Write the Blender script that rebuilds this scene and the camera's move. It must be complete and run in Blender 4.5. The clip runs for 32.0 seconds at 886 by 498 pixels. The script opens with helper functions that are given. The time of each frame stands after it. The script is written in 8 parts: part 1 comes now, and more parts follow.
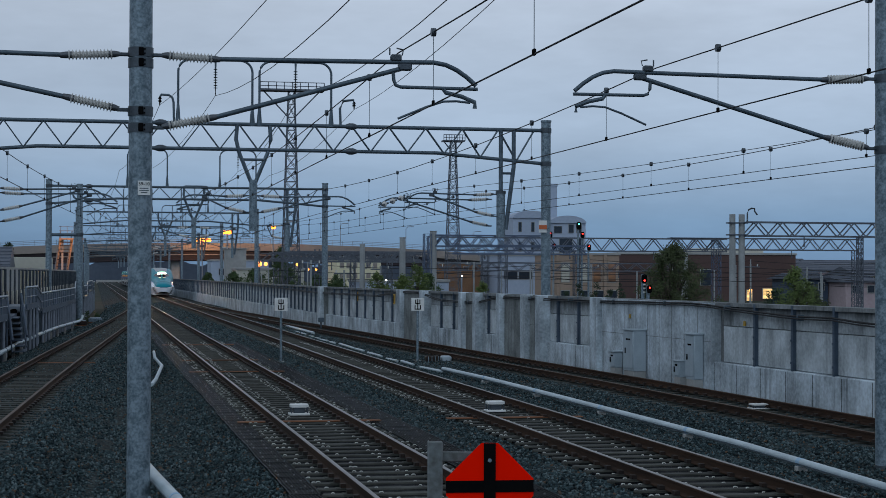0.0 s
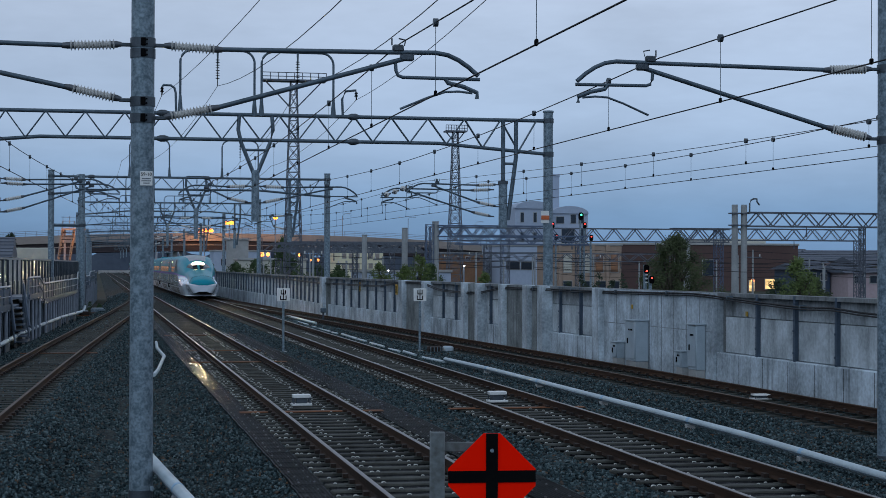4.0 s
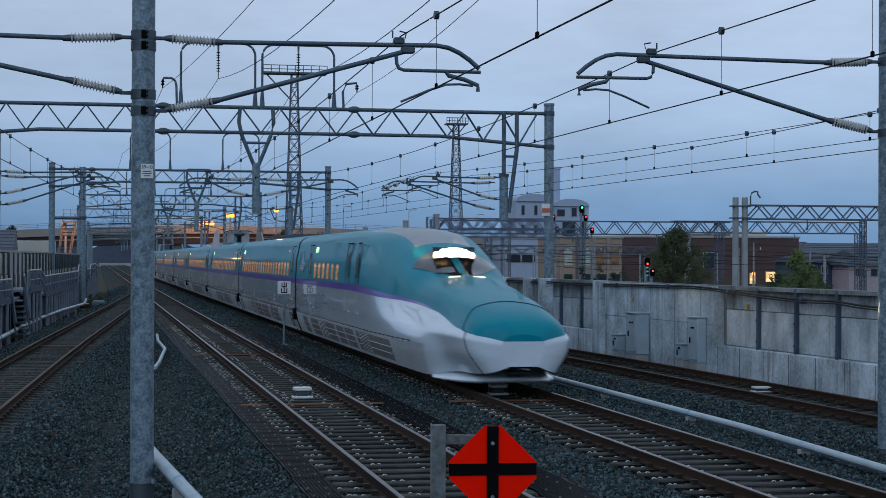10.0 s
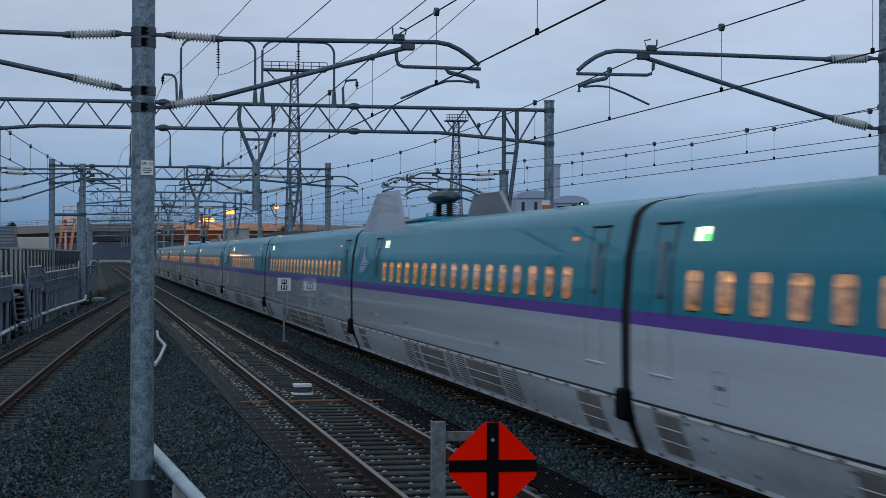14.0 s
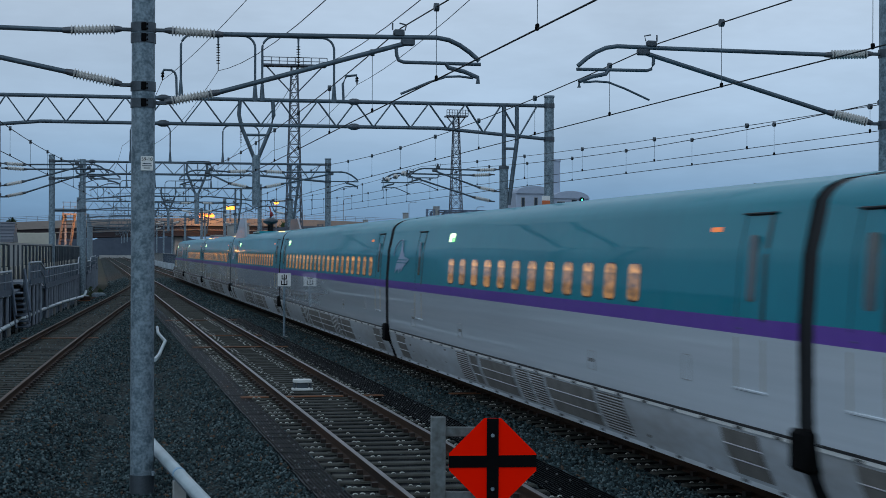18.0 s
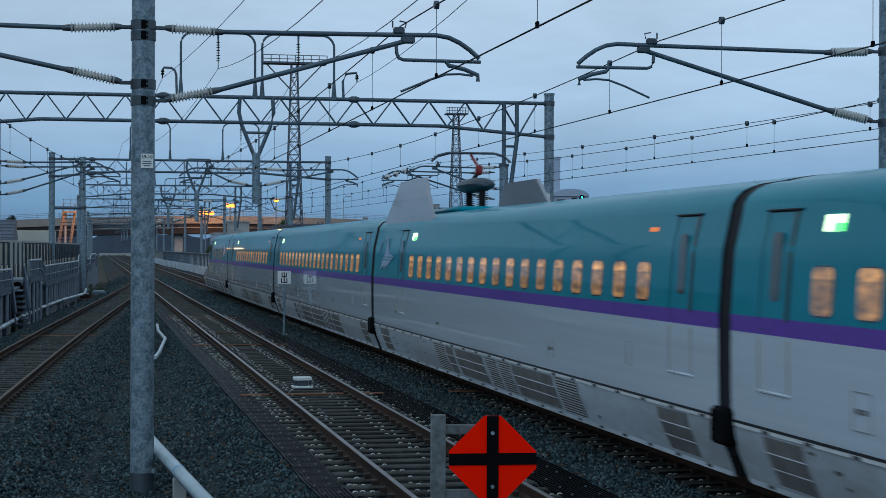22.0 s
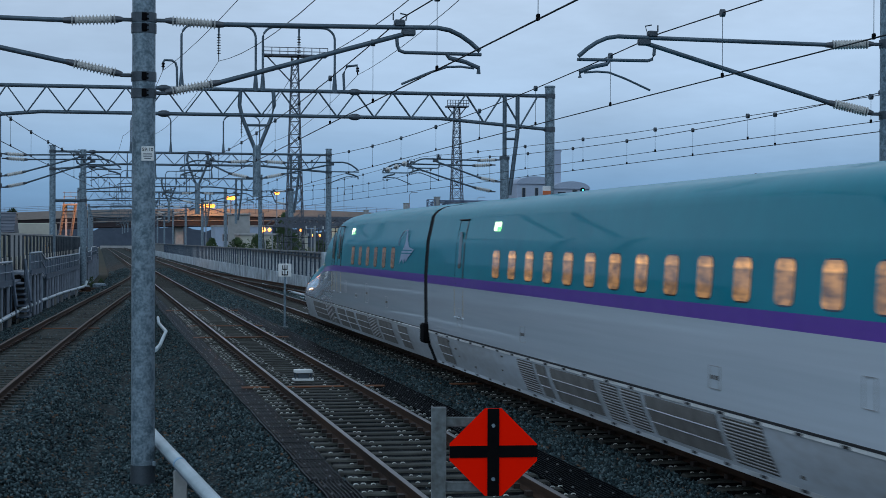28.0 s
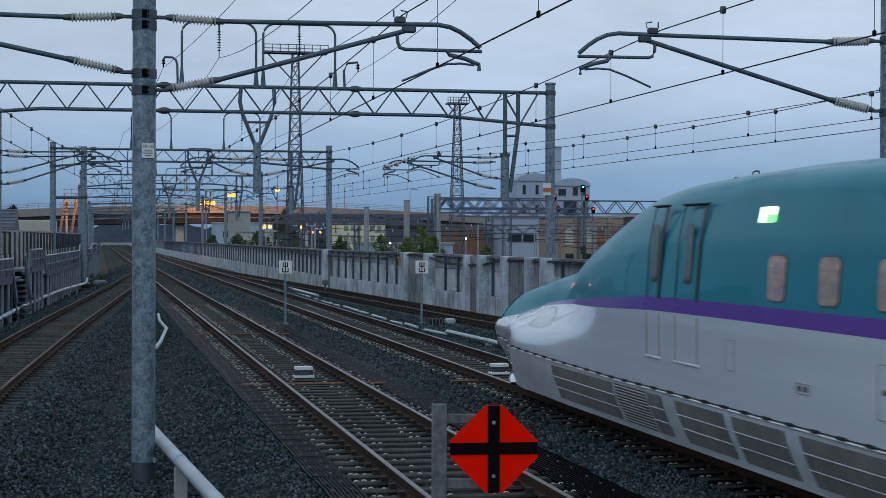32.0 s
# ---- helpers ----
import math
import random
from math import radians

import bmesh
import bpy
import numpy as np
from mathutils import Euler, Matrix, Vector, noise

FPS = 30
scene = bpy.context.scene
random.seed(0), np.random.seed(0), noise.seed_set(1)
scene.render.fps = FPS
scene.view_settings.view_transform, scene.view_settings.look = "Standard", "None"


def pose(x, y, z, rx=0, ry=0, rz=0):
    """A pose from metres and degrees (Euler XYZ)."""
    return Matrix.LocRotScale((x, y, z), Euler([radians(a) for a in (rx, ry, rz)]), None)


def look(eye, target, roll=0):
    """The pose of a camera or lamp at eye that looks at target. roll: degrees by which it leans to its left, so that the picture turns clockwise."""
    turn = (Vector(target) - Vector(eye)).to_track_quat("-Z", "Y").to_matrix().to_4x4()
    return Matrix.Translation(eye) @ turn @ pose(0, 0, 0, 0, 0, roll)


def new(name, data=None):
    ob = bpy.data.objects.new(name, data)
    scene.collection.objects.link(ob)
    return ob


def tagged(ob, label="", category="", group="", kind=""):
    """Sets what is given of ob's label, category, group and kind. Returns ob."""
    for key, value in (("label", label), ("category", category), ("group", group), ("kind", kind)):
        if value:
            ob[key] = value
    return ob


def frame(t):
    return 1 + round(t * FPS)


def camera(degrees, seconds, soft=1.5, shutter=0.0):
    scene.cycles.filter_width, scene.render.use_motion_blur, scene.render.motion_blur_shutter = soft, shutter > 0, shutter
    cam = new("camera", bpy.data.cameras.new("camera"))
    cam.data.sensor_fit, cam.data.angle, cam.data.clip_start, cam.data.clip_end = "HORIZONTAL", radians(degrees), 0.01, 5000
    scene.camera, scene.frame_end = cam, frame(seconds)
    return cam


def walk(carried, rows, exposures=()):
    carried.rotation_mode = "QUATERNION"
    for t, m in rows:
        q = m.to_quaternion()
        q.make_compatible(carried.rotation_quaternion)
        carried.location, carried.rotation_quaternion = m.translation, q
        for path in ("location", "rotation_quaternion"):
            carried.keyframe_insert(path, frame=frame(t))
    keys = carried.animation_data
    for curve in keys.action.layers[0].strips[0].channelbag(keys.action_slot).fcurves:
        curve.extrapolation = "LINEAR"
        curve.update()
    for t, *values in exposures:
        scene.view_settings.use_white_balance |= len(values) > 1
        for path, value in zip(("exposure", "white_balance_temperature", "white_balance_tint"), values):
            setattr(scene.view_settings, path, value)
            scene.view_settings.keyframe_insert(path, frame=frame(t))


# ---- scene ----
# World: x across the tracks, y along them away from the station, z up from the top of the rails.
EYE = (0.0, 0.0, 2.80)
CAM_ROWS = [
    (0, 11.558, 0.880), (0.5, 11.546, 0.838), (1, 11.540, 0.685), (1.5, 11.535, 0.606), (2, 11.523, 0.649),
    (2.5, 11.517, 0.478), (3, 11.488, 0.527), (3.5, 11.488, 0.580), (5.5, 11.459, 0.341), (6, 11.459, 0.291),
    (6.5, 11.459, 0.308), (7, 11.459, 0.204), (7.5, 11.459, 0.233), (8, 11.459, 0.320), (8.5, 11.459, 0.320),
    (9, 11.462, 0.285), (9.5, 11.459, 0.318), (10, 11.459, 0.314), (10.5, 11.459, 0.312), (11, 11.463, 0.265),
    (11.5, 11.459, 0.190), (12, 11.459, 0.246), (12.5, 11.459, 0.226), (13, 11.463, 0.217), (13.5, 11.459, 0.182),
    (14, 11.459, 0.202), (14.5, 11.459, 0.159), (16.5, 11.459, 0.100), (17, 11.463, 0.105), (17.5, 11.459, 0.057),
    (18, 11.459, 0.052), (18.5, 11.465, 0.085), (19, 11.459, 0.085), (19.5, 11.459, 0.085), (20, 11.459, 0.062),
    (20.5, 11.459, 0.032), (21, 11.459, 0.009), (21.5, 11.459, 0.056), (22, 11.459, -0.025), (22.5, 11.465, -0.067),
    (23, 11.459, -0.038), (23.5, 11.459, -0.143), (24, 11.459, -0.143), (24.5, 11.459, -0.172), (25, 11.459, -0.260),
    (25.5, 11.459, -0.222), (27.5, 11.430, -0.215), (28, 11.437, -0.274), (28.5, 11.444, -0.274), (29, 11.437, -0.281),
    (29.5, 11.437, -0.309), (30, 11.430, -0.390), (30.5, 11.430, -0.288), (31, 11.437, -0.288), (31.5, 11.430, -0.339),
    (32, 11.423, -0.376),
]


def aim(heading, tilt):
    h, p = radians(heading), radians(tilt)
    way = Vector((math.sin(h) * math.cos(p), math.cos(h) * math.cos(p), math.sin(p)))
    return look(EYE, Vector(EYE) + way * 50, 0.19)


cam = camera(29.17, 32.0, soft=0.75, shutter=0.5)
walk(cam, [(t, aim(h, p)) for t, h, p in CAM_ROWS], exposures=[
    (0.0, -0.10, 7080, 11), (1.0, -0.07, 7080, 11), (2.0, -0.03, 6900, 11), (3.0, -0.02, 6750, 12), (6.0, 0.0, 6600, 11), (9.0, 0.0, 6500, 10), (10.0, 0.0, 6550, 11),
    (12.0, 0.0, 6880, 13), (14.0, 0.0, 6920, 13), (17.0, 0.02, 6930, 11), (18.0, 0.03, 6800, 7), (20.0, 0.04, 6720, 5), (22.0, 0.06, 6450, 3), (25.0, 0.08, 6500, 7),
    (28.0, 0.11, 6500, 7), (29.0, 0.12, 6560, 12), (30.0, 0.13, 7100, 11), (32.0, 0.15, 7100, 11)])


# ---- light: an overcast sky at dusk, brightest overhead ----
world = bpy.data.worlds.new("dusk_sky")
scene.world = world
world.use_nodes = True
wn, wl = world.node_tree.nodes, world.node_tree.links
wn.clear()
w_out, w_bg = wn.new("ShaderNodeOutputWorld"), wn.new("ShaderNodeBackground")
w_tc, w_sep, w_ramp = wn.new("ShaderNodeTexCoord"), wn.new("ShaderNodeSeparateXYZ"), wn.new("ShaderNodeValToRGB")
wl.new(w_tc.outputs["Generated"], w_sep.inputs[0])
wl.new(w_sep.outputs["Z"], w_ramp.inputs[0])
els = w_ramp.color_ramp.elements
for pos, col in ((0.0, (0.145, 0.27, 0.475)), (0.03, (0.195, 0.35, 0.575)), (0.08, (0.365, 0.51, 0.72)), (0.16, (0.49, 0.62, 0.82)), (0.5, (0.4, 0.505, 0.665)), (1.0, (0.4, 0.505, 0.665))):
    e = els[0] if pos == 0.0 else els[len(els) - 1] if pos == 1.0 else els.new(pos)
    e.position, e.color = pos, (*col, 1)
w_map, w_noise, w_cl = wn.new("ShaderNodeMapping"), wn.new("ShaderNodeTexNoise"), wn.new("ShaderNodeMapRange")
w_map.inputs["Scale"].default_value = (1.0, 1.0, 3.6)
w_map.inputs["Rotation"].default_value = (0.25, 0.1, 0.0)
w_noise.inputs["Scale"].default_value, w_noise.inputs["Detail"].default_value = 5.0, 5.0
w_noise.inputs["Roughness"].default_value = 0.62
w_cl.inputs["From Min"].default_value, w_cl.inputs["From Max"].default_value = 0.3, 0.72
w_cl.inputs["To Min"].default_value, w_cl.inputs["To Max"].default_value = 0.86, 1.13
w_mul = wn.new("ShaderNodeVectorMath")
w_mul.operation = "SCALE"
wl.new(w_tc.outputs["Generated"], w_map.inputs[0])
wl.new(w_map.outputs[0], w_noise.inputs["Vector"])
wl.new(w_noise.outputs["Fac"], w_cl.inputs["Value"])
wl.new(w_ramp.outputs[0], w_mul.inputs[0])
w_side, w_tot = wn.new("ShaderNodeMapRange"), wn.new("ShaderNodeMath")
w_side.inputs["From Min"].default_value, w_side.inputs["From Max"].default_value = -0.1, 0.5
w_side.inputs["To Min"].default_value, w_side.inputs["To Max"].default_value = 0.89, 1.06
w_tot.operation = "MULTIPLY"
wl.new(w_sep.outputs["X"], w_side.inputs["Value"])
wl.new(w_cl.outputs[0], w_tot.inputs[0])
wl.new(w_side.outputs[0], w_tot.inputs[1])
wl.new(w_tot.outputs[0], w_mul.inputs["Scale"])
wl.new(w_mul.outputs[0], w_bg.inputs[0])
w_bg.inputs["Strength"].default_value = 1.0
wl.new(w_bg.outputs[0], w_out.inputs[0])
sun = new("sun", bpy.data.lights.new("sun", "SUN"))
sun.data.energy, sun.data.angle, sun.data.color = 0.67, radians(60), (0.56, 0.77, 1.0)
sun.matrix_world = look((0, 0, 34), (26, 45, 0))


# ---- materials ----
def surface(name, col, col2=None, rough=0.6, metal=0.0, scale=3.0, fine=40.0, bump=0.15, var=0.0, coat=0.0, grain=0.5, stretch=(1, 1, 1), rand=0.0, where="Object", spec=0.3):
    """A worn surface: two colours mixed by coarse and fine noise, with fine relief."""
    m = bpy.data.materials.new(name)
    m.use_nodes = True
    n, l = m.node_tree.nodes, m.node_tree.links
    b = n["Principled BSDF"]
    b.inputs["Roughness"].default_value, b.inputs["Metallic"].default_value = rough, metal
    b.inputs["Coat Weight"].default_value = coat
    b.inputs["Specular IOR Level"].default_value = spec
    b.inputs["Coat Roughness"].default_value = 0.04
    tc, mp = n.new("ShaderNodeTexCoord"), n.new("ShaderNodeMapping")
    mp.inputs["Scale"].default_value = stretch
    info, shift, move = n.new("ShaderNodeObjectInfo"), n.new("ShaderNodeMath"), n.new("ShaderNodeVectorMath")
    shift.operation, shift.inputs[1].default_value = "MULTIPLY", 37.0
    l.new(info.outputs["Random"], shift.inputs[0])
    l.new(tc.outputs[where], move.inputs[0])
    l.new(shift.outputs[0], move.inputs[1])
    l.new(move.outputs[0], mp.inputs[0])
    a, f = n.new("ShaderNodeTexNoise"), n.new("ShaderNodeTexNoise")
    a.inputs["Scale"].default_value, a.inputs["Detail"].default_value = scale, 5.0
    f.inputs["Scale"].default_value, f.inputs["Detail"].default_value = fine, 3.0
    l.new(mp.outputs[0], a.inputs["Vector"])
    l.new(mp.outputs[0], f.inputs["Vector"])
    add = n.new("ShaderNodeMath")
    add.operation = "MULTIPLY_ADD"
    add.inputs[1].default_value = grain
    l.new(f.outputs["Fac"], add.inputs[0])
    l.new(a.outputs["Fac"], add.inputs[2])
    ramp = n.new("ShaderNodeMapRange")
    mid = 0.5 + 0.5 * grain
    ramp.inputs["From Min"].default_value, ramp.inputs["From Max"].default_value = mid - 0.22, mid + 0.22
    l.new(add.outputs[0], ramp.inputs["Value"])
    mix = n.new("ShaderNodeMix")
    mix.data_type = "RGBA"
    c2 = col2 or tuple(c * 0.72 for c in col)
    mix.inputs["A"].default_value, mix.inputs["B"].default_value = (*c2, 1), (*col, 1)
    l.new(ramp.outputs[0], mix.inputs["Factor"])
    last = mix.outputs["Result"]
    if rand:
        oi, hs, mr = n.new("ShaderNodeObjectInfo"), n.new("ShaderNodeHueSaturation"), n.new("ShaderNodeMapRange")
        mr.inputs["To Min"].default_value, mr.inputs["To Max"].default_value = 1 - rand, 1 + rand
        l.new(oi.outputs["Random"], mr.inputs["Value"])
        l.new(mr.outputs[0], hs.inputs["Value"])
        l.new(last, hs.inputs["Color"])
        last = hs.outputs["Color"]
    l.new(last, b.inputs["Base Color"])
    if bump:
        bp = n.new("ShaderNodeBump")
        bp.inputs["Strength"].default_value, bp.inputs["Distance"].default_value = bump, 0.01
        l.new(add.outputs[0], bp.inputs["Height"])
        l.new(bp.outputs[0], b.inputs["Normal"])
    return m


def glowing(name, col, strength):
    m = bpy.data.materials.new(name)
    m.use_nodes = True
    b = m.node_tree.nodes["Principled BSDF"]
    b.inputs["Base Color"].default_value = (*col, 1)
    b.inputs["Emission Color"].default_value = (*col, 1)
    b.inputs["Emission Strength"].default_value = strength
    return m


def lit_window(name, col, strength, scale, base=(0.02, 0.03, 0.035), rack=0.0):
    """Glass with a lit room behind it, uneven as curtains and seats make it; rack: how much brighter the lamps under the ceiling rack show."""
    m = bpy.data.materials.new(name)
    m.use_nodes = True
    n, l = m.node_tree.nodes, m.node_tree.links
    b = n["Principled BSDF"]
    b.inputs["Base Color"].default_value = (*base, 1)
    b.inputs["Roughness"].default_value = 0.06
    tc, no, mr, oi, ma = n.new("ShaderNodeTexCoord"), n.new("ShaderNodeTexNoise"), n.new("ShaderNodeMapRange"), n.new("ShaderNodeObjectInfo"), n.new("ShaderNodeMath")
    no.inputs["Scale"].default_value = scale
    no.noise_dimensions = "4D"
    ma.operation = "MULTIPLY"
    ma.inputs[1].default_value = 40.0
    l.new(oi.outputs["Random"], ma.inputs[0])
    l.new(ma.outputs[0], no.inputs["W"])
    mp = n.new("ShaderNodeMapping")
    mp.inputs["Scale"].default_value = (0.8, 1.0, 2.0)
    l.new(tc.outputs["Object"], mp.inputs[0])
    l.new(mp.outputs[0], no.inputs["Vector"])
    mr.inputs["From Min"].default_value, mr.inputs["From Max"].default_value = 0.3, 0.7
    mr.inputs["To Min"].default_value, mr.inputs["To Max"].default_value = strength * 0.28, strength * 1.40
    l.new(no.outputs["Fac"], mr.inputs["Value"])
    last = mr.outputs[0]
    if rack:
        sep, ramp, mul = n.new("ShaderNodeSeparateXYZ"), n.new("ShaderNodeValToRGB"), n.new("ShaderNodeMath")
        l.new(tc.outputs["Object"], sep.inputs[0])
        fit = n.new("ShaderNodeMapRange")
        fit.inputs["From Min"].default_value, fit.inputs["From Max"].default_value = -0.24, 0.24
        l.new(sep.outputs["Z"], fit.inputs["Value"])
        l.new(fit.outputs[0], ramp.inputs[0])
        for pos, c in ((0.0, 0.75), (0.10, 0.95), (0.16, 0.62), (0.45, 0.70), (0.66, 0.85), (0.72, 0.62), (0.78, 1.0 + rack), (0.90, 1.0 + 0.5 * rack), (1.0, 0.7)):
            e = ramp.color_ramp.elements[0] if pos == 0 else ramp.color_ramp.elements[len(ramp.color_ramp.elements) - 1] if pos == 1 else ramp.color_ramp.elements.new(pos)
            e.position, e.color = pos, (c / 2, c / 2, c / 2, 1)
        mul.operation = "MULTIPLY"
        dim, dbl = n.new("ShaderNodeMapRange"), n.new("ShaderNodeMath")
        dim.inputs["To Min"].default_value, dim.inputs["To Max"].default_value = 1.5, 2.3
        l.new(oi.outputs["Random"], dim.inputs["Value"])
        dbl.operation = "MULTIPLY"
        l.new(ramp.outputs[0], dbl.inputs[0])
        l.new(dim.outputs[0], dbl.inputs[1])
        l.new(last, mul.inputs[0])
        l.new(dbl.outputs[0], mul.inputs[1])
        last = mul.outputs[0]
    l.new(last, b.inputs["Emission Strength"])
    b.inputs["Emission Color"].default_value = (*col, 1)
    return m


def ballast_material():
    m = bpy.data.materials.new("ballast")
    m.use_nodes = True
    n, l = m.node_tree.nodes, m.node_tree.links
    b = n["Principled BSDF"]
    b.inputs["Roughness"].default_value = 0.8
    b.inputs["Specular IOR Level"].default_value = 0.12
    tc, v, no = n.new("ShaderNodeTexCoord"), n.new("ShaderNodeTexVoronoi"), n.new("ShaderNodeTexNoise")
    v.inputs["Scale"].default_value = 15.0
    no.inputs["Scale"].default_value, no.inputs["Detail"].default_value = 0.8, 9.0
    no.inputs["Roughness"].default_value = 0.72
    l.new(tc.outputs["Object"], v.inputs["Vector"])
    l.new(tc.outputs["Object"], no.inputs["Vector"])
    r = n.new("ShaderNodeValToRGB")
    for pos, c in ((0.0, (0.003, 0.006, 0.006)), (0.45, (0.011, 0.019, 0.019)), (0.85, (0.031, 0.047, 0.047)), (1.0, (0.048, 0.037, 0.027))):
        e = r.color_ramp.elements[0] if pos == 0 else r.color_ramp.elements[len(r.color_ramp.elements) - 1] if pos == 1 else r.color_ramp.elements.new(pos)
        e.position, e.color = pos, (*c, 1)
    sp = n.new("ShaderNodeSeparateColor")
    l.new(v.outputs["Color"], sp.inputs[0])
    l.new(sp.outputs[0], r.inputs[0])
    mx = n.new("ShaderNodeMix")
    mx.data_type, mx.blend_type = "RGBA", "MULTIPLY"
    mr = n.new("ShaderNodeMapRange")
    mr.inputs["To Min"].default_value, mr.inputs["To Max"].default_value = 0.4, 1.5
    l.new(no.outputs["Fac"], mr.inputs["Value"])
    mx.inputs["Factor"].default_value = 1.0
    l.new(r.outputs[0], mx.inputs["A"])
    l.new(mr.outputs[0], mx.inputs["B"])
    l.new(mx.outputs["Result"], b.inputs["Base Color"])
    bp = n.new("ShaderNodeBump")
    bp.inputs["Strength"].default_value, bp.inputs["Distance"].default_value = 0.9, 0.03
    bp.invert = True
    l.new(v.outputs["Distance"], bp.inputs["Height"])
    l.new(bp.outputs[0], b.inputs["Normal"])
    return m


def stone_material():
    m = bpy.data.materials.new("crushed_stone")
    m.use_nodes = True
    n, l = m.node_tree.nodes, m.node_tree.links
    b = n["Principled BSDF"]
    b.inputs["Roughness"].default_value = 0.75
    b.inputs["Specular IOR Level"].default_value = 0.08
    g, r = n.new("ShaderNodeNewGeometry"), n.new("ShaderNodeValToRGB")
    for pos, c in ((0.0, (0.008, 0.013, 0.015)), (0.40, (0.026, 0.044, 0.049)), (0.72, (0.056, 0.088, 0.094)), (0.92, (0.125, 0.165, 0.17)), (0.95, (0.050, 0.060, 0.060)), (1.0, (0.125, 0.070, 0.040))):
        e = r.color_ramp.elements[0] if pos == 0 else r.color_ramp.elements[len(r.color_ramp.elements) - 1] if pos == 1 else r.color_ramp.elements.new(pos)
        e.position, e.color = pos, (*c, 1)
    l.new(g.outputs["Random Per Island"], r.inputs[0])
    l.new(r.outputs[0], b.inputs["Base Color"])
    return m


def streaked_concrete(name, col, dark, where="Object", drip=0.0, run=1.0):
    """Concrete with blotches and sparse dark rain streaks; drip adds stains that hang from the top edge."""
    m = surface(name, col, dark, rough=0.85, scale=1.1, fine=11.0, bump=0.25, where=where, spec=0.12, grain=0.6)
    n, l = m.node_tree.nodes, m.node_tree.links
    b = n["Principled BSDF"]
    move = next(q for q in n if q.type == "VECT_MATH")

    def streaks(across, down, lo, hi, worst):
        mp, no, mr = n.new("ShaderNodeMapping"), n.new("ShaderNodeTexNoise"), n.new("ShaderNodeMapRange")
        mp.inputs["Scale"].default_value = (across, across, down)
        no.inputs["Scale"].default_value, no.inputs["Detail"].default_value, no.inputs["Roughness"].default_value = 1.0, 6.0, 0.6
        l.new(move.outputs[0], mp.inputs[0])
        l.new(mp.outputs[0], no.inputs["Vector"])
        mr.inputs["From Min"].default_value, mr.inputs["From Max"].default_value = lo, hi
        mr.inputs["To Min"].default_value, mr.inputs["To Max"].default_value = worst, 1.0
        l.new(no.outputs["Fac"], mr.inputs["Value"])
        return mr.outputs[0]

    def times(sock):
        mx = n.new("ShaderNodeMix")
        mx.data_type, mx.blend_type = "RGBA", "MULTIPLY"
        mx.inputs["Factor"].default_value = 1.0
        l.new(b.inputs["Base Color"].links[0].from_socket, mx.inputs["A"])
        l.new(sock, mx.inputs["B"])
        l.new(mx.outputs["Result"], b.inputs["Base Color"])

    times(streaks(5.0, 0.22, 0.30, 0.46, 1.0 - 0.5 * run))
    times(streaks(0.9, 0.5, 0.34, 0.56, 0.60))
    times(streaks(14.0, 0.9, 0.30, 0.42, 0.86))
    if drip:
        tc, sep, ma, mr = n.new("ShaderNodeTexCoord"), n.new("ShaderNodeSeparateXYZ"), n.new("ShaderNodeMath"), n.new("ShaderNodeMapRange")
        l.new(tc.outputs["Object"], sep.inputs[0])
        ma.operation, ma.inputs[1].default_value = "MULTIPLY_ADD", 0.9
        l.new(sep.outputs["Z"], ma.inputs[0])
        l.new(streaks(4.0, 0.3, 0.25, 0.75, 0.75), ma.inputs[2])
        mr.inputs["From Min"].default_value, mr.inputs["From Max"].default_value = 0.72, 1.12
        mr.inputs["To Min"].default_value, mr.inputs["To Max"].default_value = 1.0, 1.0 - drip
        l.new(ma.outputs[0], mr.inputs["Value"])
        times(mr.outputs[0])
    return m


M_BALLAST, M_STONE = ballast_material(), stone_material()
M_GROUND = surface("dry_ground", (0.05, 0.05, 0.04), (0.028, 0.034, 0.022), rough=0.95, scale=0.15, fine=4.0, spec=0.12)
M_RAIL = surface("rusty_rail_steel", (0.064, 0.034, 0.021), (0.024, 0.015, 0.011), rough=0.8, metal=0.1, scale=2.0, fine=30.0, stretch=(1, 0.1, 1), spec=0.12)
M_RAILTOP = surface("polished_rail_head", (0.165, 0.14, 0.125), (0.09, 0.072, 0.062), rough=0.34, metal=0.9, scale=1.0, fine=8.0, bump=0.02)
M_SLEEPER = surface("dark_concrete_sleeper", (0.058, 0.060, 0.052), (0.026, 0.026, 0.022), rough=0.7, scale=4.0, fine=60.0, rand=0.25, spec=0.12)
M_CLIP = surface("black_steel_clip", (0.03, 0.028, 0.028), (0.05, 0.03, 0.022), rough=0.6, metal=0.4, spec=0.12)
M_WHITECLIP = surface("pale_plastic_clip", (0.72, 0.72, 0.68), (0.38, 0.38, 0.35), rough=0.5)
M_MAT = surface("black_rubber_mat", (0.005, 0.006, 0.007), (0.009, 0.010, 0.011), rough=0.22, scale=2.0, fine=20.0, bump=0.1, spec=0.006)
M_GALV = surface("galvanised_steel", (0.245, 0.312, 0.357), (0.085, 0.125, 0.152), rough=0.5, metal=0.3, scale=8.0, fine=26.0, bump=0.05, grain=0.9)
M_GALVDARK = surface("weathered_steel_tube", (0.105, 0.142, 0.172), (0.06, 0.086, 0.108), rough=0.5, metal=0.4, scale=3.0, fine=20.0, bump=0.04)
M_BAND = surface("dark_clamp_steel", (0.095, 0.115, 0.135), (0.055, 0.068, 0.08), rough=0.5, metal=0.5)
M_PORCELAIN = surface("pale_porcelain", (0.62, 0.61, 0.58), (0.45, 0.44, 0.42), rough=0.25, bump=0.0)
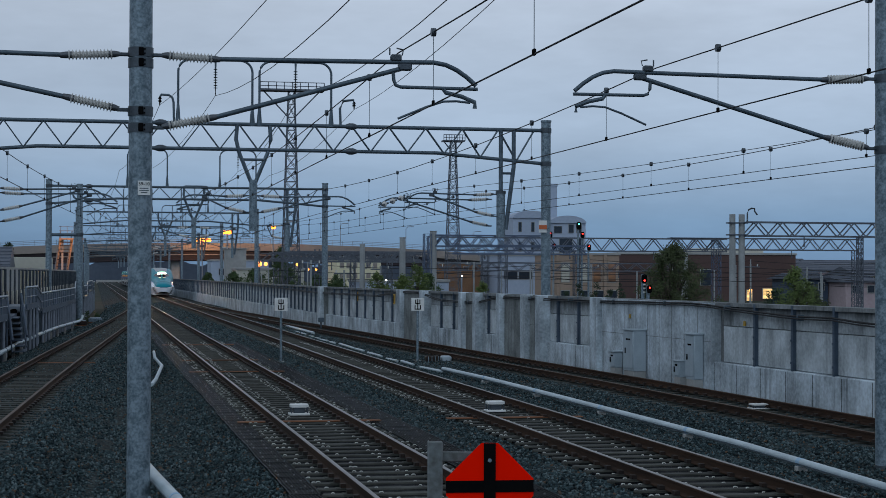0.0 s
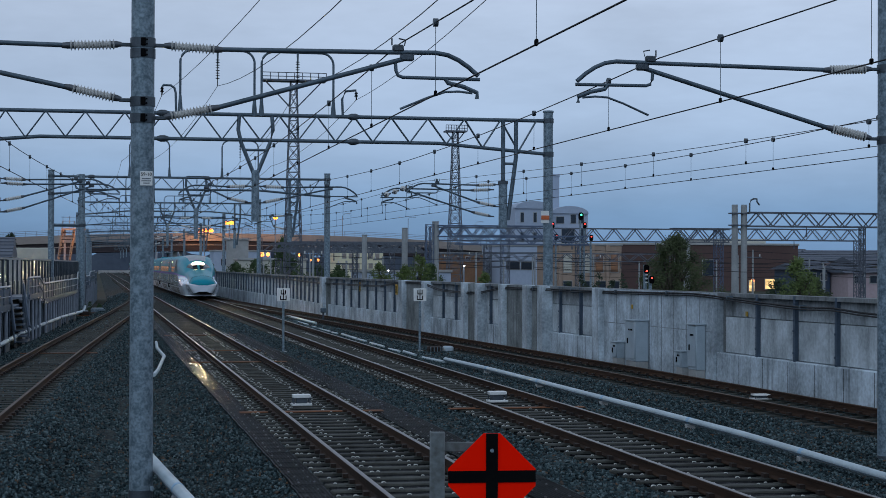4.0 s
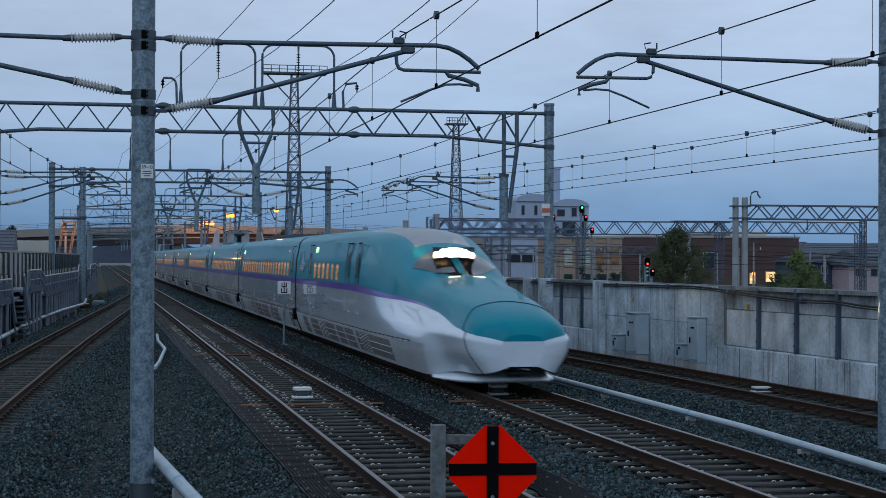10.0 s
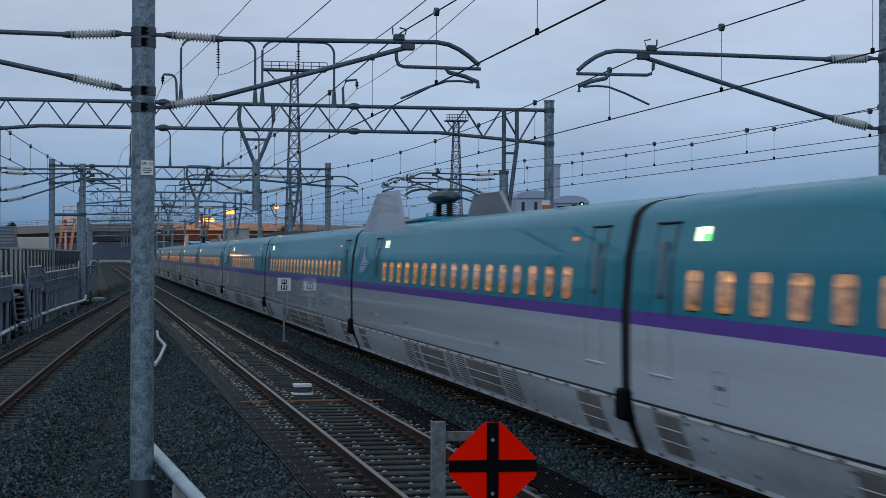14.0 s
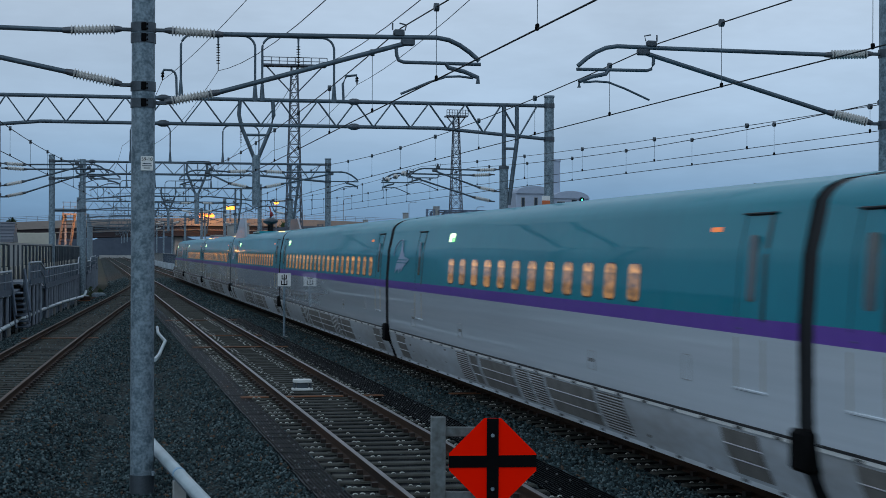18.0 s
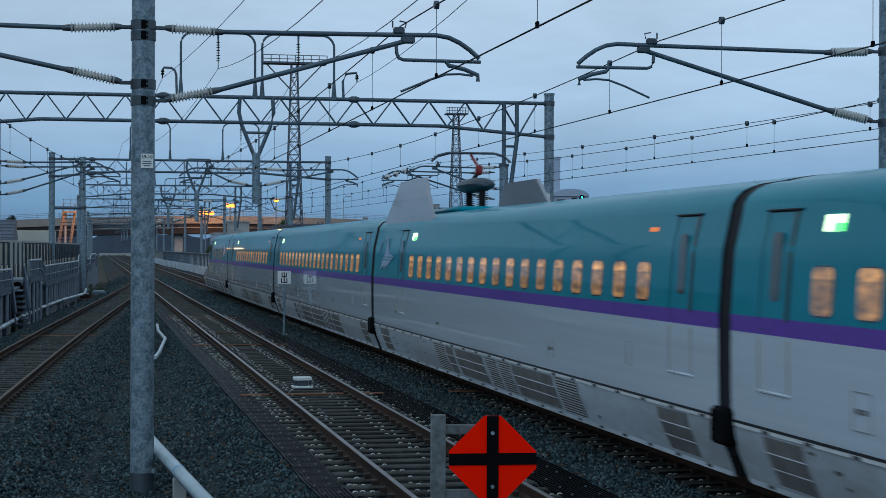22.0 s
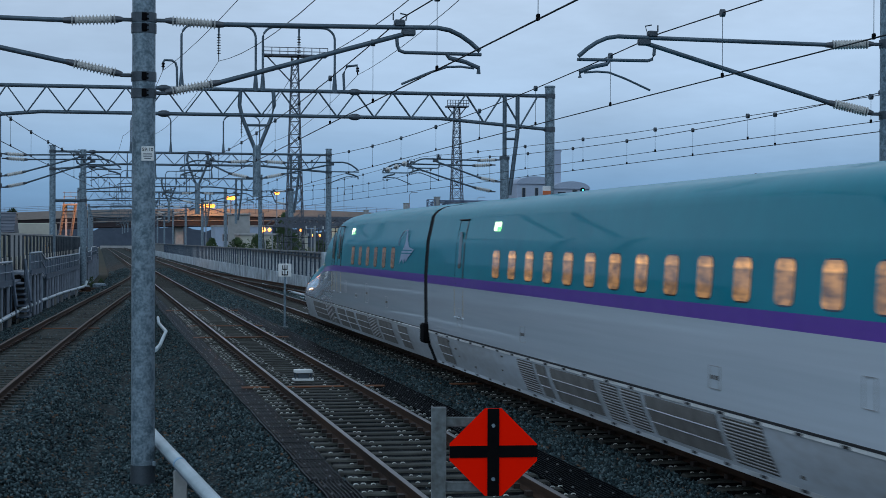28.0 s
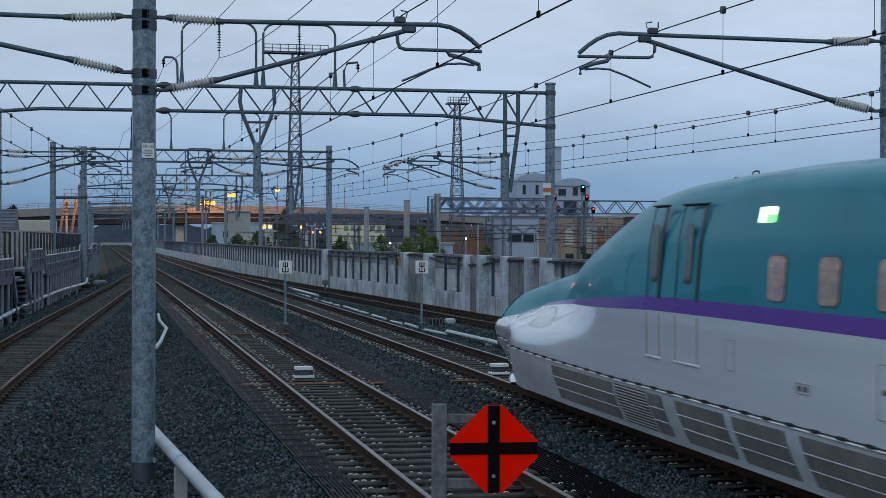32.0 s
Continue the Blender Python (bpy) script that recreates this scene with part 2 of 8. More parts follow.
M_CAP = surface("insulator_cap_iron", (0.12, 0.13, 0.145), None, rough=0.5, metal=0.6)
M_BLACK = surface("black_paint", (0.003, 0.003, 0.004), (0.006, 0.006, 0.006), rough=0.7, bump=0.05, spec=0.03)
M_WIRE = surface("dark_copper_wire", (0.03, 0.03, 0.032), None, rough=0.6, metal=0.5, bump=0.0)
M_WALL = streaked_concrete("streaked_concrete", (0.62, 0.70, 0.755), (0.30, 0.34, 0.365), run=0.9)
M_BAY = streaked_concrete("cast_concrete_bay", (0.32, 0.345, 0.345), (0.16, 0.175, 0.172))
M_WALLDARK = streaked_concrete("stained_concrete", (0.29, 0.305, 0.31), (0.15, 0.16, 0.16))
M_PANELC = streaked_concrete("precast_panel", (0.60, 0.655, 0.685), (0.34, 0.375, 0.39), run=0.45)
M_PANELTOP = streaked_concrete("dark_stained_panel", (0.50, 0.545, 0.57), (0.26, 0.285, 0.295), drip=0.75, run=0.6)
M_BLUEPOST = surface("blue_grey_steel_post", (0.085, 0.12, 0.165), (0.055, 0.078, 0.108), rough=0.6, metal=0.2)
M_PIPE = surface("pale_grey_pipe", (0.42, 0.50, 0.53), (0.30, 0.365, 0.39), rough=0.35, scale=1.5, fine=20.0, bump=0.03)
M_BLUEBAND = surface("light_blue_band", (0.30, 0.47, 0.62), None, rough=0.5)
M_BRIGHTRAIL = surface("bright_galvanised_handrail", (0.34, 0.38, 0.42), (0.24, 0.275, 0.31), rough=0.45, metal=0.3)
M_SIGNPOST = surface("dull_weathered_zinc", (0.17, 0.19, 0.195), (0.085, 0.09, 0.085), rough=0.65, metal=0.2, scale=7.0, fine=30.0, grain=0.8)
M_STUD = surface("grey_stud", (0.12, 0.125, 0.13), (0.07, 0.07, 0.07), rough=0.5)
M_WHITE = surface("white_enamel", (0.75, 0.75, 0.73), (0.6, 0.6, 0.58), rough=0.4)
M_RED = surface("signal_red_enamel", (1.0, 0.012, 0.002), (0.97, 0.010, 0.002), rough=0.7, bump=0.02, spec=0.0)
M_CABINET = surface("grey_cabinet_paint", (0.36, 0.425, 0.47), (0.30, 0.355, 0.39), rough=0.5, bump=0.03)
M_YELLOW = surface("yellow_paint", (0.55, 0.32, 0.03), None, rough=0.5)
M_RUSTPLATE = surface("rusty_plate", (0.22, 0.09, 0.045), (0.13, 0.06, 0.035), rough=0.8, spec=0.12)
M_GREY = surface("grey_rail_paint", (0.25, 0.29, 0.34), (0.17, 0.20, 0.24), rough=0.55, metal=0.2)
M_CREAM = surface("cream_panel", (0.46, 0.42, 0.29), (0.30, 0.28, 0.20), rough=0.22, scale=1.2, fine=8.0, bump=0.05, spec=0.5)
M_CONC = surface("plain_concrete", (0.36, 0.36, 0.35), (0.27, 0.27, 0.26), rough=0.85, scale=1.0, fine=12.0)


# ---- mesh making ----
class Shape:
    """Collects corners and faces for one mesh."""

    def __init__(self):
        self.v, self.f = [], []

    def add(self, verts, faces):
        k = len(self.v)
        self.v.extend([tuple(p) for p in verts])
        self.f.extend([tuple(i + k for i in q) for q in faces])
        return self

    def box(self, c, s, m=None, ch=0.0):
        """A box round c of size s; ch bevels its edges."""
        hx, hy, hz = s[0] / 2, s[1] / 2, s[2] / 2
        if ch <= 0:
            vs = [(x, y, z) for x in (-hx, hx) for y in (-hy, hy) for z in (-hz, hz)]
            fs = [(0, 1, 3, 2), (4, 6, 7, 5), (0, 4, 5, 1), (2, 3, 7, 6), (0, 2, 6, 4), (1, 5, 7, 3)]
        else:
            ch = min(ch, hx * 0.9, hy * 0.9, hz * 0.9)
            vs, at = [], {}
            for i, x in enumerate((-1, 1)):
                for j, y in enumerate((-1, 1)):
                    for k, z in enumerate((-1, 1)):
                        for ax in range(3):
                            d = [ch, ch, ch]
                            d[ax] = 0
                            at[i, j, k, ax] = len(vs)
                            vs.append((x * (hx - d[0]), y * (hy - d[1]), z * (hz - d[2])))
            fs = []
            for ax in range(3):
                o = [a for a in range(3) if a != ax]
                for side in (0, 1):
                    q = []
                    for a, b in ((0, 0), (1, 0), (1, 1), (0, 1)):
                        key = [0, 0, 0]
                        key[ax], key[o[0]], key[o[1]] = side, a, b
                        q.append(at[(*key, ax)])
                    fs.append(tuple(q) if (side == 1) == (ax != 1) else tuple(reversed(q)))
            for ax in range(3):
                o = [a for a in range(3) if a != ax]
                for a in (0, 1):
                    for b in (0, 1):
                        q = []
                        for side, w in ((0, o[0]), (1, o[0]), (1, o[1]), (0, o[1])):
                            key = [0, 0, 0]
                            key[ax], key[o[0]], key[o[1]] = side, a, b
                            q.append(at[(*key, w)])
                        fs.append(tuple(q) if ((a == b) == (ax == 1)) else tuple(reversed(q)))
            for i in (0, 1):
                for j in (0, 1):
                    for k in (0, 1):
                        q = tuple(at[i, j, k, ax] for ax in range(3))
                        fs.append(q if (i + j + k) % 2 else tuple(reversed(q)))
        if m is not None:
            vs = [m @ Vector(p) for p in vs]
        return self.add([(p[0] + c[0], p[1] + c[1], p[2] + c[2]) for p in vs], fs)

    def tube(self, pts, r, n=8, caps=True, closed=False):
        """A round bar along pts; r may be one radius a point."""
        pts = [Vector(p) for p in pts]
        rs = r if isinstance(r, (list, tuple)) else [r] * len(pts)
        k, vs, fs = len(self.v), [], []
        up = Vector((0, 0, 1))
        for i, p in enumerate(pts):
            a = pts[max(i - 1, 0)]
            b = pts[min(i + 1, len(pts) - 1)]
            d = (b - a).normalized() if (b - a).length > 1e-9 else up
            ref = up if abs(d.z) < 0.95 else Vector((1, 0, 0))
            s = d.cross(ref).normalized()
            t = s.cross(d)
            for j in range(n):
                w = 2 * math.pi * j / n
                vs.append(p + (s * math.cos(w) + t * math.sin(w)) * rs[i])
        for i in range(len(pts) - 1):
            for j in range(n):
                j2 = (j + 1) % n
                fs.append((i * n + j, i * n + j2, (i + 1) * n + j2, (i + 1) * n + j))
        if caps:
            fs.append(tuple(range(n - 1, -1, -1)))
            fs.append(tuple((len(pts) - 1) * n + j for j in range(n)))
        return self.add(vs, fs)

    def bar(self, a, b, w, h=None):
        """A square-edged bar from a to b, w wide and h deep."""
        a, b = Vector(a), Vector(b)
        h = h or w
        d = (b - a).normalized()
        ref = Vector((0, 0, 1)) if abs(d.z) < 0.95 else Vector((1, 0, 0))
        s = d.cross(ref).normalized() * (w / 2)
        t = s.normalized().cross(d) * (h / 2)
        vs = [p + s * i + t * j for p in (a, b) for i, j in ((-1, -1), (1, -1), (1, 1), (-1, 1))]
        return self.add(vs, [(3, 2, 1, 0), (4, 5, 6, 7), (0, 1, 5, 4), (1, 2, 6, 5), (2, 3, 7, 6), (3, 0, 4, 7)])

    def sweep(self, profile, path, caps=True):
        """A profile of (side, up) pairs carried along a path of points in plan, upright."""
        n, vs, fs = len(profile), [], []
        path = [Vector(p) for p in path]
        for i, p in enumerate(path):
            d = path[min(i + 1, len(path) - 1)] - path[max(i - 1, 0)]
            side = Vector((d.y, -d.x, 0)).normalized()
            vs += [p + side * u + Vector((0, 0, w)) for u, w in profile]
        for i in range(len(path) - 1):
            for j in range(n):
                j2 = (j + 1) % n
                fs.append((i * n + j, i * n + j2, (i + 1) * n + j2, (i + 1) * n + j))
        if caps:
            fs.append(tuple(range(n - 1, -1, -1)))
            fs.append(tuple((len(path) - 1) * n + j for j in range(n)))
        return self.add(vs, fs)

    def plate(self, outline, y0, y1):
        """An upright plate: an outline of (x, z) pairs with depth from y0 to y1."""
        n = len(outline)
        vs = [(x, y0, z) for x, z in outline] + [(x, y1, z) for x, z in outline]
        fs = [tuple(range(n)), tuple(range(2 * n - 1, n - 1, -1))]
        fs += [(i, n + i, n + (i + 1) % n, (i + 1) % n) for i in range(n)]
        return self.add(vs, fs)

    def mesh(self, name, mat, smooth=True):
        me = bpy.data.meshes.new(name)
        me.from_pydata(self.v, [], self.f)
        if mat is not None:
            me.materials.append(mat)
        if smooth:
            me.polygons.foreach_set("use_smooth", [True] * len(me.polygons))
            me.set_sharp_from_angle(angle=radians(40))
        me.update()
        return me


def part(name, shape, mat, parent=None, label="", at=None, fix=False):
    """One mesh object, under a thing or a part if parent is given."""
    me = shape.mesh(name, mat) if isinstance(shape, Shape) else shape
    if fix:
        bm = bmesh.new()
        bm.from_mesh(me)
        bmesh.ops.recalc_face_normals(bm, faces=bm.faces)
        bm.to_mesh(me)
        bm.free()
    ob = new(name, me)
    if parent is not None:
        ob.parent = parent
    if at is not None:
        ob.matrix_basis = at
    return tagged(ob, label)


def thing(name, label, category, at=None, group="", kind=""):
    ob = new(name)
    ob.empty_display_size = 0.2
    if at is not None:
        ob.matrix_basis = at
    return tagged(ob, label, category, group, kind)


def lerp_table(table):
    """A smooth-enough line through (y, x) stations."""
    ys, xs = [a for a, b in table], [b for a, b in table]
    return lambda y: float(np.interp(y, ys, xs))


# ---- the plan: the lines of the tracks, x for a given y ----
TRACK_A = lerp_table([(-40, -4.6), (20, -3.05), (33, -2.5), (47, -1.80), (60, -1.1), (82, 0.2), (105, 1.6), (126, 2.8), (145, 3.7), (165, 4.2), (180, 4.26)])
TRACK_B = lambda y: 4.26 if y < 200 else 4.26 - 0.002 * (y - 200)
TRACK_C = lambda y: 8.57
TRACK_D = lerp_table([(-40, 14.9), (15, 14.75), (30, 14.45), (45, 14.0), (60, 13.25), (80, 12.4), (100, 11.5), (130, 10.2), (150, 9.3), (170, 8.65), (180, 8.57)])
WALL = lerp_table([(-40, 20.7), (20, 17.92), (105, 13.4), (152, 13.2), (330, 12.2), (420, 12.0)])


# ---- ground and ballast ----
def ground():
    sh = Shape()
    rings = [-300, -120, -40, 0, 40, 100, 200, 400, 800, 1600, 4500]
    xs = [-4500, -1500, -500, -150, -50, 0, 30, 80, 200, 600, 1500, 4500]
    vs = [(x, y, -0.72) for y in rings for x in xs]
    n = len(xs)
    sh.add(vs, [(j * n + i, j * n + i + 1, (j + 1) * n + i + 1, (j + 1) * n + i) for j in range(len(rings) - 1) for i in range(n - 1)])
    tagged(part("ground", sh, M_GROUND), "flat dry ground with thin grass reaching the horizon", "ground", kind="structure")


def bed_height(x, y):
    """Top of the ballast: level round the tracks, lower between and beside them."""
    d = min(abs(x - TRACK_A(y)), abs(x - TRACK_B(y)), abs(x - TRACK_C(y)), abs(x - TRACK_D(y)))
    if x > TRACK_B(y) and x < TRACK_D(y):
        z = -0.235 - 0.03 * max(0.0, min(1.0, (d - 1.4) / 0.5)) - 0.10 * max(0.0, min(1.0, (d - 2.3) / 0.8))
    else:
        z = -0.235 - 0.36 * max(0.0, min(1.0, (d - 1.75) / 0.95))
    if x > WALL(y) + 0.1 or x < TRACK_A(y) - 3.2:
        z = -0.80
    return z


def ballast_bed():
    ys = list(np.arange(-30, 60, 0.6)) + list(np.arange(60, 200, 2.0)) + list(np.arange(200, 700, 25.0))
    xs = list(np.arange(-9.0, 19.6, 0.35))
    sh, n = Shape(), len(xs)
    vs = []
    for y in ys:
        for x in xs:
            z = bed_height(x, y)
            if y < 70 and z > -0.7:
                z += 0.035 * noise.noise((x * 1.7, y * 1.7, 0)) + 0.03 * noise.noise((x * 0.6, y * 0.6, 3))
            vs.append((x, y, z))
    sh.add(vs, [(j * n + i, j * n + i + 1, (j + 1) * n + i + 1, (j + 1) * n + i) for j in range(len(ys) - 1) for i in range(n - 1)])
    tagged(part("ballast_bed", sh, M_BALLAST), "dark grey crushed stone ballast bed under the tracks", "ballast", kind="structure")


def ballast_stones(count=170000, y0=18.0, y1=92.0, seed=4, lo=0.016, hi=0.036, power=1.8):
    """Loose stones on the bed, denser near the station end."""
    rng = np.random.default_rng(seed)
    base = np.array([(1, 0, 0), (-1, 0, 0), (0, 1, 0), (0, -1, 0), (0, 0, 1), (0, 0, -1)], float)
    tri = np.array([(0, 2, 4), (2, 1, 4), (1, 3, 4), (3, 0, 4), (2, 0, 5), (1, 2, 5), (3, 1, 5), (0, 3, 5)])
    y = y0 + (y1 - y0) * rng.random(count * 2) ** power
    x = rng.uniform(-5.5, 17.0, count * 2)
    keep = []
    for i in range(count * 2):
        a = [abs(x[i] - t(y[i])) for t in (TRACK_A, TRACK_B, TRACK_C, TRACK_D)]
        if min(a) < 1.05 and rng.random() > 0.12 or x[i] > WALL(y[i]) - 0.15 or x[i] > 4 + y[i] * 0.62 or x[i] < -1.2 - y[i] * 0.075:
            continue
        keep.append(i)
        if len(keep) >= count:
            break
    x, y = x[keep], y[keep]
    n = len(keep)
    z = np.array([bed_height(float(a), float(b)) for a, b in zip(x, y)])
    size = rng.uniform(lo, hi, (n, 1, 1)) * rng.uniform(0.6, 1.3, (n, 1, 3))
    pts = base[None] * size + rng.normal(0, 0.006, (n, 6, 3))
    w = rng.uniform(0, 2 * np.pi, (n, 3))
    for k, (i, j) in enumerate(((0, 1), (1, 2), (0, 2))):
        c, s = np.cos(w[:, k])[:, None], np.sin(w[:, k])[:, None]
        a, b = pts[:, :, i].copy(), pts[:, :, j].copy()
        pts[:, :, i], pts[:, :, j] = a * c - b * s, a * s + b * c
    pts += np.stack([x, y, z + 0.012], 1)[:, None, :]
    faces = (tri[None] + (np.arange(n) * 6)[:, None, None]).reshape(-1, 3)
    me = bpy.data.meshes.new("ballast_stones")
    me.vertices.add(n * 6)
    me.vertices.foreach_set("co", pts.reshape(-1))
    me.loops.add(len(faces) * 3)
    me.loops.foreach_set("vertex_index", faces.reshape(-1))
    me.polygons.add(len(faces))
    me.polygons.foreach_set("loop_start", np.arange(0, len(faces) * 3, 3))
    me.materials.append(M_STONE)
    me.update(calc_edges=True)
    me.validate()
    tagged(new("ballast_stones", me), "loose angular grey and brown crushed stones", "ballast", kind="stuff")


# ---- tracks ----
M_RUSTTOP = surface("dull_rusty_rail_head", (0.10, 0.062, 0.042), (0.05, 0.032, 0.024), rough=0.55, metal=0.3, scale=1.0, fine=8.0, bump=0.02, spec=0.1)
RAIL_BODY = [(-0.07, -0.165), (0.07, -0.165), (0.07, -0.15), (0.012, -0.125), (0.012, -0.045), (0.034, -0.035), (0.034, -0.008),
             (-0.034, -0.008), (-0.034, -0.035), (-0.012, -0.045), (-0.012, -0.125), (-0.07, -0.15)]
RAIL_HEAD = [(-0.034, -0.008), (0.034, -0.008), (0.030, -0.002), (0.018, 0.0), (-0.018, 0.0), (-0.030, -0.002)]


def station_list(y0, y1):
    out, y = [], y0
    while y < y1:
        out.append(y)
        y += 2.0 if y < 200 else 10.0
    return out + [y1]


def sleeper_mesh():
    s = Shape()
    s.box((0, 0, -0.215), (2.45, 0.24, 0.09), ch=0.02)
    for sx in (-1, 1):
        s.box((sx * 0.753, 0, -0.173), (0.40, 0.22, 0.02), ch=0.006)
    return s.mesh("sleeper", M_SLEEPER)


def arched_clip(s, x, y, turn, k):
    """A small bent clip: three facets over a strip, with thickness."""
    c, d = math.cos(turn), math.sin(turn)
    out = [(-0.05, 0.0), (-0.025, 0.018), (0.025, 0.018), (0.05, 0.0)]
    vs = []
    for u, h in out:
        for w in (-0.02, 0.02):
            for lift in (0.0, 0.010):
                vs.append((x + k * (u * c - w * d), y + k * (u * d + w * c), -0.165 + k * h + lift))
    fs = [(0, 1, 3, 2), (12, 14, 15, 13)]
    for i in range(3):
        a = 4 * i
        fs += [(a + 1, a + 5, a + 7, a + 3), (a, a + 2, a + 6, a + 4), (a, a + 4, a + 5, a + 1), (a + 2, a + 3, a + 7, a + 6)]
    s.add(vs, fs)


def mat_strip_mesh():
    """A net of thin rubber bars lying between two sleepers."""
    s = Shape().box((0, 0, -0.215), (2.36, 0.36, 0.02))
    for k in range(5):
        s.box((0, -0.144 + k * 0.072, -0.198), (2.36, 0.020, 0.022))
    for k in range(7):
        s.box((-1.08 + k * 0.36, 0, -0.197), (0.03, 0.36, 0.016))
    return s.mesh("rubber_strip", M_MAT)


def track(line, y0, y1, label, y_near, mats, strips=False):
    """Two rails on sleepers with clips; rubber mats lie beside and between the rails where mats says so."""
    top = thing("railway_track", label, "railway track", kind="structure")
    path = [(y, line(y)) for y in station_list(y0, y1)]
    for side in (-0.753, 0.753):
        pts = [(x + side, y, 0) for y, x in path]
        r = part("rail", Shape().sweep(RAIL_BODY, pts), M_RAIL, top, fix=True)
        part("rail_head", Shape().sweep(RAIL_HEAD, pts), M_RAILTOP if strips else M_RUSTTOP, r, "worn running surface", fix=True)
    me = SLEEPER
    far, clips, pale = Shape(), Shape(), Shape()
    y, k = y_near, 0
    while y < min(y1, 330):
        x = line(y)
        turn = math.atan2(line(y + 0.5) - line(y - 0.5), 1.0)
        if k < 150:
            part("sleeper", me, None, top, at=pose(x, y, 0 if strips else -0.04, 0, 0, -math.degrees(turn)))
        else:
            far.box((x, y, -0.215), (2.45, 0.24, 0.09))
        if y < 110:
            for side in (-0.753, 0.753):
                for e in (-0.105, 0.105):
                    clips.box((x + side + e, y, -0.13), (0.075, 0.12, 0.055))
            if y < 75 and strips:
                rng = random.Random(int(y * 10))
                for e in (-0.40, -0.30, 0.28, 0.40):
                    if rng.random() < 0.8:
                        arched_clip(pale, x + e + rng.uniform(-0.03, 0.03), y + rng.uniform(-0.09, 0.09), rng.uniform(-0.5, 0.5), rng.uniform(0.42, 0.66))
                for e in (-1.19, -1.10, -0.98, 0.98, 1.10, 1.19):
                    if rng.random() < 0.7:
                        arched_clip(pale, x + e + rng.uniform(-0.02, 0.02), y + rng.uniform(-0.04, 0.04), rng.uniform(-0.4, 0.4), rng.uniform(0.42, 0.66))
        y += 0.62
        k += 1
    tagged(part("far_sleepers", far, M_SLEEPER, top), kind="stuff")
    tagged(part("rail_clips", clips, M_CLIP, top, "black spring clips"), kind="stuff")
    tagged(part("pale_clips", pale, M_WHITECLIP, top, "small pale plastic clips"), kind="stuff")
    if strips:
        y = y_near + 0.31
        while y < 62:
            part("rubber_strip", MATSTRIP, None, top, at=pose(line(y), y, 0))
            y += 0.62
    rng = random.Random(int(y_near * 7))
    studs = Shape()
    for e0, e1, ya, yb in mats:
        m = Shape()
        w = e1 - e0
        for a in np.arange(ya, yb, 2.0):
            b = min(a + 1.96, yb)
            xa = line((a + b) / 2) + (e0 + e1) / 2 + rng.uniform(-0.02, 0.02)
            m.box((xa, (a + b) / 2, -0.205), (w, b - a, 0.02))
            nr = max(3, int(w / 0.05))
            for i in range(nr + 1):
                q = -w / 2 + w * i / nr
                wave = [(xa + q * 0.98 + 0.007 * math.sin(5.1 * u + i % 2 * 0.8), u, -0.178) for u in np.linspace(a, b, 7)]
                m.sweep([(-0.011, -0.02), (0.011, -0.02), (0.007, 0.004), (-0.007, 0.004)], wave)
            for u in np.arange(a + 0.15, b, 0.6):
                m.box((xa, u, -0.190), (w, 0.014, 0.012))
            for u in np.arange(a + 0.2, b, 0.62):
                for q in (-0.3, 0.22):
                    studs.box((xa + q * w + rng.uniform(-0.03, 0.03), u + rng.uniform(-0.08, 0.08), -0.166), (0.03, 0.03, 0.022), ch=0.008)
        part("rubber_mat", m, M_MAT, top, "ribbed black rubber mat")
    if mats:
        tagged(part("mat_studs", studs, M_STUD, top, "small grey fixing studs"), kind="stuff")
    return top


def tracks():
    track(TRACK_A, -30, 178, "diverging ballasted track with rusty rails", 20.0, [])
    track(TRACK_B, -30, 640, "ballasted main track with ribbed black mats", 13.0,
          [(-1.66, -1.25, 15, 115), (1.26, 1.9, 15, 75)], True)
    track(TRACK_C, -30, 640, "ballasted main track with rusty rails and rubber strips", 17.0,
          [], True)
    track(TRACK_D, -30, 178, "siding track beside the concrete wall", 22.0, [])


def rust_plate(x, y, w):
    t = thing("joint_plate", "rusty steel plate lying across the track", "plate")
    part("plate", Shape().box((x, y, -0.15), (w, 0.22, 0.02), ch=0.006), M_RUSTPLATE, t)


def sensor_box(x, y):
    t = thing("track_sensor", "white box on short legs between the rails" if x < 12 else "low flat white box between the rails", "trackside sensor", pose(x, y, -0.19 if x < 12 else -0.21) @ Matrix.Diagonal((1, 1, 1 if x < 12 else 0.5, 1)), group="track sensors")
    part("cover", Shape().box((0, 0, 0.215), (0.38, 0.26, 0.075), ch=0.012), M_WHITE, t)
    part("body", Shape().box((0, 0, 0.12), (0.24, 0.2, 0.12), ch=0.01), M_BAND, t)
    part("base", Shape().box((0, 0, 0.04), (0.44, 0.30, 0.05), ch=0.01), M_WHITE, t)
    for sx in (-1, 1):
        for sy in (-1, 1):
            part("leg", Shape().tube([(sx * 0.17, sy * 0.12, 0.05), (sx * 0.17, sy * 0.12, 0.19)], 0.016, 6), M_BAND, t)


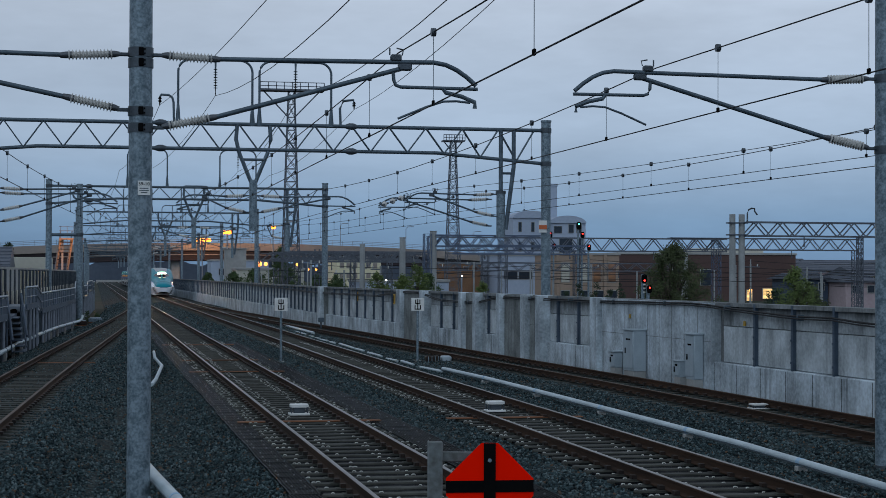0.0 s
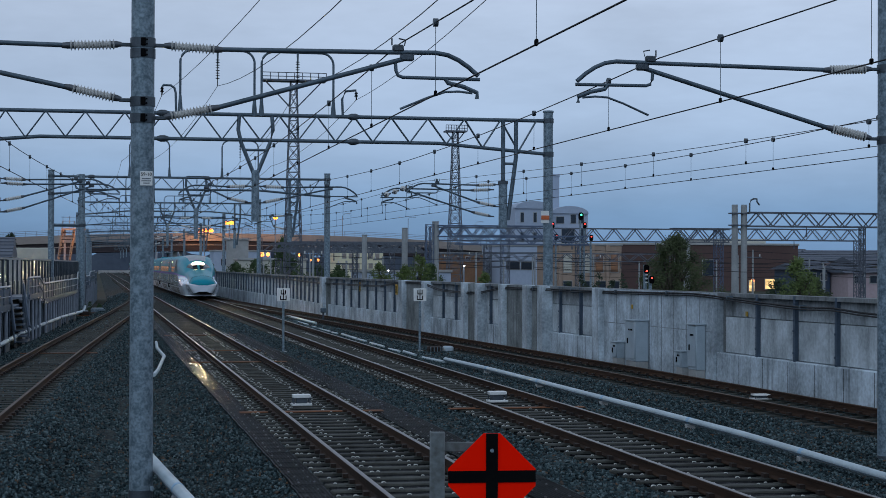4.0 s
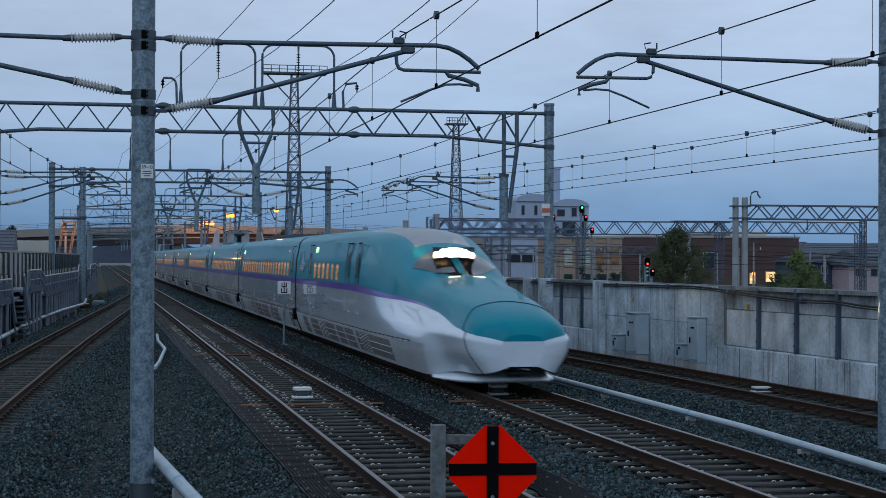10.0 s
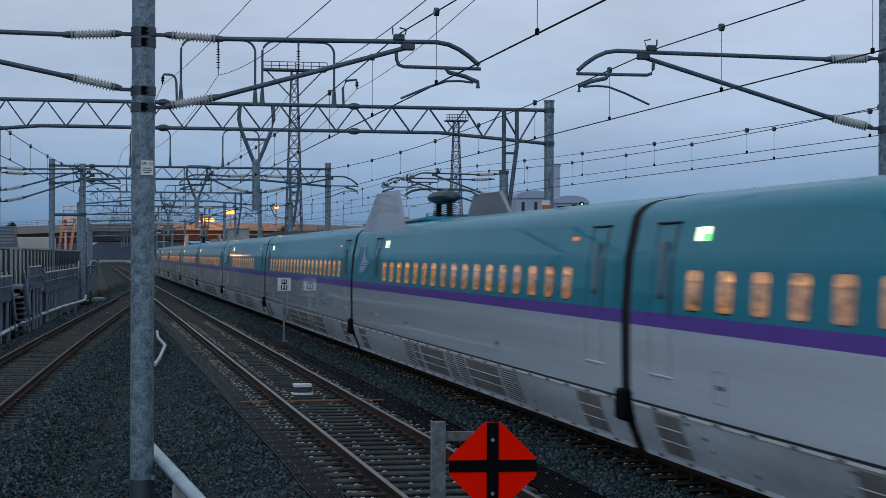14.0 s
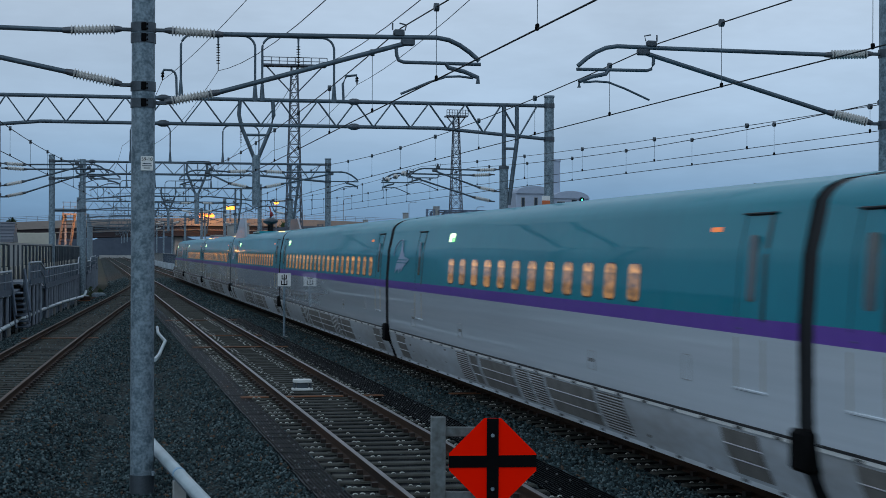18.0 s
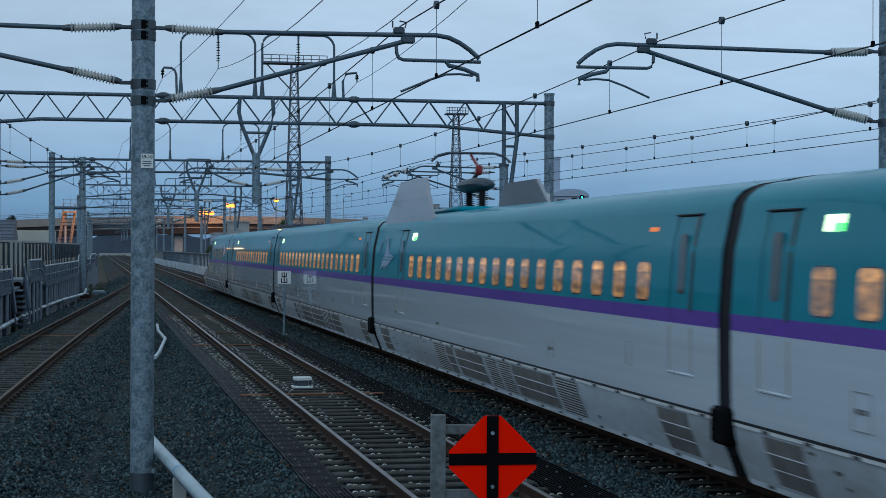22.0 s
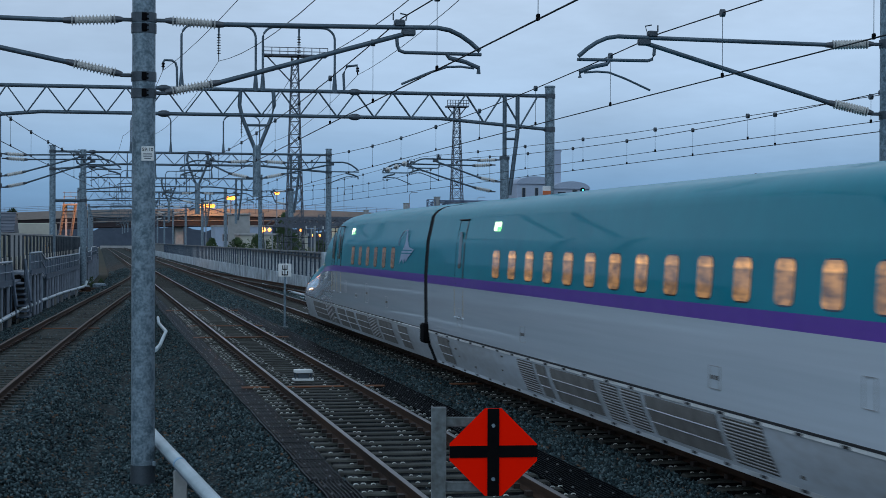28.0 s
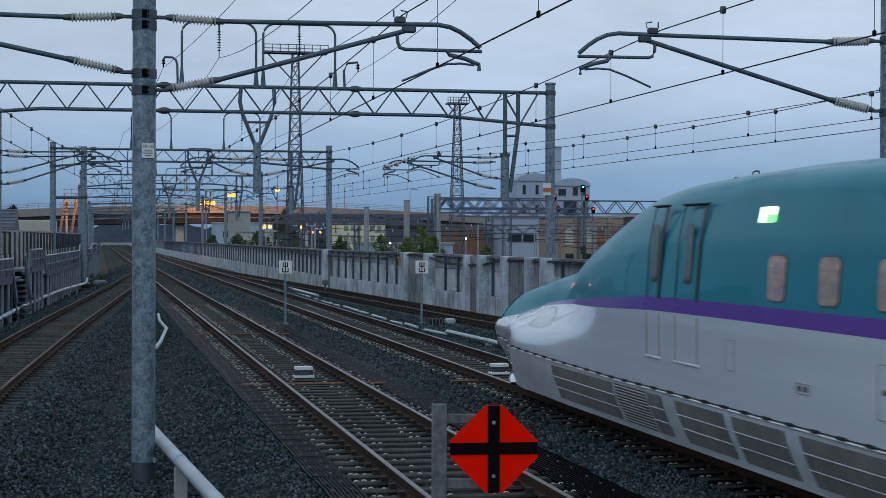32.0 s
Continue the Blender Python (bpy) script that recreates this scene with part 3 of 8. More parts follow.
# ---- concrete wall along the siding ----
def boundary_wall():
    """Low concrete base with precast panels between steel posts, broken by plain concrete bays."""
    top = thing("wall_east", "streaked grey concrete boundary wall with precast panels", "wall", kind="structure")
    plain = [(-30, 20), (44.2, 53.7), (59.0, 64.4), (67.4, 69.9), (76.4, 81.8), (101.5, 103.2)]
    y = -30.0
    path = [(WALL(a), a, 0) for a in np.arange(-30, 421, 3.0)]
    part("wall_base", Shape().sweep([(0.0, -0.75), (0.42, -0.75), (0.42, 0.46), (0.03, 0.46), (0.0, 0.43)], path), M_WALL, top, "pale streaked concrete base", fix=True)
    part("wall_core", Shape().sweep([(0.20, 0.455), (0.38, 0.455), (0.38, 2.0), (0.20, 2.0)], path), M_WALLDARK, top, fix=True)
    part("wall_coping", Shape().sweep([(0.02, 1.98), (0.44, 1.98), (0.44, 2.08), (0.02, 2.08)], path), M_WALLDARK, top, "dark stained coping", fix=True)
    for a, b in plain:
        pts = [(WALL(q), q, 0) for q in np.linspace(a, b, 6)]
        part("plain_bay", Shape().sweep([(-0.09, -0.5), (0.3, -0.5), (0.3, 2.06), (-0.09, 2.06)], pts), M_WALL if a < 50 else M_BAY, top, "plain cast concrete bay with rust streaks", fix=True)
    y = 20.0
    step = 2.17
    while y < 330:
        inside = any(a - 0.4 < y < b - 0.3 for a, b in plain)
        if not inside:
            y2 = y + step
            for a, b in plain:
                if y < a < y2:
                    y2 = a
            m = (y + y2) / 2
            lean = -math.degrees(math.atan2(WALL(y2) - WALL(y), y2 - y))
            for z0, z1 in ((0.475, 1.44), (1.455, 1.985)):
                part("wall_panel", Shape().box((0, 0, 0), (0.10, y2 - y - 0.08, z1 - z0), ch=0.012), M_PANELC if z0 < 1 else M_PANELTOP, top,
                     at=pose(WALL(m) + 0.155, m, (z0 + z1) / 2, 0, 0, lean))
            part("wall_post", Shape().box((0, 0, 0), (0.15, 0.06, 1.62), ch=0.01).box((-0.085, 0, 0.0), (0.02, 0.10, 1.62)).box((-0.10, 0.02, 0.55), (0.03, 0.05, 0.05)).box((-0.10, 0.02, -0.05), (0.03, 0.05, 0.05)).box((-0.10, 0.02, -0.6), (0.03, 0.05, 0.05)), M_BLUEPOST, top,
                 at=pose(WALL(y) + 0.10, y, 1.26, 0, 0, lean))
            y = y2
        else:
            y += 0.3 if y < 150 else step
        if y > 130:
            step = 2.6
    for a, b in plain[1:]:
        n = max(1, int((b - a) / 0.95))
        for i in range(1, n):
            q = a + (b - a) * i / n
            part("form_joint", Shape().box((WALL(q) - 0.092, q, 0.75), (0.008, 0.022, 2.5)), M_WALLDARK, top, "dark formwork joint")
        for z in (1.0,):
            part("form_joint", Shape().bar((WALL(a) - 0.093, a + 0.05, z), (WALL(b) - 0.093, b - 0.05, z), 0.006, 0.015), M_WALLDARK, top, "dark formwork joint")
    for q in (42.4, 50.4):
        part("wall_tag", Shape().box((WALL(q) - (0.10 if q > 44 else -0.06), q, 1.55), (0.02, 0.14, 0.13), ch=0.004), M_YELLOW, top, "small yellow tag")
    for q, e in ((92.6, 0.08), (81.9, -0.30)):
        w = part("wall_marker", Shape().box((WALL(q) + e, q, 1.62), (0.03, 0.5, 0.50), ch=0.006), M_YELLOW, top, "yellow marker board")
        part("marker_bar", Shape().box((WALL(q) + e - 0.02, q, 1.62), (0.02, 0.2, 0.36)), M_BLACK, w)
    # joints in the base
    s = Shape()
    for q in np.arange(21, 120, 1.45):
        s.box((WALL(q) + 0.004, q, -0.1), (0.012, 0.02, 1.05))
    tagged(part("base_joints", s, M_BLACK, top), kind="stuff")
    # cable slung along the wall
    sling = lerp_table([(24, 1.72), (35.3, 1.73), (37.2, 1.83), (39.0, 1.81), (41.5, 1.89), (44.0, 1.99), (45.1, 2.04), (53.5, 1.98), (64.3, 1.98), (67.5, 1.72), (70.1, 1.69), (74.0, 1.73), (77.4, 2.02), (81.5, 2.01), (86.4, 1.75), (104.8, 1.73), (130.0, 1.9), (150, 1.9)])
    pts = [(WALL(q) - 0.13, q, sling(q)) for q in np.arange(24, 150, 1.2)]
    c = thing("wall_cable", "black cable slung along the concrete wall", "cable")
    part("sheath", Shape().tube(pts, 0.026, 6), M_WIRE, c)
    part("second_sheath", Shape().tube([(p[0] - 0.02, p[1], p[2] - 0.055) for p in pts], 0.02, 6), M_WIRE, c)
    for q in np.arange(26.0, 130.0, 4.3):
        part("cable_clip", Shape().box((WALL(q) - 0.07, q, sling(q) - 0.02), (0.18, 0.08, 0.15), ch=0.01), M_GALVDARK, c)


def wall_pillar(y, w=0.9):
    t = thing("wall_pillar", "pale concrete buttress on the boundary wall", "pillar", pose(WALL(y), y, 0), group="buttresses")
    part("shaft", Shape().box((-0.02, 0, 0.78), (0.5, w, 2.62), ch=0.02), M_WALL, t)


def cabinet(y, w, h, d, label):
    t = thing("relay_cabinet", label, "cabinet", pose(WALL(y) - 0.10 - d / 2, y, -0.27, 0, 0, 3))
    part("plinth", Shape().box((0, 0, 0.0), (d * 0.95, w * 0.95, 0.40), ch=0.01), M_CONC, t)
    b = part("body", Shape().box((0, 0, 0.2 + h / 2), (d, w, h), ch=0.015), M_CABINET, t)
    dr = part("door", Shape().box((-d / 2 - 0.012, 0, 0.22 + h / 2), (0.025, w * 0.92, h * 0.9), ch=0.008), M_CABINET, t)
    part("handle", Shape().box((-d / 2 - 0.04, w * 0.2, 0.2 + h * 0.5), (0.03, 0.04, 0.16), ch=0.008), M_BLACK, dr)
    part("lid", Shape().box((-0.02, 0, 0.2 + h + 0.02), (d + 0.08, w + 0.06, 0.04), ch=0.01), M_CABINET, t)
    for k in range(3):
        part("vent", Shape().box((-d / 2 - 0.03, -w * 0.2 + k * w * 0.15, 0.2 + h * 0.78), (0.012, w * 0.1, 0.05)), M_BLACK, dr)


def duct(y0, y1, z, r, label, line, band):
    """A pale pipe on short posts, with bands."""
    t = thing("cable_duct", label, "pipe")
    ln = lerp_table(line)
    pts = [(ln(y), y, z) for y in np.arange(y0, y1 + 0.1, 1.0)]
    part("pipe", Shape().tube(pts, r, 16), M_PIPE, t)
    part("seam", Shape().tube([(p[0] - r * 0.98, p[1], p[2] - 0.02) for p in pts], 0.012, 5), M_GALVDARK, t)
    y = band
    while y < y1:
        part("band", Shape().tube([(ln(y), y - 0.07, z), (ln(y), y + 0.07, z)], r * 1.06, 16), M_BLUEBAND, t, "pale blue joint band")
        part("post", Shape().box((ln(y), y, z - r - 0.2), (0.17, 0.13, 0.42), ch=0.01), M_CONC, t)
        y += 5.5


# the character on the plates, drawn in bars on a 10 by 10 field
EXIT_BARS = [(0, 9.2, 0, -9.2), (-3.6, 8.2, -3.6, 1.0), (3.6, 8.2, 3.6, 1.0), (-3.6, 1.4, 3.6, 1.4), (-4.6, -1.2, -4.6, -8.4), (4.6, -1.2, 4.6, -8.4), (-4.6, -8.0, 4.6, -8.0)]


def plate_sign(x, y):
    t = thing("track_plate_sign", "white square plate with a black character on a grey post", "sign", pose(x, y, -0.4, 0, 0, -8), group="plate signs")
    part("post", Shape().tube([(0, 0, 0), (0, 0, 2.25)], 0.045, 10), M_GALV, t)
    p = part("plate", Shape().box((0, -0.06, 2.15), (0.46, 0.02, 0.46), ch=0.006), M_WHITE, t)
    s = Shape()
    for x0, z0, x1, z1 in EXIT_BARS:
        k = 0.021
        if x0 == x1:
            s.box((x0 * k, -0.076, 2.15 + (z0 + z1) / 2 * k), (0.034, 0.008, abs(z0 - z1) * k))
        else:
            s.box((0, -0.077, 2.15 + z0 * k), (abs(x1 - x0) * k + 0.034, 0.008, 0.034))
    part("character", s, M_BLACK, p, "black painted character")
    part("foot", Shape().box((0, 0, 0.06), (0.25, 0.25, 0.2), ch=0.02), M_CONC, t)


def diamond_sign(x, y, z):
    """Red diamond plate with cut corners and a black cross, on a flat steel post."""
    t = thing("stop_marker", "red diamond plate with a black cross beside a steel post", "sign", pose(x, y, z, 0, 0, -11.46))
    a, c = 0.245, 0.047
    part("plate", Shape().plate([(-a, -c), (-c, -a), (c, -a), (a, -c), (a, c), (c, a), (-c, a), (-a, c)], -0.006, 0.006), M_RED, t, fix=True)
    part("cross_upright", Shape().box((0, -0.010, 0), (0.066, 0.008, 2 * a)), M_BLACK, t, "black painted bar")
    part("cross_bar", Shape().box((0, -0.009, 0.004), (2 * a, 0.006, 0.066), Matrix.Rotation(radians(-0.8), 4, "Y")), M_BLACK, t, "black painted bar")
    for k in (-0.15, 0.15):
        part("bolt", Shape().tube([(0, -0.012, k), (0, -0.022, k)], 0.011, 8), M_GALV, t)
    part("post", Shape().box((-0.306, 0.02, -0.95), (0.085, 0.05, 2.4), ch=0.006).box((-0.345, 0.05, -0.95), (0.008, 0.09, 2.4)), M_SIGNPOST, t)
    for k in (0.165, -0.2):
        part("bracket", Shape().box((-0.13, 0.035, k), (0.36, 0.03, 0.055), ch=0.004), M_SIGNPOST, t)


SLEEPER, MATSTRIP = sleeper_mesh(), mat_strip_mesh()
ground()
ballast_bed()
ballast_stones()
ballast_stones(45000, 80.0, 185.0, 5, 0.03, 0.065, 1.3)
tracks()
boundary_wall()
for q, w in ((53.3, 0.75), (59.2, 0.7), (61.0, 0.7), (64.2, 0.6), (67.6, 0.6), (69.8, 0.6), (76.7, 0.7), (81.2, 1.1), (102.3, 1.3)):
    wall_pillar(q, w)
cabinet(51.2, 0.42, 0.48, 0.27, "small pale grey cabinet with a dark gauge window")
cabinet(49.4, 0.85, 1.22, 0.42, "large grey steel relay cabinet with small vents")
cabinet(45.0, 0.6, 1.24, 0.28, "tall grey steel relay cabinet")
cabinet(46.1, 0.42, 0.44, 0.22, "small dark grey cabinet beside the wall")
DUCT_LINE = [(8, 10.7), (22, 10.75), (28, 11.0), (34, 10.97), (42, 10.92), (47, 10.86), (53, 10.61), (59, 10.4), (66, 10.46), (78, 10.4), (91, 10.5)]
duct(8.0, 52.0, -0.12, 0.066, "pale grey cable duct on short posts between the tracks", DUCT_LINE, 8.6)
buried = thing("cable_duct", "white cable duct half buried in the ballast", "pipe")
seg, q = random.Random(12), 52.2
while q < 90.0:
    d = seg.uniform(1.4, 4.6)
    b0, b1 = lerp_table(DUCT_LINE)(q), lerp_table(DUCT_LINE)(q + d)
    part("pipe", Shape().tube([(b0, q, -0.215), (b1, q + d, -0.215 - seg.uniform(-0.03, 0.05))], 0.05, 10), M_PIPE, buried)
    q += d + seg.uniform(0.2, 1.6)
duct(14.0, 28.0, -0.10, 0.085, "pale pipe on short concrete posts beside the track", [(14, 1.62), (19.6, 1.22), (24.8, 0.86), (28, 0.65)], 16.7)
for q in ((4.26, 36.0), (8.57, 36.2), (14.75, 36.4)):
    sensor_box(*q)
for q in ((4.26, 34.2, 2.9), (8.57, 34.4, 2.9), (4.26, 52.0, 2.9), (4.26, 72.0, 3.0), (-1.22, 58.0, 2.5), (4.26, 59.0, 2.6)):
    rust_plate(*q)
plate_sign(6.45, 60.0)
plate_sign(11.35, 60.0)
diamond_sign(2.173, 9.3, 1.616)


# ---- overhead line ----
def insulator(parent, a, b, r=0.078, n=13, mat=None, label="ribbed pale porcelain insulator"):
    """A ribbed rod from a to b with iron caps."""
    a, b = Vector(a), Vector(b)
    s = Shape()
    pts, rs = [], []
    for i in range(n):
        t0, t1, t2 = (i + 0.12) / n, (i + 0.45) / n, (i + 0.78) / n
        pts += [a.lerp(b, t0), a.lerp(b, t1), a.lerp(b, t2)]
        rs += [r * 0.55, r, r * 0.55]
    s.tube(pts, rs, 12)
    p = part("insulator", s, mat or M_PORCELAIN, parent, label)
    d = (b - a).normalized()
    part("insulator_cap", Shape().tube([a - d * 0.09, a - d * 0.02, a + d * 0.06], [r * 0.42, r * 0.62, r * 0.62], 10), M_CAP, p)
    part("insulator_cap", Shape().tube([b - d * 0.06, b + d * 0.02, b + d * 0.10], [r * 0.62, r * 0.62, r * 0.5], 10), M_CAP, p)
    return p


def cantilever(y, x0, xc, r_pole=0.16, zt=5.85, zl=4.82, k=1.0, detail=True):
    """A bracket that carries the wires over a track at xc from a pole at x0."""
    g = 1 if xc > x0 else -1
    t = thing("wire_bracket", "grey tubular cantilever bracket with pale ribbed insulators", "cantilever bracket", group="wire brackets")
    at = lambda d, z: (x0 + g * d, y, z)
    reach = abs(xc - x0)
    a = r_pole
    ri = 0.078 if detail else 0.085
    m = 13 if detail else 7
    insulator(t, at(a + 0.22, zt), at(a + 0.84, zt - 0.03), ri, m)
    insulator(t, at(a + 0.22, zl + 0.05), at(a + 0.80, zl + 0.17), ri, m)
    q = 10 if detail else 6
    tt = [at(a + 0.9, zt - 0.03), at(reach - 0.06, zt), at(reach + 0.52, zt + 0.01), at(reach + 0.70, zt - 0.02), at(reach + 0.86, zt - 0.09), at(reach + 1.01, zt - 0.19), at(reach + 1.15, zt - 0.31)]
    part("top_tube", Shape().tube(tt, 0.034, q), M_GALVDARK, t)
    part("brace_tube", Shape().tube([at(a + 0.86, zl + 0.18), at(reach + 0.16, zt - 0.06)], 0.036, q), M_GALVDARK, t)
    part("registration_tube", Shape().tube([at(reach - 0.07, zt - 0.13), at(reach - 0.06, zt - 0.26), at(reach - 0.03, zt - 0.33), at(reach + 0.04, zt - 0.355), at(reach + 1.17, zt - 0.36)], 0.026, q), M_GALVDARK, t)
    part("steady_bracket", Shape().tube([at(reach + 0.66, zt - 0.36), at(reach + 0.70, zt - 0.42), at(reach + 0.93, zt - 0.47), at(reach + 1.13, zt - 0.55), at(reach + 1.13, zt - 0.64)], 0.032, 8), M_GALVDARK, t)
    part("steady_arm", Shape().tube([at(reach + 1.06, zt - 0.56), at(reach + 0.86, zt - 0.54), at(reach + 0.66, zt - 0.55), at(reach + 0.40, zt - 0.64), at(reach, zt - 0.81)], 0.017, 8), M_GALVDARK, t)
    part("wire_clamp", Shape().box(at(reach - 0.03, zt + 0.06), (0.16, 0.1, 0.10), ch=0.02).tube([at(reach - 0.12, zt + 0.1), at(reach - 0.12, zt + 0.2)], 0.012, 6).tube([at(reach + 0.06, zt + 0.1), at(reach + 0.08, zt + 0.18), at(reach - 0.02, zt + 0.2)], 0.012, 6), M_BAND, t)
    part("tube_clamp", Shape().box(at(reach + 0.1, zt - 0.07), (0.2, 0.1, 0.10), ch=0.02), M_BAND, t)
    part("arm_foot", Shape().box(at(a + 0.08, zt), (0.18, 0.06, 0.05), ch=0.01), M_BAND, t)
    part("arm_foot", Shape().box(at(a + 0.08, zl + 0.02), (0.18, 0.06, 0.05), ch=0.01), M_BAND, t)
    return t


def steel_pole(x, y, z0, z1, r, bands=(), label="mottled galvanised steel line pole"):
    t = thing("line_pole", label, "pole", group="line poles")
    part("shaft", Shape().tube([(x, y, z0 + 0.28), (x, y, z1)], [r, r * 0.97], 28), M_GALV, t)
    part("socket", Shape().tube([(x, y, z0 - 0.1), (x, y, z0 + 0.30)], r * 1.04, 24), M_BAND, t, "dark painted foot")
    part("cap", Shape().tube([(x, y, z1), (x, y, z1 + 0.04)], [r * 1.02, r * 0.8], 20), M_GALV, t)
    for z in bands:
        b = part("clamp_band", Shape().tube([(x, y, z - 0.065), (x, y, z + 0.065)], r * 1.07, 24), M_BAND, t, "dark steel clamp band")
        part("clamp_bolts", Shape().box((x, y - r * 1.1, z), (0.07, 0.04, 0.11), ch=0.008).box((x + 0.05, y - r * 1.08, z + 0.03), (0.02, 0.05, 0.02)).box((x + 0.05, y - r * 1.08, z - 0.03), (0.02, 0.05, 0.02)), M_BLACK, b)
    return t


def words(body, size, mat, parent, m, name="lettering"):
    cu = bpy.data.curves.new(name, "FONT")
    cu.body, cu.size, cu.align_x, cu.align_y, cu.extrude = body, size, "CENTER", "CENTER", 0.002
    ob = new(name, cu)
    me = bpy.data.meshes.new_from_object(ob)
    bpy.data.objects.remove(ob)
    me.materials.append(mat)
    return part(name, me, None, parent, "black printed characters", at=m)


def truss(parent, y, x0, x1, zt, depth, flare, pitch=1.45, r=0.075, detail=True):
    """A portal beam of two tubes with zigzag bracing; the lower tube dips towards its ends."""
    q = 10 if detail else 6
    xs0, xs1 = x0 + 4.2, x1 - 4.4
    low = lambda x: zt - depth - (flare * (xs0 - x) / 4.2 if x < xs0 else flare * (x - xs1) / 4.4 if x > xs1 else 0)
    part("top_chord", Shape().tube([(x0, y, zt), (x1, y, zt)], r, q), M_GALVDARK, parent)
    part("bottom_chord", Shape().tube([(x, y, low(x)) for x in (x0, xs0, (xs0 + xs1) / 2, xs1, x1)], r * 0.95, q), M_GALVDARK, parent)
    e1 = x1 - 0.485
    n = int((e1 - x0) / pitch)
    for i in range(n):
        a, b = e1 - pitch * (n - i), e1 - pitch * (n - i - 1)
        m = (a + b) / 2
        for dy in ((-0.05, 0.05) if detail else (0.0,)):
            part("diagonal", Shape().tube([(a, y + dy, zt), (m, y + dy, low(m))], 0.028, 6, caps=False), M_GALVDARK, parent)
            part("diagonal", Shape().tube([(m, y + dy, low(m)), (b, y + dy, zt)], 0.028, 6, caps=False), M_GALVDARK, parent)
    if detail:
        for x in (x1 - 15.03, x1 - 7.77):
            for z in (zt, low(x)):
                part("joint_flange", Shape().tube([(x - 0.22, y, z), (x - 0.08, y, z), (x + 0.08, y, z), (x + 0.22, y, z)], [r * 1.05, r * 1.75, r * 1.75, r * 1.05], 10), M_BAND, parent)


def hoop(parent, y, xa, xb, z0, z1, r=0.045):
    """An inverted U of tube on the beam, with a hanging string of dark discs."""
    k = 0.45
    pts = [(xa, y, z0), (xa, y, z1 - k)] + [(xa + k - k * math.cos(w), y, z1 - k + k * math.sin(w)) for w in np.linspace(0.2, math.pi / 2, 6)]
    pts += [(xb - k + k * math.sin(w), y, z1 - k + k * math.cos(w)) for w in np.linspace(0, math.pi / 2 - 0.2, 6)] + [(xb, y, z1 - k), (xb, y, z0)]
    h = part("feeder_hoop", Shape().tube(pts, r, 8), M_GALVDARK, parent)
    m = (xa + xb) / 2
    part("hoop_foot", Shape().tube([(xa, y, z0 - 0.05), (xa, y, z0 + 0.7)], [0.11, 0.05], 8), M_GALVDARK, h)
    part("hoop_foot", Shape().tube([(xb, y, z0 - 0.05), (xb, y, z0 + 0.7)], [0.11, 0.05], 8), M_GALVDARK, h)
    part("hanger", Shape().tube([(m, y, z1), (m, y, z1 - 0.9)], [0.05, 0.012], 6), M_GALVDARK, h)
    s = Shape()
    for i in range(8):
        s.tube([(m, y, z1 - 0.35 - i * 0.1), (m, y, z1 - 0.37 - i * 0.1)], 0.075, 10)
    s.tube([(m, y, z1 - 0.3), (m, y, z1 - 1.35)], 0.018, 6)
    part("disc_string", s, M_BLACK, h, "dark disc insulators")
    return m, z1 - 1.35


def gantry(y, xl, xr, zt, depth, flare, hoops, detail, drops):
    t = thing("line_gantry", "grey tubular steel portal gantry across the tracks", "gantry", group="line gantries")
    truss(t, y, xl, xr, zt, depth, flare, detail=detail)
    for x, low in ((xl, -0.7), (xr, -0.7)):
        m = part("mast", Shape().tube([(x, y, low), (x, y, zt + 0.35)], 0.19, 16 if detail else 8), M_GALV, t, "mottled steel mast")
        for z in (zt, zt - depth - flare):
            part("mast_collar", Shape().tube([(x, y, z - 0.09), (x, y, z + 0.09)], 0.215, 14), M_BAND, m)
        part("mast_cap", Shape().tube([(x, y, zt + 0.33), (x, y, zt + 0.40)], 0.215, 14), M_GALV, m)
    tips = [hoop(t, y, a, b, zt, zt + 2.42) for a, b in hoops]
    for x, kind in drops:
        if kind == "vee":
            v = part("drop_post", Shape().tube([(x, y, zt - depth - 1.15), (x, y, 4.45)], 0.15 if detail else 0.12, 14), M_GALV, t)
            for g in (-1, 1):
                part("vee_leg", Shape().tube([(x + g * 0.62, y, zt), (x + g * 0.66, y, zt - depth * 0.6), (x + g * 0.55, y, zt - depth - 0.1), (x + g * 0.06, y, zt - depth - 1.3)], 0.075, 8), M_GALVDARK, v)
            part("vee_tie", Shape().tube([(x - 0.42, y, zt - depth - 0.38), (x + 0.42, y, zt - depth - 0.38)], 0.05, 8), M_GALVDARK, v)
        else:
            v = part("drop_post", Shape().tube([(x, y, 6.05), (x, y, 4.3)], 0.17 if detail else 0.12, 14), M_GALV, t)
            part("drop_leg", Shape().tube([(x, y, zt), (x, y, 6.0)], 0.085, 8), M_GALVDARK, v)
            part("drop_leg", Shape().tube([(x + 0.52, y, zt), (x + 0.52, y, zt - depth - 0.5), (x + 0.2, y, 4.6)], 0.085, 8), M_GALVDARK, v)
            part("drop_tie", Shape().tube([(x, y, zt - depth - 0.75), (x + 0.5, y, zt - depth - 0.75)], 0.05, 8), M_GALVDARK, v)
            part("drop_collar", Shape().tube([(x, y, 6.0), (x, y, 6.12)], 0.2, 14), M_BAND, v)
    return tips


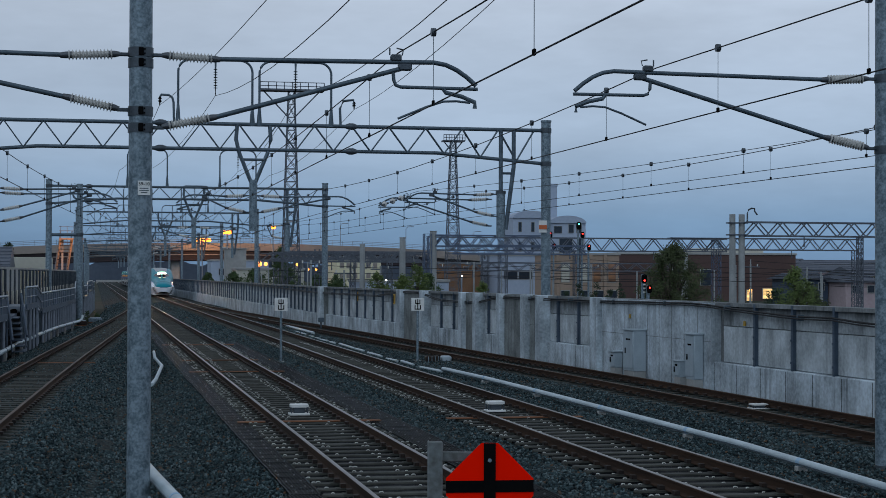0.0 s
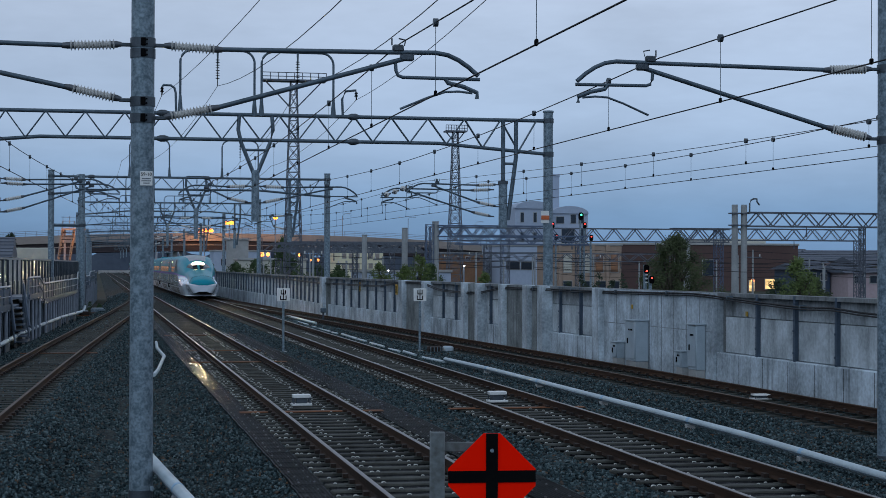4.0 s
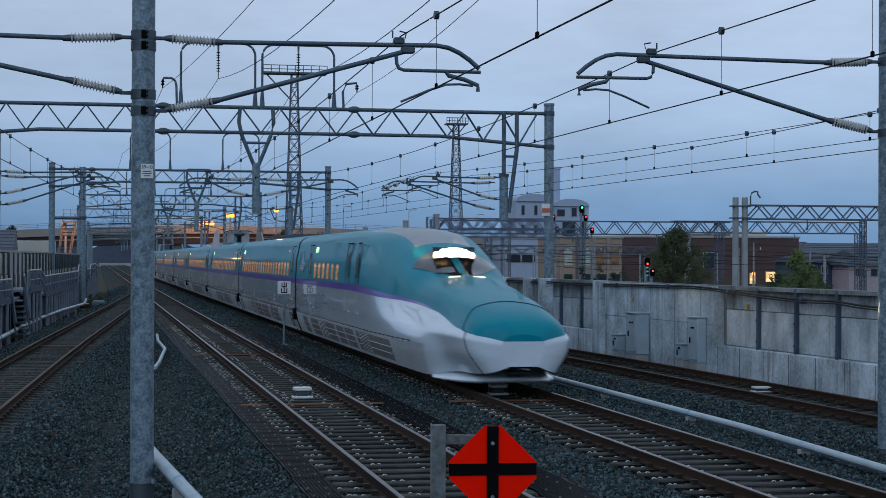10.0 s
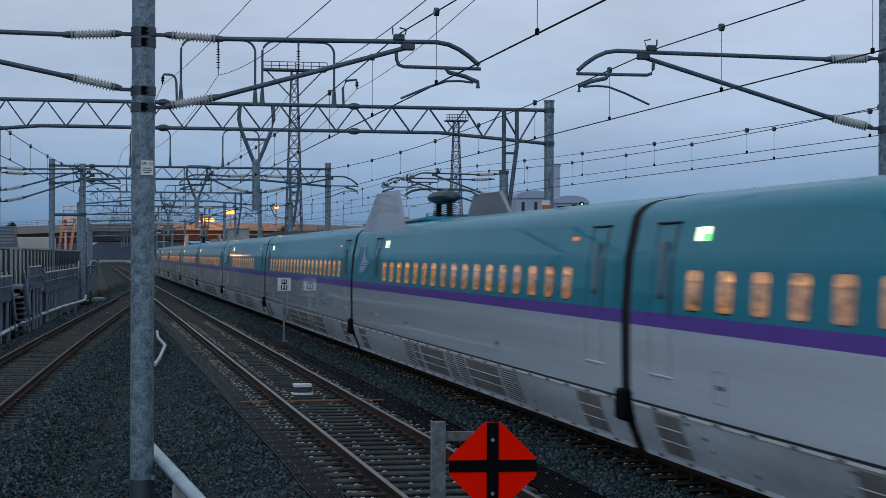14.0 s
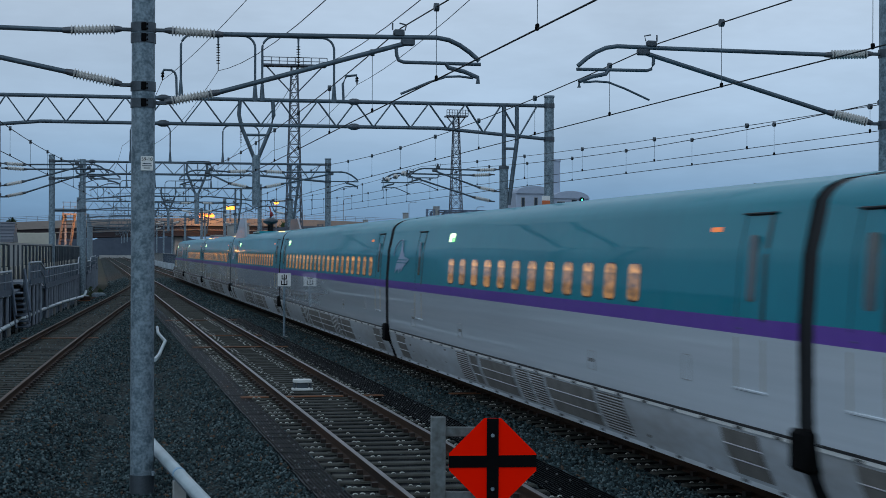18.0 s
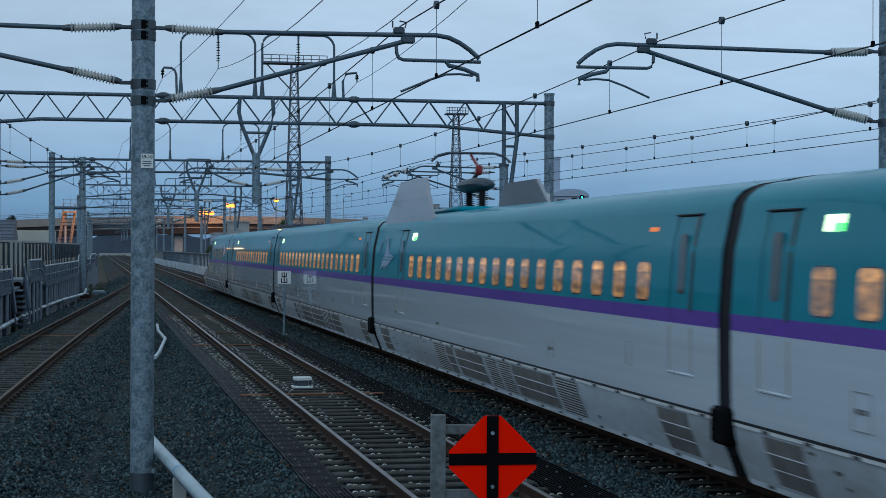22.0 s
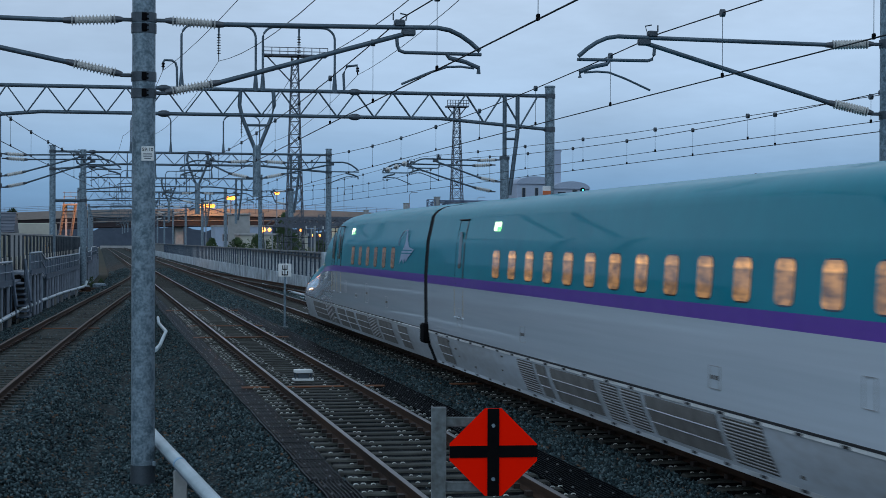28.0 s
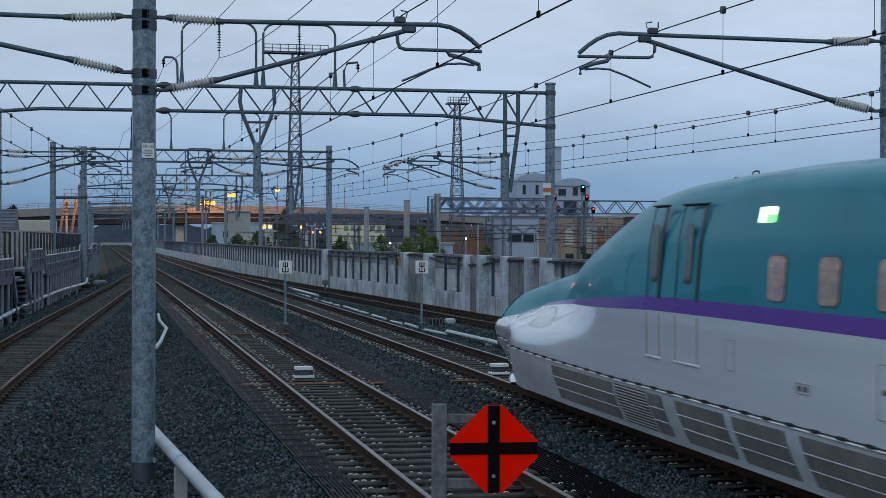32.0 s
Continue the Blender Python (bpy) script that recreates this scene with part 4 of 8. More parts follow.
def catenary(line, supports, z_top, sags, z_con, stagger, label, step=5.2, gauge=0.0095):
    """A carrying wire that sags between its supports, the contact wire below it, and droppers with round clamps."""
    t = thing("overhead_wire", label, "overhead wire", group="overhead wires")
    top, low = [], []
    zs = lambda a, b, y: z_top - 4 * sags[min(supports.index(a), len(sags) - 1)] * ((b - a) / 45.0) ** 2 * (y - a) * (b - y) / (b - a) ** 2
    for k in range(len(supports) - 1):
        a, b = supports[k], supports[k + 1]
        n = 10
        for i in range(n + (k == len(supports) - 2)):
            y = a + (b - a) * i / n
            f = (y - a) / (b - a)
            x = line(y) + stagger * ((-1) ** k) * (1 - 2 * f)
            top.append((x, y, zs(a, b, y)))
            low.append((x, y, z_con))
        gap = (b - a - 5.2) / max(1, round((b - a - 5.2) / step))
        d = a + 2.6
        while d < b - 1.0 and d < 330:
            f = (d - a) / (b - a)
            x = line(d) + stagger * ((-1) ** k) * (1 - 2 * f)
            if d < 170:
                p = part("dropper", Shape().tube([(x, d, zs(a, b, d)), (x, d, z_con)], 0.0045 if d < 60 else 0.008, 5), M_GALVDARK, t)
                part("dropper_clamp", Shape().tube([(x - 0.03, d, zs(a, b, d)), (x + 0.03, d, zs(a, b, d))], [0.055, 0.055], 10), M_BAND, p)
                part("contact_clip", Shape().box((x, d, z_con + 0.02), (0.035, 0.06, 0.07), ch=0.01), M_BLACK, p)
            d += gap
    part("carrying_wire", Shape().tube(top, gauge, 6), M_WIRE, t)
    part("contact_wire", Shape().tube(low, gauge, 6), M_WIRE, t)


def loose_wire(pts, r, sag, label="thin dark feeder wire"):
    t = thing("feeder_wire", label, "wire", group="feeder wires")
    out = []
    for k in range(len(pts) - 1):
        a, b = Vector(pts[k]), Vector(pts[k + 1])
        for i in range(17 if k == len(pts) - 2 else 16):
            f = i / 16
            p = a.lerp(b, f)
            p.z -= 4 * sag * f * (1 - f)
            out.append(p)
    part("wire", Shape().tube(out, r, 5), M_WIRE, t)


M_ORANGE = surface("orange_enamel", (0.65, 0.16, 0.06), None, rough=0.5)
NEAR_Y, RIGHT_Y = 24.0, 25.2
near = steel_pole(0.61, NEAR_Y, -0.62, 9.2, 0.163, (5.88, 5.73, 5.06, 4.83))
pl = part("number_plate", Shape().box((0.66, NEAR_Y - 0.17, 3.99), (0.17, 0.012, 0.20), ch=0.003), M_WHITE, near, "small white plate")
words("59-10", 0.066, M_BLACK, pl, pose(0.66, NEAR_Y - 0.178, 4.045, 90))
for k, w in ((3.985, 0.12), (3.955, 0.13), (3.925, 0.09)):
    part("small_print", Shape().box((0.66, NEAR_Y - 0.1775, k), (w, 0.003, 0.012)), M_BAND, pl, "small printed line")
part("foundation", Shape().box((0.66, NEAR_Y, -0.66), (0.75, 0.75, 0.12), ch=0.03), M_CONC, near, "concrete foundation")
part("grounding_box", Shape().box((0.76, NEAR_Y - 0.1, -0.3), (0.05, 0.04, 0.07), ch=0.008), M_GALV, near)
steel_pole(12.36, RIGHT_Y, -0.5, 9.2, 0.163, (5.96, 4.82))
cantilever(NEAR_Y, 0.61, 4.24)
cantilever(NEAR_Y, 0.61, -3.0, zl=5.06)
cantilever(RIGHT_Y, 12.36, 8.36, zt=5.95, zl=4.82)

GANTRIES = [65.0, 110.0, 155.0, 200.0, 245.0, 290.0, 335.0, 380.0, 425.0, 470.0]
TIPS = []
for i, gy in enumerate(GANTRIES):
    xl = [-6.3, -2.85, -1.5, -2.2, -1.8, -1.6, -1.6, -1.6, -1.6, -1.6][i]
    xr = [17.43, 14.65, 14.4, 14.5, 14.5, 14.4, 14.2, 14.2, 14.2, 14.2][i]
    hp = [[(3.05, 5.85), (6.12, 8.88)], [(2.0, 4.5), (7.84, 10.16)]][i] if i < 2 else [(2.5, 5.0), (7.6, 10.0)]
    dr = [(5.9, "vee"), (15.6, "drop")] if i == 0 else [(6.2, "vee"), (12.2, "drop")] if i < 4 else [(6.3, "vee")]
    TIPS.append(gantry(gy, xl, xr, 8.52 if i == 0 else 8.36, 0.96 if i == 0 else 0.76, 0.36, hp, i < 2, dr))
    bx = dr[0][0]
    if i < 6:
        cantilever(gy, bx, TRACK_B(gy) - 0.1, zt=5.8, zl=5.15, detail=False)
        cantilever(gy, bx, TRACK_C(gy) + 0.1, zt=5.8, zl=5.15, detail=False)
        if i < 3:
            cantilever(gy, dr[1][0], TRACK_D(gy) - (0.1 if i == 0 else 0.0), zt=5.98, zl=5.10, detail=False)
wd = thing("drop_mast", "grey steel mast under the gantry carrying two brackets", "mast")
part("shaft", Shape().tube([(-3.72, 65.4, -0.7), (-3.72, 65.4, 7.4)], 0.16, 14), M_GALV, wd)
for z in (5.95, 5.2, 4.8):
    part("collar", Shape().tube([(-3.72, 65.4, z - 0.08), (-3.72, 65.4, z + 0.08)], 0.19, 14), M_BAND, wd)
cantilever(65.2, -3.72, -0.75, zt=5.98, zl=5.14, detail=False)
cantilever(65.9, -3.72, -0.32, zt=5.84, zl=4.74, detail=False)
cantilever(65.9, 15.6, 12.05, zt=5.82, zl=4.74, detail=False)
for k, (x, z) in enumerate(((10.15, 5.33), (10.45, 5.44), (10.74, 5.55))):
    w = thing("balance_disc", "round pale porcelain disc on the siding wire", "insulator", pose(x, 60.0, z), group="balance discs")
    part("disc", Shape().tube([(-0.03, -0.05, 0), (-0.02, 0.0, 0), (0.03, 0.05, 0)], [0.05, 0.10, 0.05], 16), M_PORCELAIN, w)
    part("hub", Shape().tube([(-0.14, -0.16, -0.05), (0.14, 0.16, 0.05)], 0.035, 8), M_CAP, w)
g1 = thing("feeder_bracket", "small bent tube bracket on the gantry with end insulator", "bracket", group="feeder brackets")
part("arm", Shape().tube([(2.90, 65, 8.55), (2.88, 65, 9.3), (2.83, 65, 9.48), (2.7, 65, 9.57), (2.42, 65, 9.58), (2.37, 65, 9.48)], 0.045, 8), M_GALVDARK, g1)
part("disc_string", Shape().tube([(2.37, 65, 9.5), (2.37, 65, 9.42), (2.37, 65, 9.40), (2.37, 65, 9.32), (2.37, 65, 9.30), (2.36, 65, 9.18)], [0.03, 0.075, 0.03, 0.075, 0.03, 0.02], 8), M_BLACK, g1)
g2 = thing("feeder_bracket", "small bent tube bracket on the gantry with end insulator", "bracket", group="feeder brackets")
part("arm", Shape().tube([(9.25, 65, 8.55), (9.22, 65, 9.2), (9.35, 65, 9.5), (9.75, 65, 9.55), (9.75, 65, 9.3)], 0.05, 8), M_GALVDARK, g2)
part("disc_string", Shape().tube([(9.77, 65, 9.48), (9.77, 65, 9.42), (9.77, 65, 9.40), (9.77, 65, 9.32), (9.77, 65, 9.30), (9.77, 65, 9.18)], [0.03, 0.075, 0.03, 0.075, 0.03, 0.02], 8), M_BLACK, g2)

SUP = [-22.0, 24.0, 65.0, 110.0, 155.0, 200.0, 245.0, 290.0, 335.0, 380.0, 425.0, 470.0]
catenary(TRACK_B, SUP, 5.98, [0.28], 4.99, 0.02, "carrying and contact wire over the main track", 5.0)
WIRE_C = lerp_table([(-22, 8.95), (25.2, 8.53), (65, 8.30), (110, 8.75), (155, 8.4), (640, 8.57)])
catenary(WIRE_C, [-22.0, 25.2] + SUP[2:], 6.03, [0.12, 0.42, 0.30], 5.11, 0.0, "carrying and contact wire over the main track", 4.85)
catenary(TRACK_A, SUP[:4], 5.9, [0.26], 5.03, 0.1, "carrying and contact wire over the diverging track")
WIRE_D = lerp_table([(-11, 16.38), (65, 12.30), (110, 10.95), (155, 9.2)])
catenary(WIRE_D, [-11.0] + SUP[2:5], 6.06, [0.187, 0.28], 5.05, 0.0, "thin carrying and contact wire over the siding", 5.3, 0.0075)
WIRE_E = lerp_table([(-20, 17.54), (24.5, 15.85), (65, 14.31), (110, 13.2), (155, 12.7)])
catenary(WIRE_E, [-20.0, 24.5] + SUP[2:5], 6.05, [0.40, 0.43, 0.28], 5.05, 0.0, "second carrying and contact wire over the siding", 5.15)
# feeder wires: from the first gantry back over the station, and on along the line
NEAR_END = [(4.45, 9.6, 1.93), (4.23, 9.6, 1.93)]
for k in (0, 1):
    x0, z0 = TIPS[0][k]
    loose_wire([(NEAR_END[k][0], -20.0, NEAR_END[k][1]), (x0, 65.0, z0)], 0.011, NEAR_END[k][2])
    loose_wire([(x0, 65.0, z0)] + [(TIPS[j][k][0], GANTRIES[j], TIPS[j][k][1]) for j in range(1, 8)], 0.011, 0.5)
loose_wire([(4.8, -20, 9.15), (2.36, 65, 9.18)], 0.009, 1.05)
loose_wire([(2.36, 65, 9.18), (1.5, 110, 9.4), (1.0, 155, 9.4), (0.6, 200, 9.4)], 0.011, 0.45)
loose_wire([(3.8, -20, 9.18), (9.77, 65, 9.18)], 0.009, 1.2)
loose_wire([(9.77, 65, 9.18), (11.0, 110, 9.2), (11.0, 155, 9.2)], 0.011, 0.45)

e = thing("anchor_mast", "mottled steel mast beside the gantry", "mast")
part("shaft", Shape().tube([(-0.95, 110, -0.7), (-0.95, 110, 8.5)], 0.19, 14), M_GALV, e)
part("tie_tube", Shape().tube([(-2.85, 110, 5.27), (-0.95, 110, 5.27)], 0.10, 8), M_GALVDARK, e)
part("collar", Shape().tube([(-0.95, 110, 5.17), (-0.95, 110, 5.37)], 0.22, 14), M_BAND, e)
w = thing("warning_plate", "white plate with an orange band on a mast", "sign")
part("plate", Shape().box((17.25, 64.78, 4.72), (0.32, 0.04, 0.48), ch=0.01), M_WHITE, w)
part("band", Shape().box((17.25, 64.75, 4.70), (0.32, 0.03, 0.16)), M_ORANGE, w, "orange band")


# ---- walkway and screens on the west side ----
FENCE = lerp_table([(40, -5.2), (55, -4.2), (62, -3.75), (76, -2.85), (110, -1.5), (150, -0.45), (175, 0.0)])


def west_walkway():
    """A raised steel walkway on columns with panelled handrails, raised crossings, a stair to the track and a pale screen behind it."""
    t = thing("walkway", "blue-grey steel walkway with panelled handrails on close-set columns", "walkway", kind="structure")
    # stretches: start, end, deck height, height of the handrail
    sec = [(46, 68.2, 1.14, 0.79), (75.0, 81.2, 1.40, 0.82), (83.8, 116.5, 1.05, 0.83), (117.5, 131.0, 1.40, 0.87), (134.0, 142.5, 1.05, 0.83), (144.5, 161.0, 1.40, 0.80), (163.0, 171.0, 1.10, 0.95)]
    for a, b, z, h in sec:
        n = max(2, int((b - a) / 2))
        path = [(FENCE(q), q, 0) for q in np.linspace(a, b, n)]
        part("deck", Shape().sweep([(-1.1, z - 0.10), (0.06, z - 0.10), (0.06, z), (-1.1, z)], path), M_GREY, t, fix=True)
        part("deck_edge", Shape().sweep([(0.03, z - 0.14), (0.10, z - 0.14), (0.10, z + 0.10), (0.03, z + 0.10)], path), M_RAILPANEL, t, "blue-grey edge beam", fix=True)
        for k, r in ((h, 0.045), (h * 0.5, 0.022)):
            part("handrail", Shape().tube([(p[0] + 0.05, p[1], z + k) for p in path], r, 8), M_BRIGHTRAIL if k == h else M_GREY, t)
        q = a
        while q < b - 0.3:
            q2 = min(q + 1.85, b)
            lean = -math.degrees(math.atan2(FENCE(q2) - FENCE(q), q2 - q))
            m = (q + q2) / 2
            part("infill_panel", Shape().box((0, 0, 0), (0.03, q2 - q - 0.10, h * 0.82), ch=0.006), M_RAILPANEL, t, at=pose(FENCE(m), m, z + h * 0.48, 0, 0, lean))
            part("rail_post", Shape().box((0, 0, 0), (0.06, 0.06, h), ch=0.008), M_GREYBLUE, t, at=pose(FENCE(q) + 0.03, q, z + h / 2, 0, 0, lean))
            q += 1.85
    # sloping rails and panels between the stretches
    for (a0, b0, z0, h0), (a1, b1, z1, h1) in zip(sec[1:], sec[2:]):
        for k in (0.98, 0.5, 0.0):
            part("stair_rail", Shape().tube([(FENCE(b0) + 0.04, b0, z0 + h0 * k), (FENCE(a1) + 0.04, a1, z1 + h1 * k)], 0.045 if k > 0.9 else 0.03, 8), M_BRIGHTRAIL if k > 0.9 else M_GREY, t)
        part("stair_panel", Shape().add([(FENCE(b0) + d, b0, z0 + 0.03) for d in (0.0, 0.02)] + [(FENCE(b0) + d, b0, z0 + h0 * 0.9) for d in (0.0, 0.02)] + [(FENCE(a1) + d, a1, z1 + 0.03) for d in (0.0, 0.02)] + [(FENCE(a1) + d, a1, z1 + h1 * 0.9) for d in (0.0, 0.02)],
             [(0, 4, 6, 2), (1, 3, 7, 5), (2, 6, 7, 3), (0, 1, 5, 4)]), M_RAILPANEL, t, fix=True)
        for i in range(4):
            f = (i + 0.5) / 4
            part("stair_tread", Shape().box((FENCE(b0) - 0.5, b0 + (a1 - b0) * f, z0 + (z1 - z0) * f), (1.0, 0.5, 0.05), ch=0.01), M_GREY, t)
    # the gap with a stair down to the track
    part("landing", Shape().box((FENCE(71.5) - 0.75, 71.5, 1.05), (1.3, 6.6, 0.12), ch=0.01), M_RAILPANEL, t)
    for q in (69.2, 74.4):
        for k, r in ((0.0, 0.05), (0.45, 0.03)):
            part("stair_rail", Shape().tube([(FENCE(q) - 0.1, q, 1.95 - k), (FENCE(q) + 0.25, q - 2.6, 0.25 - k)], r, 8), M_RAILPANEL, t)
        part("stair_post", Shape().tube([(FENCE(q) - 0.1, q, -0.5), (FENCE(q) - 0.1, q, 1.95)], 0.045, 8), M_RAILPANEL, t)
    for i in range(7):
        f = i / 6
        part("stair_tread", Shape().box((FENCE(71) - 0.1 + 0.3 * f, 71.8 - 1.0 * f, 1.0 - 1.3 * f), (0.5, 2.2, 0.05), ch=0.01), M_RAILPANEL, t)
    for q in np.arange(46, 172, 1.0):
        z = next((k[2] for k in sec if k[0] - 0.6 <= q <= k[1] + 0.6), None)
        if z is None:
            continue
        lean = -math.degrees(math.atan2(FENCE(q + 1) - FENCE(q - 1), 2))
        if int(q) % 2 == 0:
            part("column", Shape().box((0, 0, 0), (0.10, 0.62, z + 0.55), ch=0.01), M_GREYBLUE, t, at=pose(FENCE(q) - 0.14, q, (z - 0.75) / 2, 0, 0, lean))
        else:
            part("gap_post", Shape().tube([(0, 0, -(z + 0.6) / 2), (0, 0, (z + 0.6) / 2)], 0.085, 8).box((0, 0, (z + 0.55) / 2), (0.24, 0.34, 0.05)), M_GREY, t, at=pose(FENCE(q) + 0.02, q, (z - 0.8) / 2, 0, 0, lean))
    path = [(FENCE(q) - 0.28, q, 0) for q in np.arange(46, 172, 4)]
    # added black sheet that keeps the gaps between the columns dark
    part("back_sheet", Shape().sweep([(-0.84, -0.7), (-0.8, -0.7), (-0.8, 1.15), (-0.84, 1.15)], path), M_BLACK, t, "black sheet added to darken the gaps under the deck", fix=True)
    s = thing("wall_west", "pale cream noise screen between dark posts", "noise screen", kind="structure")
    for q in np.arange(50, 176, 2.4):
        lean = -math.degrees(math.atan2(FENCE(q + 1) - FENCE(q - 1), 2))
        x = FENCE(q) - 1.35
        blank = 79.5 < q < 86.5
        part("screen_panel", Shape().box((0, 0, 0), (0.08, 1.45 if not blank else 2.42, 0.94 if not blank else 2.6), ch=0.01), M_CONC if blank else M_CREAM, s, at=pose(x, q, 2.49 if not blank else 1.75, 0, 0, lean))
        part("screen_post", Shape().box((0.08, 0, 0), (0.16, 0.16, 1.7), ch=0.008), M_BAND, s, at=pose(x, q + 1.2, 2.15, 0, 0, lean))
        part("screen_foot", Shape().box((0.05, 0, 0), (0.10, 0.5, 0.85), ch=0.01), M_WHITEWALL, s, at=pose(x, q, 1.57, 0, 0, lean))
    path = [(FENCE(q) - 1.42, q, 0) for q in np.arange(50, 178, 4)]
    part("screen_base", Shape().sweep([(-0.1, -0.7), (0.1, -0.7), (0.1, 1.98), (0.0, 1.98), (0.0, 3.03), (-0.1, 3.03)], path), M_RAILPANEL, s, fix=True)
    part("screen_cap", Shape().sweep([(-0.1, 3.02), (0.12, 3.02), (0.12, 3.10), (-0.1, 3.10)], path), M_CONC, s, fix=True)


M_GREYBLUE = surface("blue_grey_column_paint", (0.18, 0.235, 0.285), (0.105, 0.14, 0.175), rough=0.6, scale=2.0, fine=12.0)
M_RAILPANEL = surface("dark_perforated_sheet", (0.075, 0.105, 0.145), (0.045, 0.065, 0.09), rough=0.6, metal=0.2, scale=1.5, fine=14.0)
M_SODIUM = glowing("sodium_lamp_glow", (1.0, 0.25, 0.03), 5.0)
M_WARMDOT = glowing("warm_lamp_glow", (1.0, 0.30, 0.06), 4.5)
M_COOLDOT = glowing("white_lamp_glow", (0.9, 0.95, 1.0), 7.0)
M_REDLENS = glowing("red_signal_lens", (1.0, 0.04, 0.03), 5.0)
M_GREENLENS = glowing("green_signal_lens", (0.05, 1.0, 0.55), 5.0)
M_BRIDGE = surface("brown_bridge_girder", (0.036, 0.027, 0.030), (0.024, 0.019, 0.022), rough=0.7, scale=0.2, fine=2.0)
M_PARAPET = surface("pale_parapet", (0.31, 0.265, 0.235), (0.24, 0.205, 0.185), rough=0.8, scale=0.15, fine=1.5)
M_LATTICE = surface("grey_lattice_steel", (0.135, 0.152, 0.180), (0.075, 0.085, 0.105), rough=0.6, metal=0.3)
M_LATTICEBLUE = surface("blue_grey_lattice_steel", (0.11, 0.15, 0.22), (0.075, 0.10, 0.155), rough=0.6, metal=0.2)
# brown of the bridge's lit underside, with the lamplight in the colour
M_LITUNDERSIDE = surface("lit_brown_underside", (0.24, 0.125, 0.070), (0.16, 0.085, 0.05), rough=0.8, scale=0.5, fine=4.0)
M_LITCREAM = surface("pale_yellow_render", (0.74, 0.68, 0.47), (0.64, 0.58, 0.40), rough=0.85, scale=0.3, fine=4.0)
M_BROWNWALL = surface("brown_cladding", (0.105, 0.062, 0.055), (0.082, 0.049, 0.045), rough=0.8, scale=0.2, fine=3.0)
M_CREAMWALL = surface("cream_render", (0.35, 0.255, 0.195), (0.28, 0.205, 0.16), rough=0.85, scale=0.3, fine=4.0)
M_GREYWALL = surface("pale_blue_grey_cladding", (0.38, 0.44, 0.54), (0.31, 0.365, 0.455), rough=0.7, scale=0.1, fine=2.0)
M_DARKWIN = surface("dark_window_glass", (0.035, 0.045, 0.06), None, rough=0.08, bump=0.0)
M_WHITEWALL = surface("pale_cream_wall", (0.50, 0.48, 0.41), (0.42, 0.40, 0.34), rough=0.8, scale=0.2, fine=3.0)
M_ROOF = surface("blue_grey_roof_tiles", (0.10, 0.115, 0.145), (0.07, 0.08, 0.10), rough=0.6, scale=0.5, fine=6.0)
M_PINKWALL = surface("pale_pink_render", (0.42, 0.33, 0.34), (0.36, 0.28, 0.29), rough=0.85)
M_BLUEWALL = surface("dark_blue_cladding", (0.05, 0.075, 0.12), (0.04, 0.058, 0.09), rough=0.7)
M_ROOMLIGHT = lit_window("lit_shop_window", (1.0, 0.68, 0.28), 1.3, 0.9)
M_ROOMDIM = lit_window("dim_room_window", (1.0, 0.55, 0.28), 0.07, 0.6)
M_LEAF = surface("green_leaves", (0.055, 0.095, 0.030), (0.030, 0.055, 0.018), rough=0.7, scale=1.2, fine=6.0, bump=0.0)
M_LEAFLIGHT = surface("light_green_leaves", (0.10, 0.14, 0.035), (0.06, 0.09, 0.025), rough=0.7, scale=1.2, fine=6.0, bump=0.0)
M_LEAFWARM = surface("olive_leaves", (0.060, 0.078, 0.026), (0.030, 0.042, 0.016), rough=0.7, scale=1.2, fine=6.0, bump=0.0)
M_LEAFDARK = surface("dark_conifer_leaves", (0.025, 0.045, 0.022), (0.016, 0.03, 0.016), rough=0.8, scale=1.2, fine=6.0, bump=0.0)
M_BARK = surface("grey_brown_bark", (0.09, 0.07, 0.055), (0.05, 0.04, 0.032), rough=0.9)
M_CONCPOLE = surface("concrete_pole", (0.33, 0.34, 0.34), (0.25, 0.26, 0.26), rough=0.8, scale=1.0, fine=10.0)


# the blue-grey of distance haze is mixed into the trees' colour
M_HAZE = surface("haze_tinted_woods", (0.082, 0.100, 0.128), (0.060, 0.074, 0.098), rough=1.0, scale=0.05, fine=0.6, bump=0.0, spec=0.0)


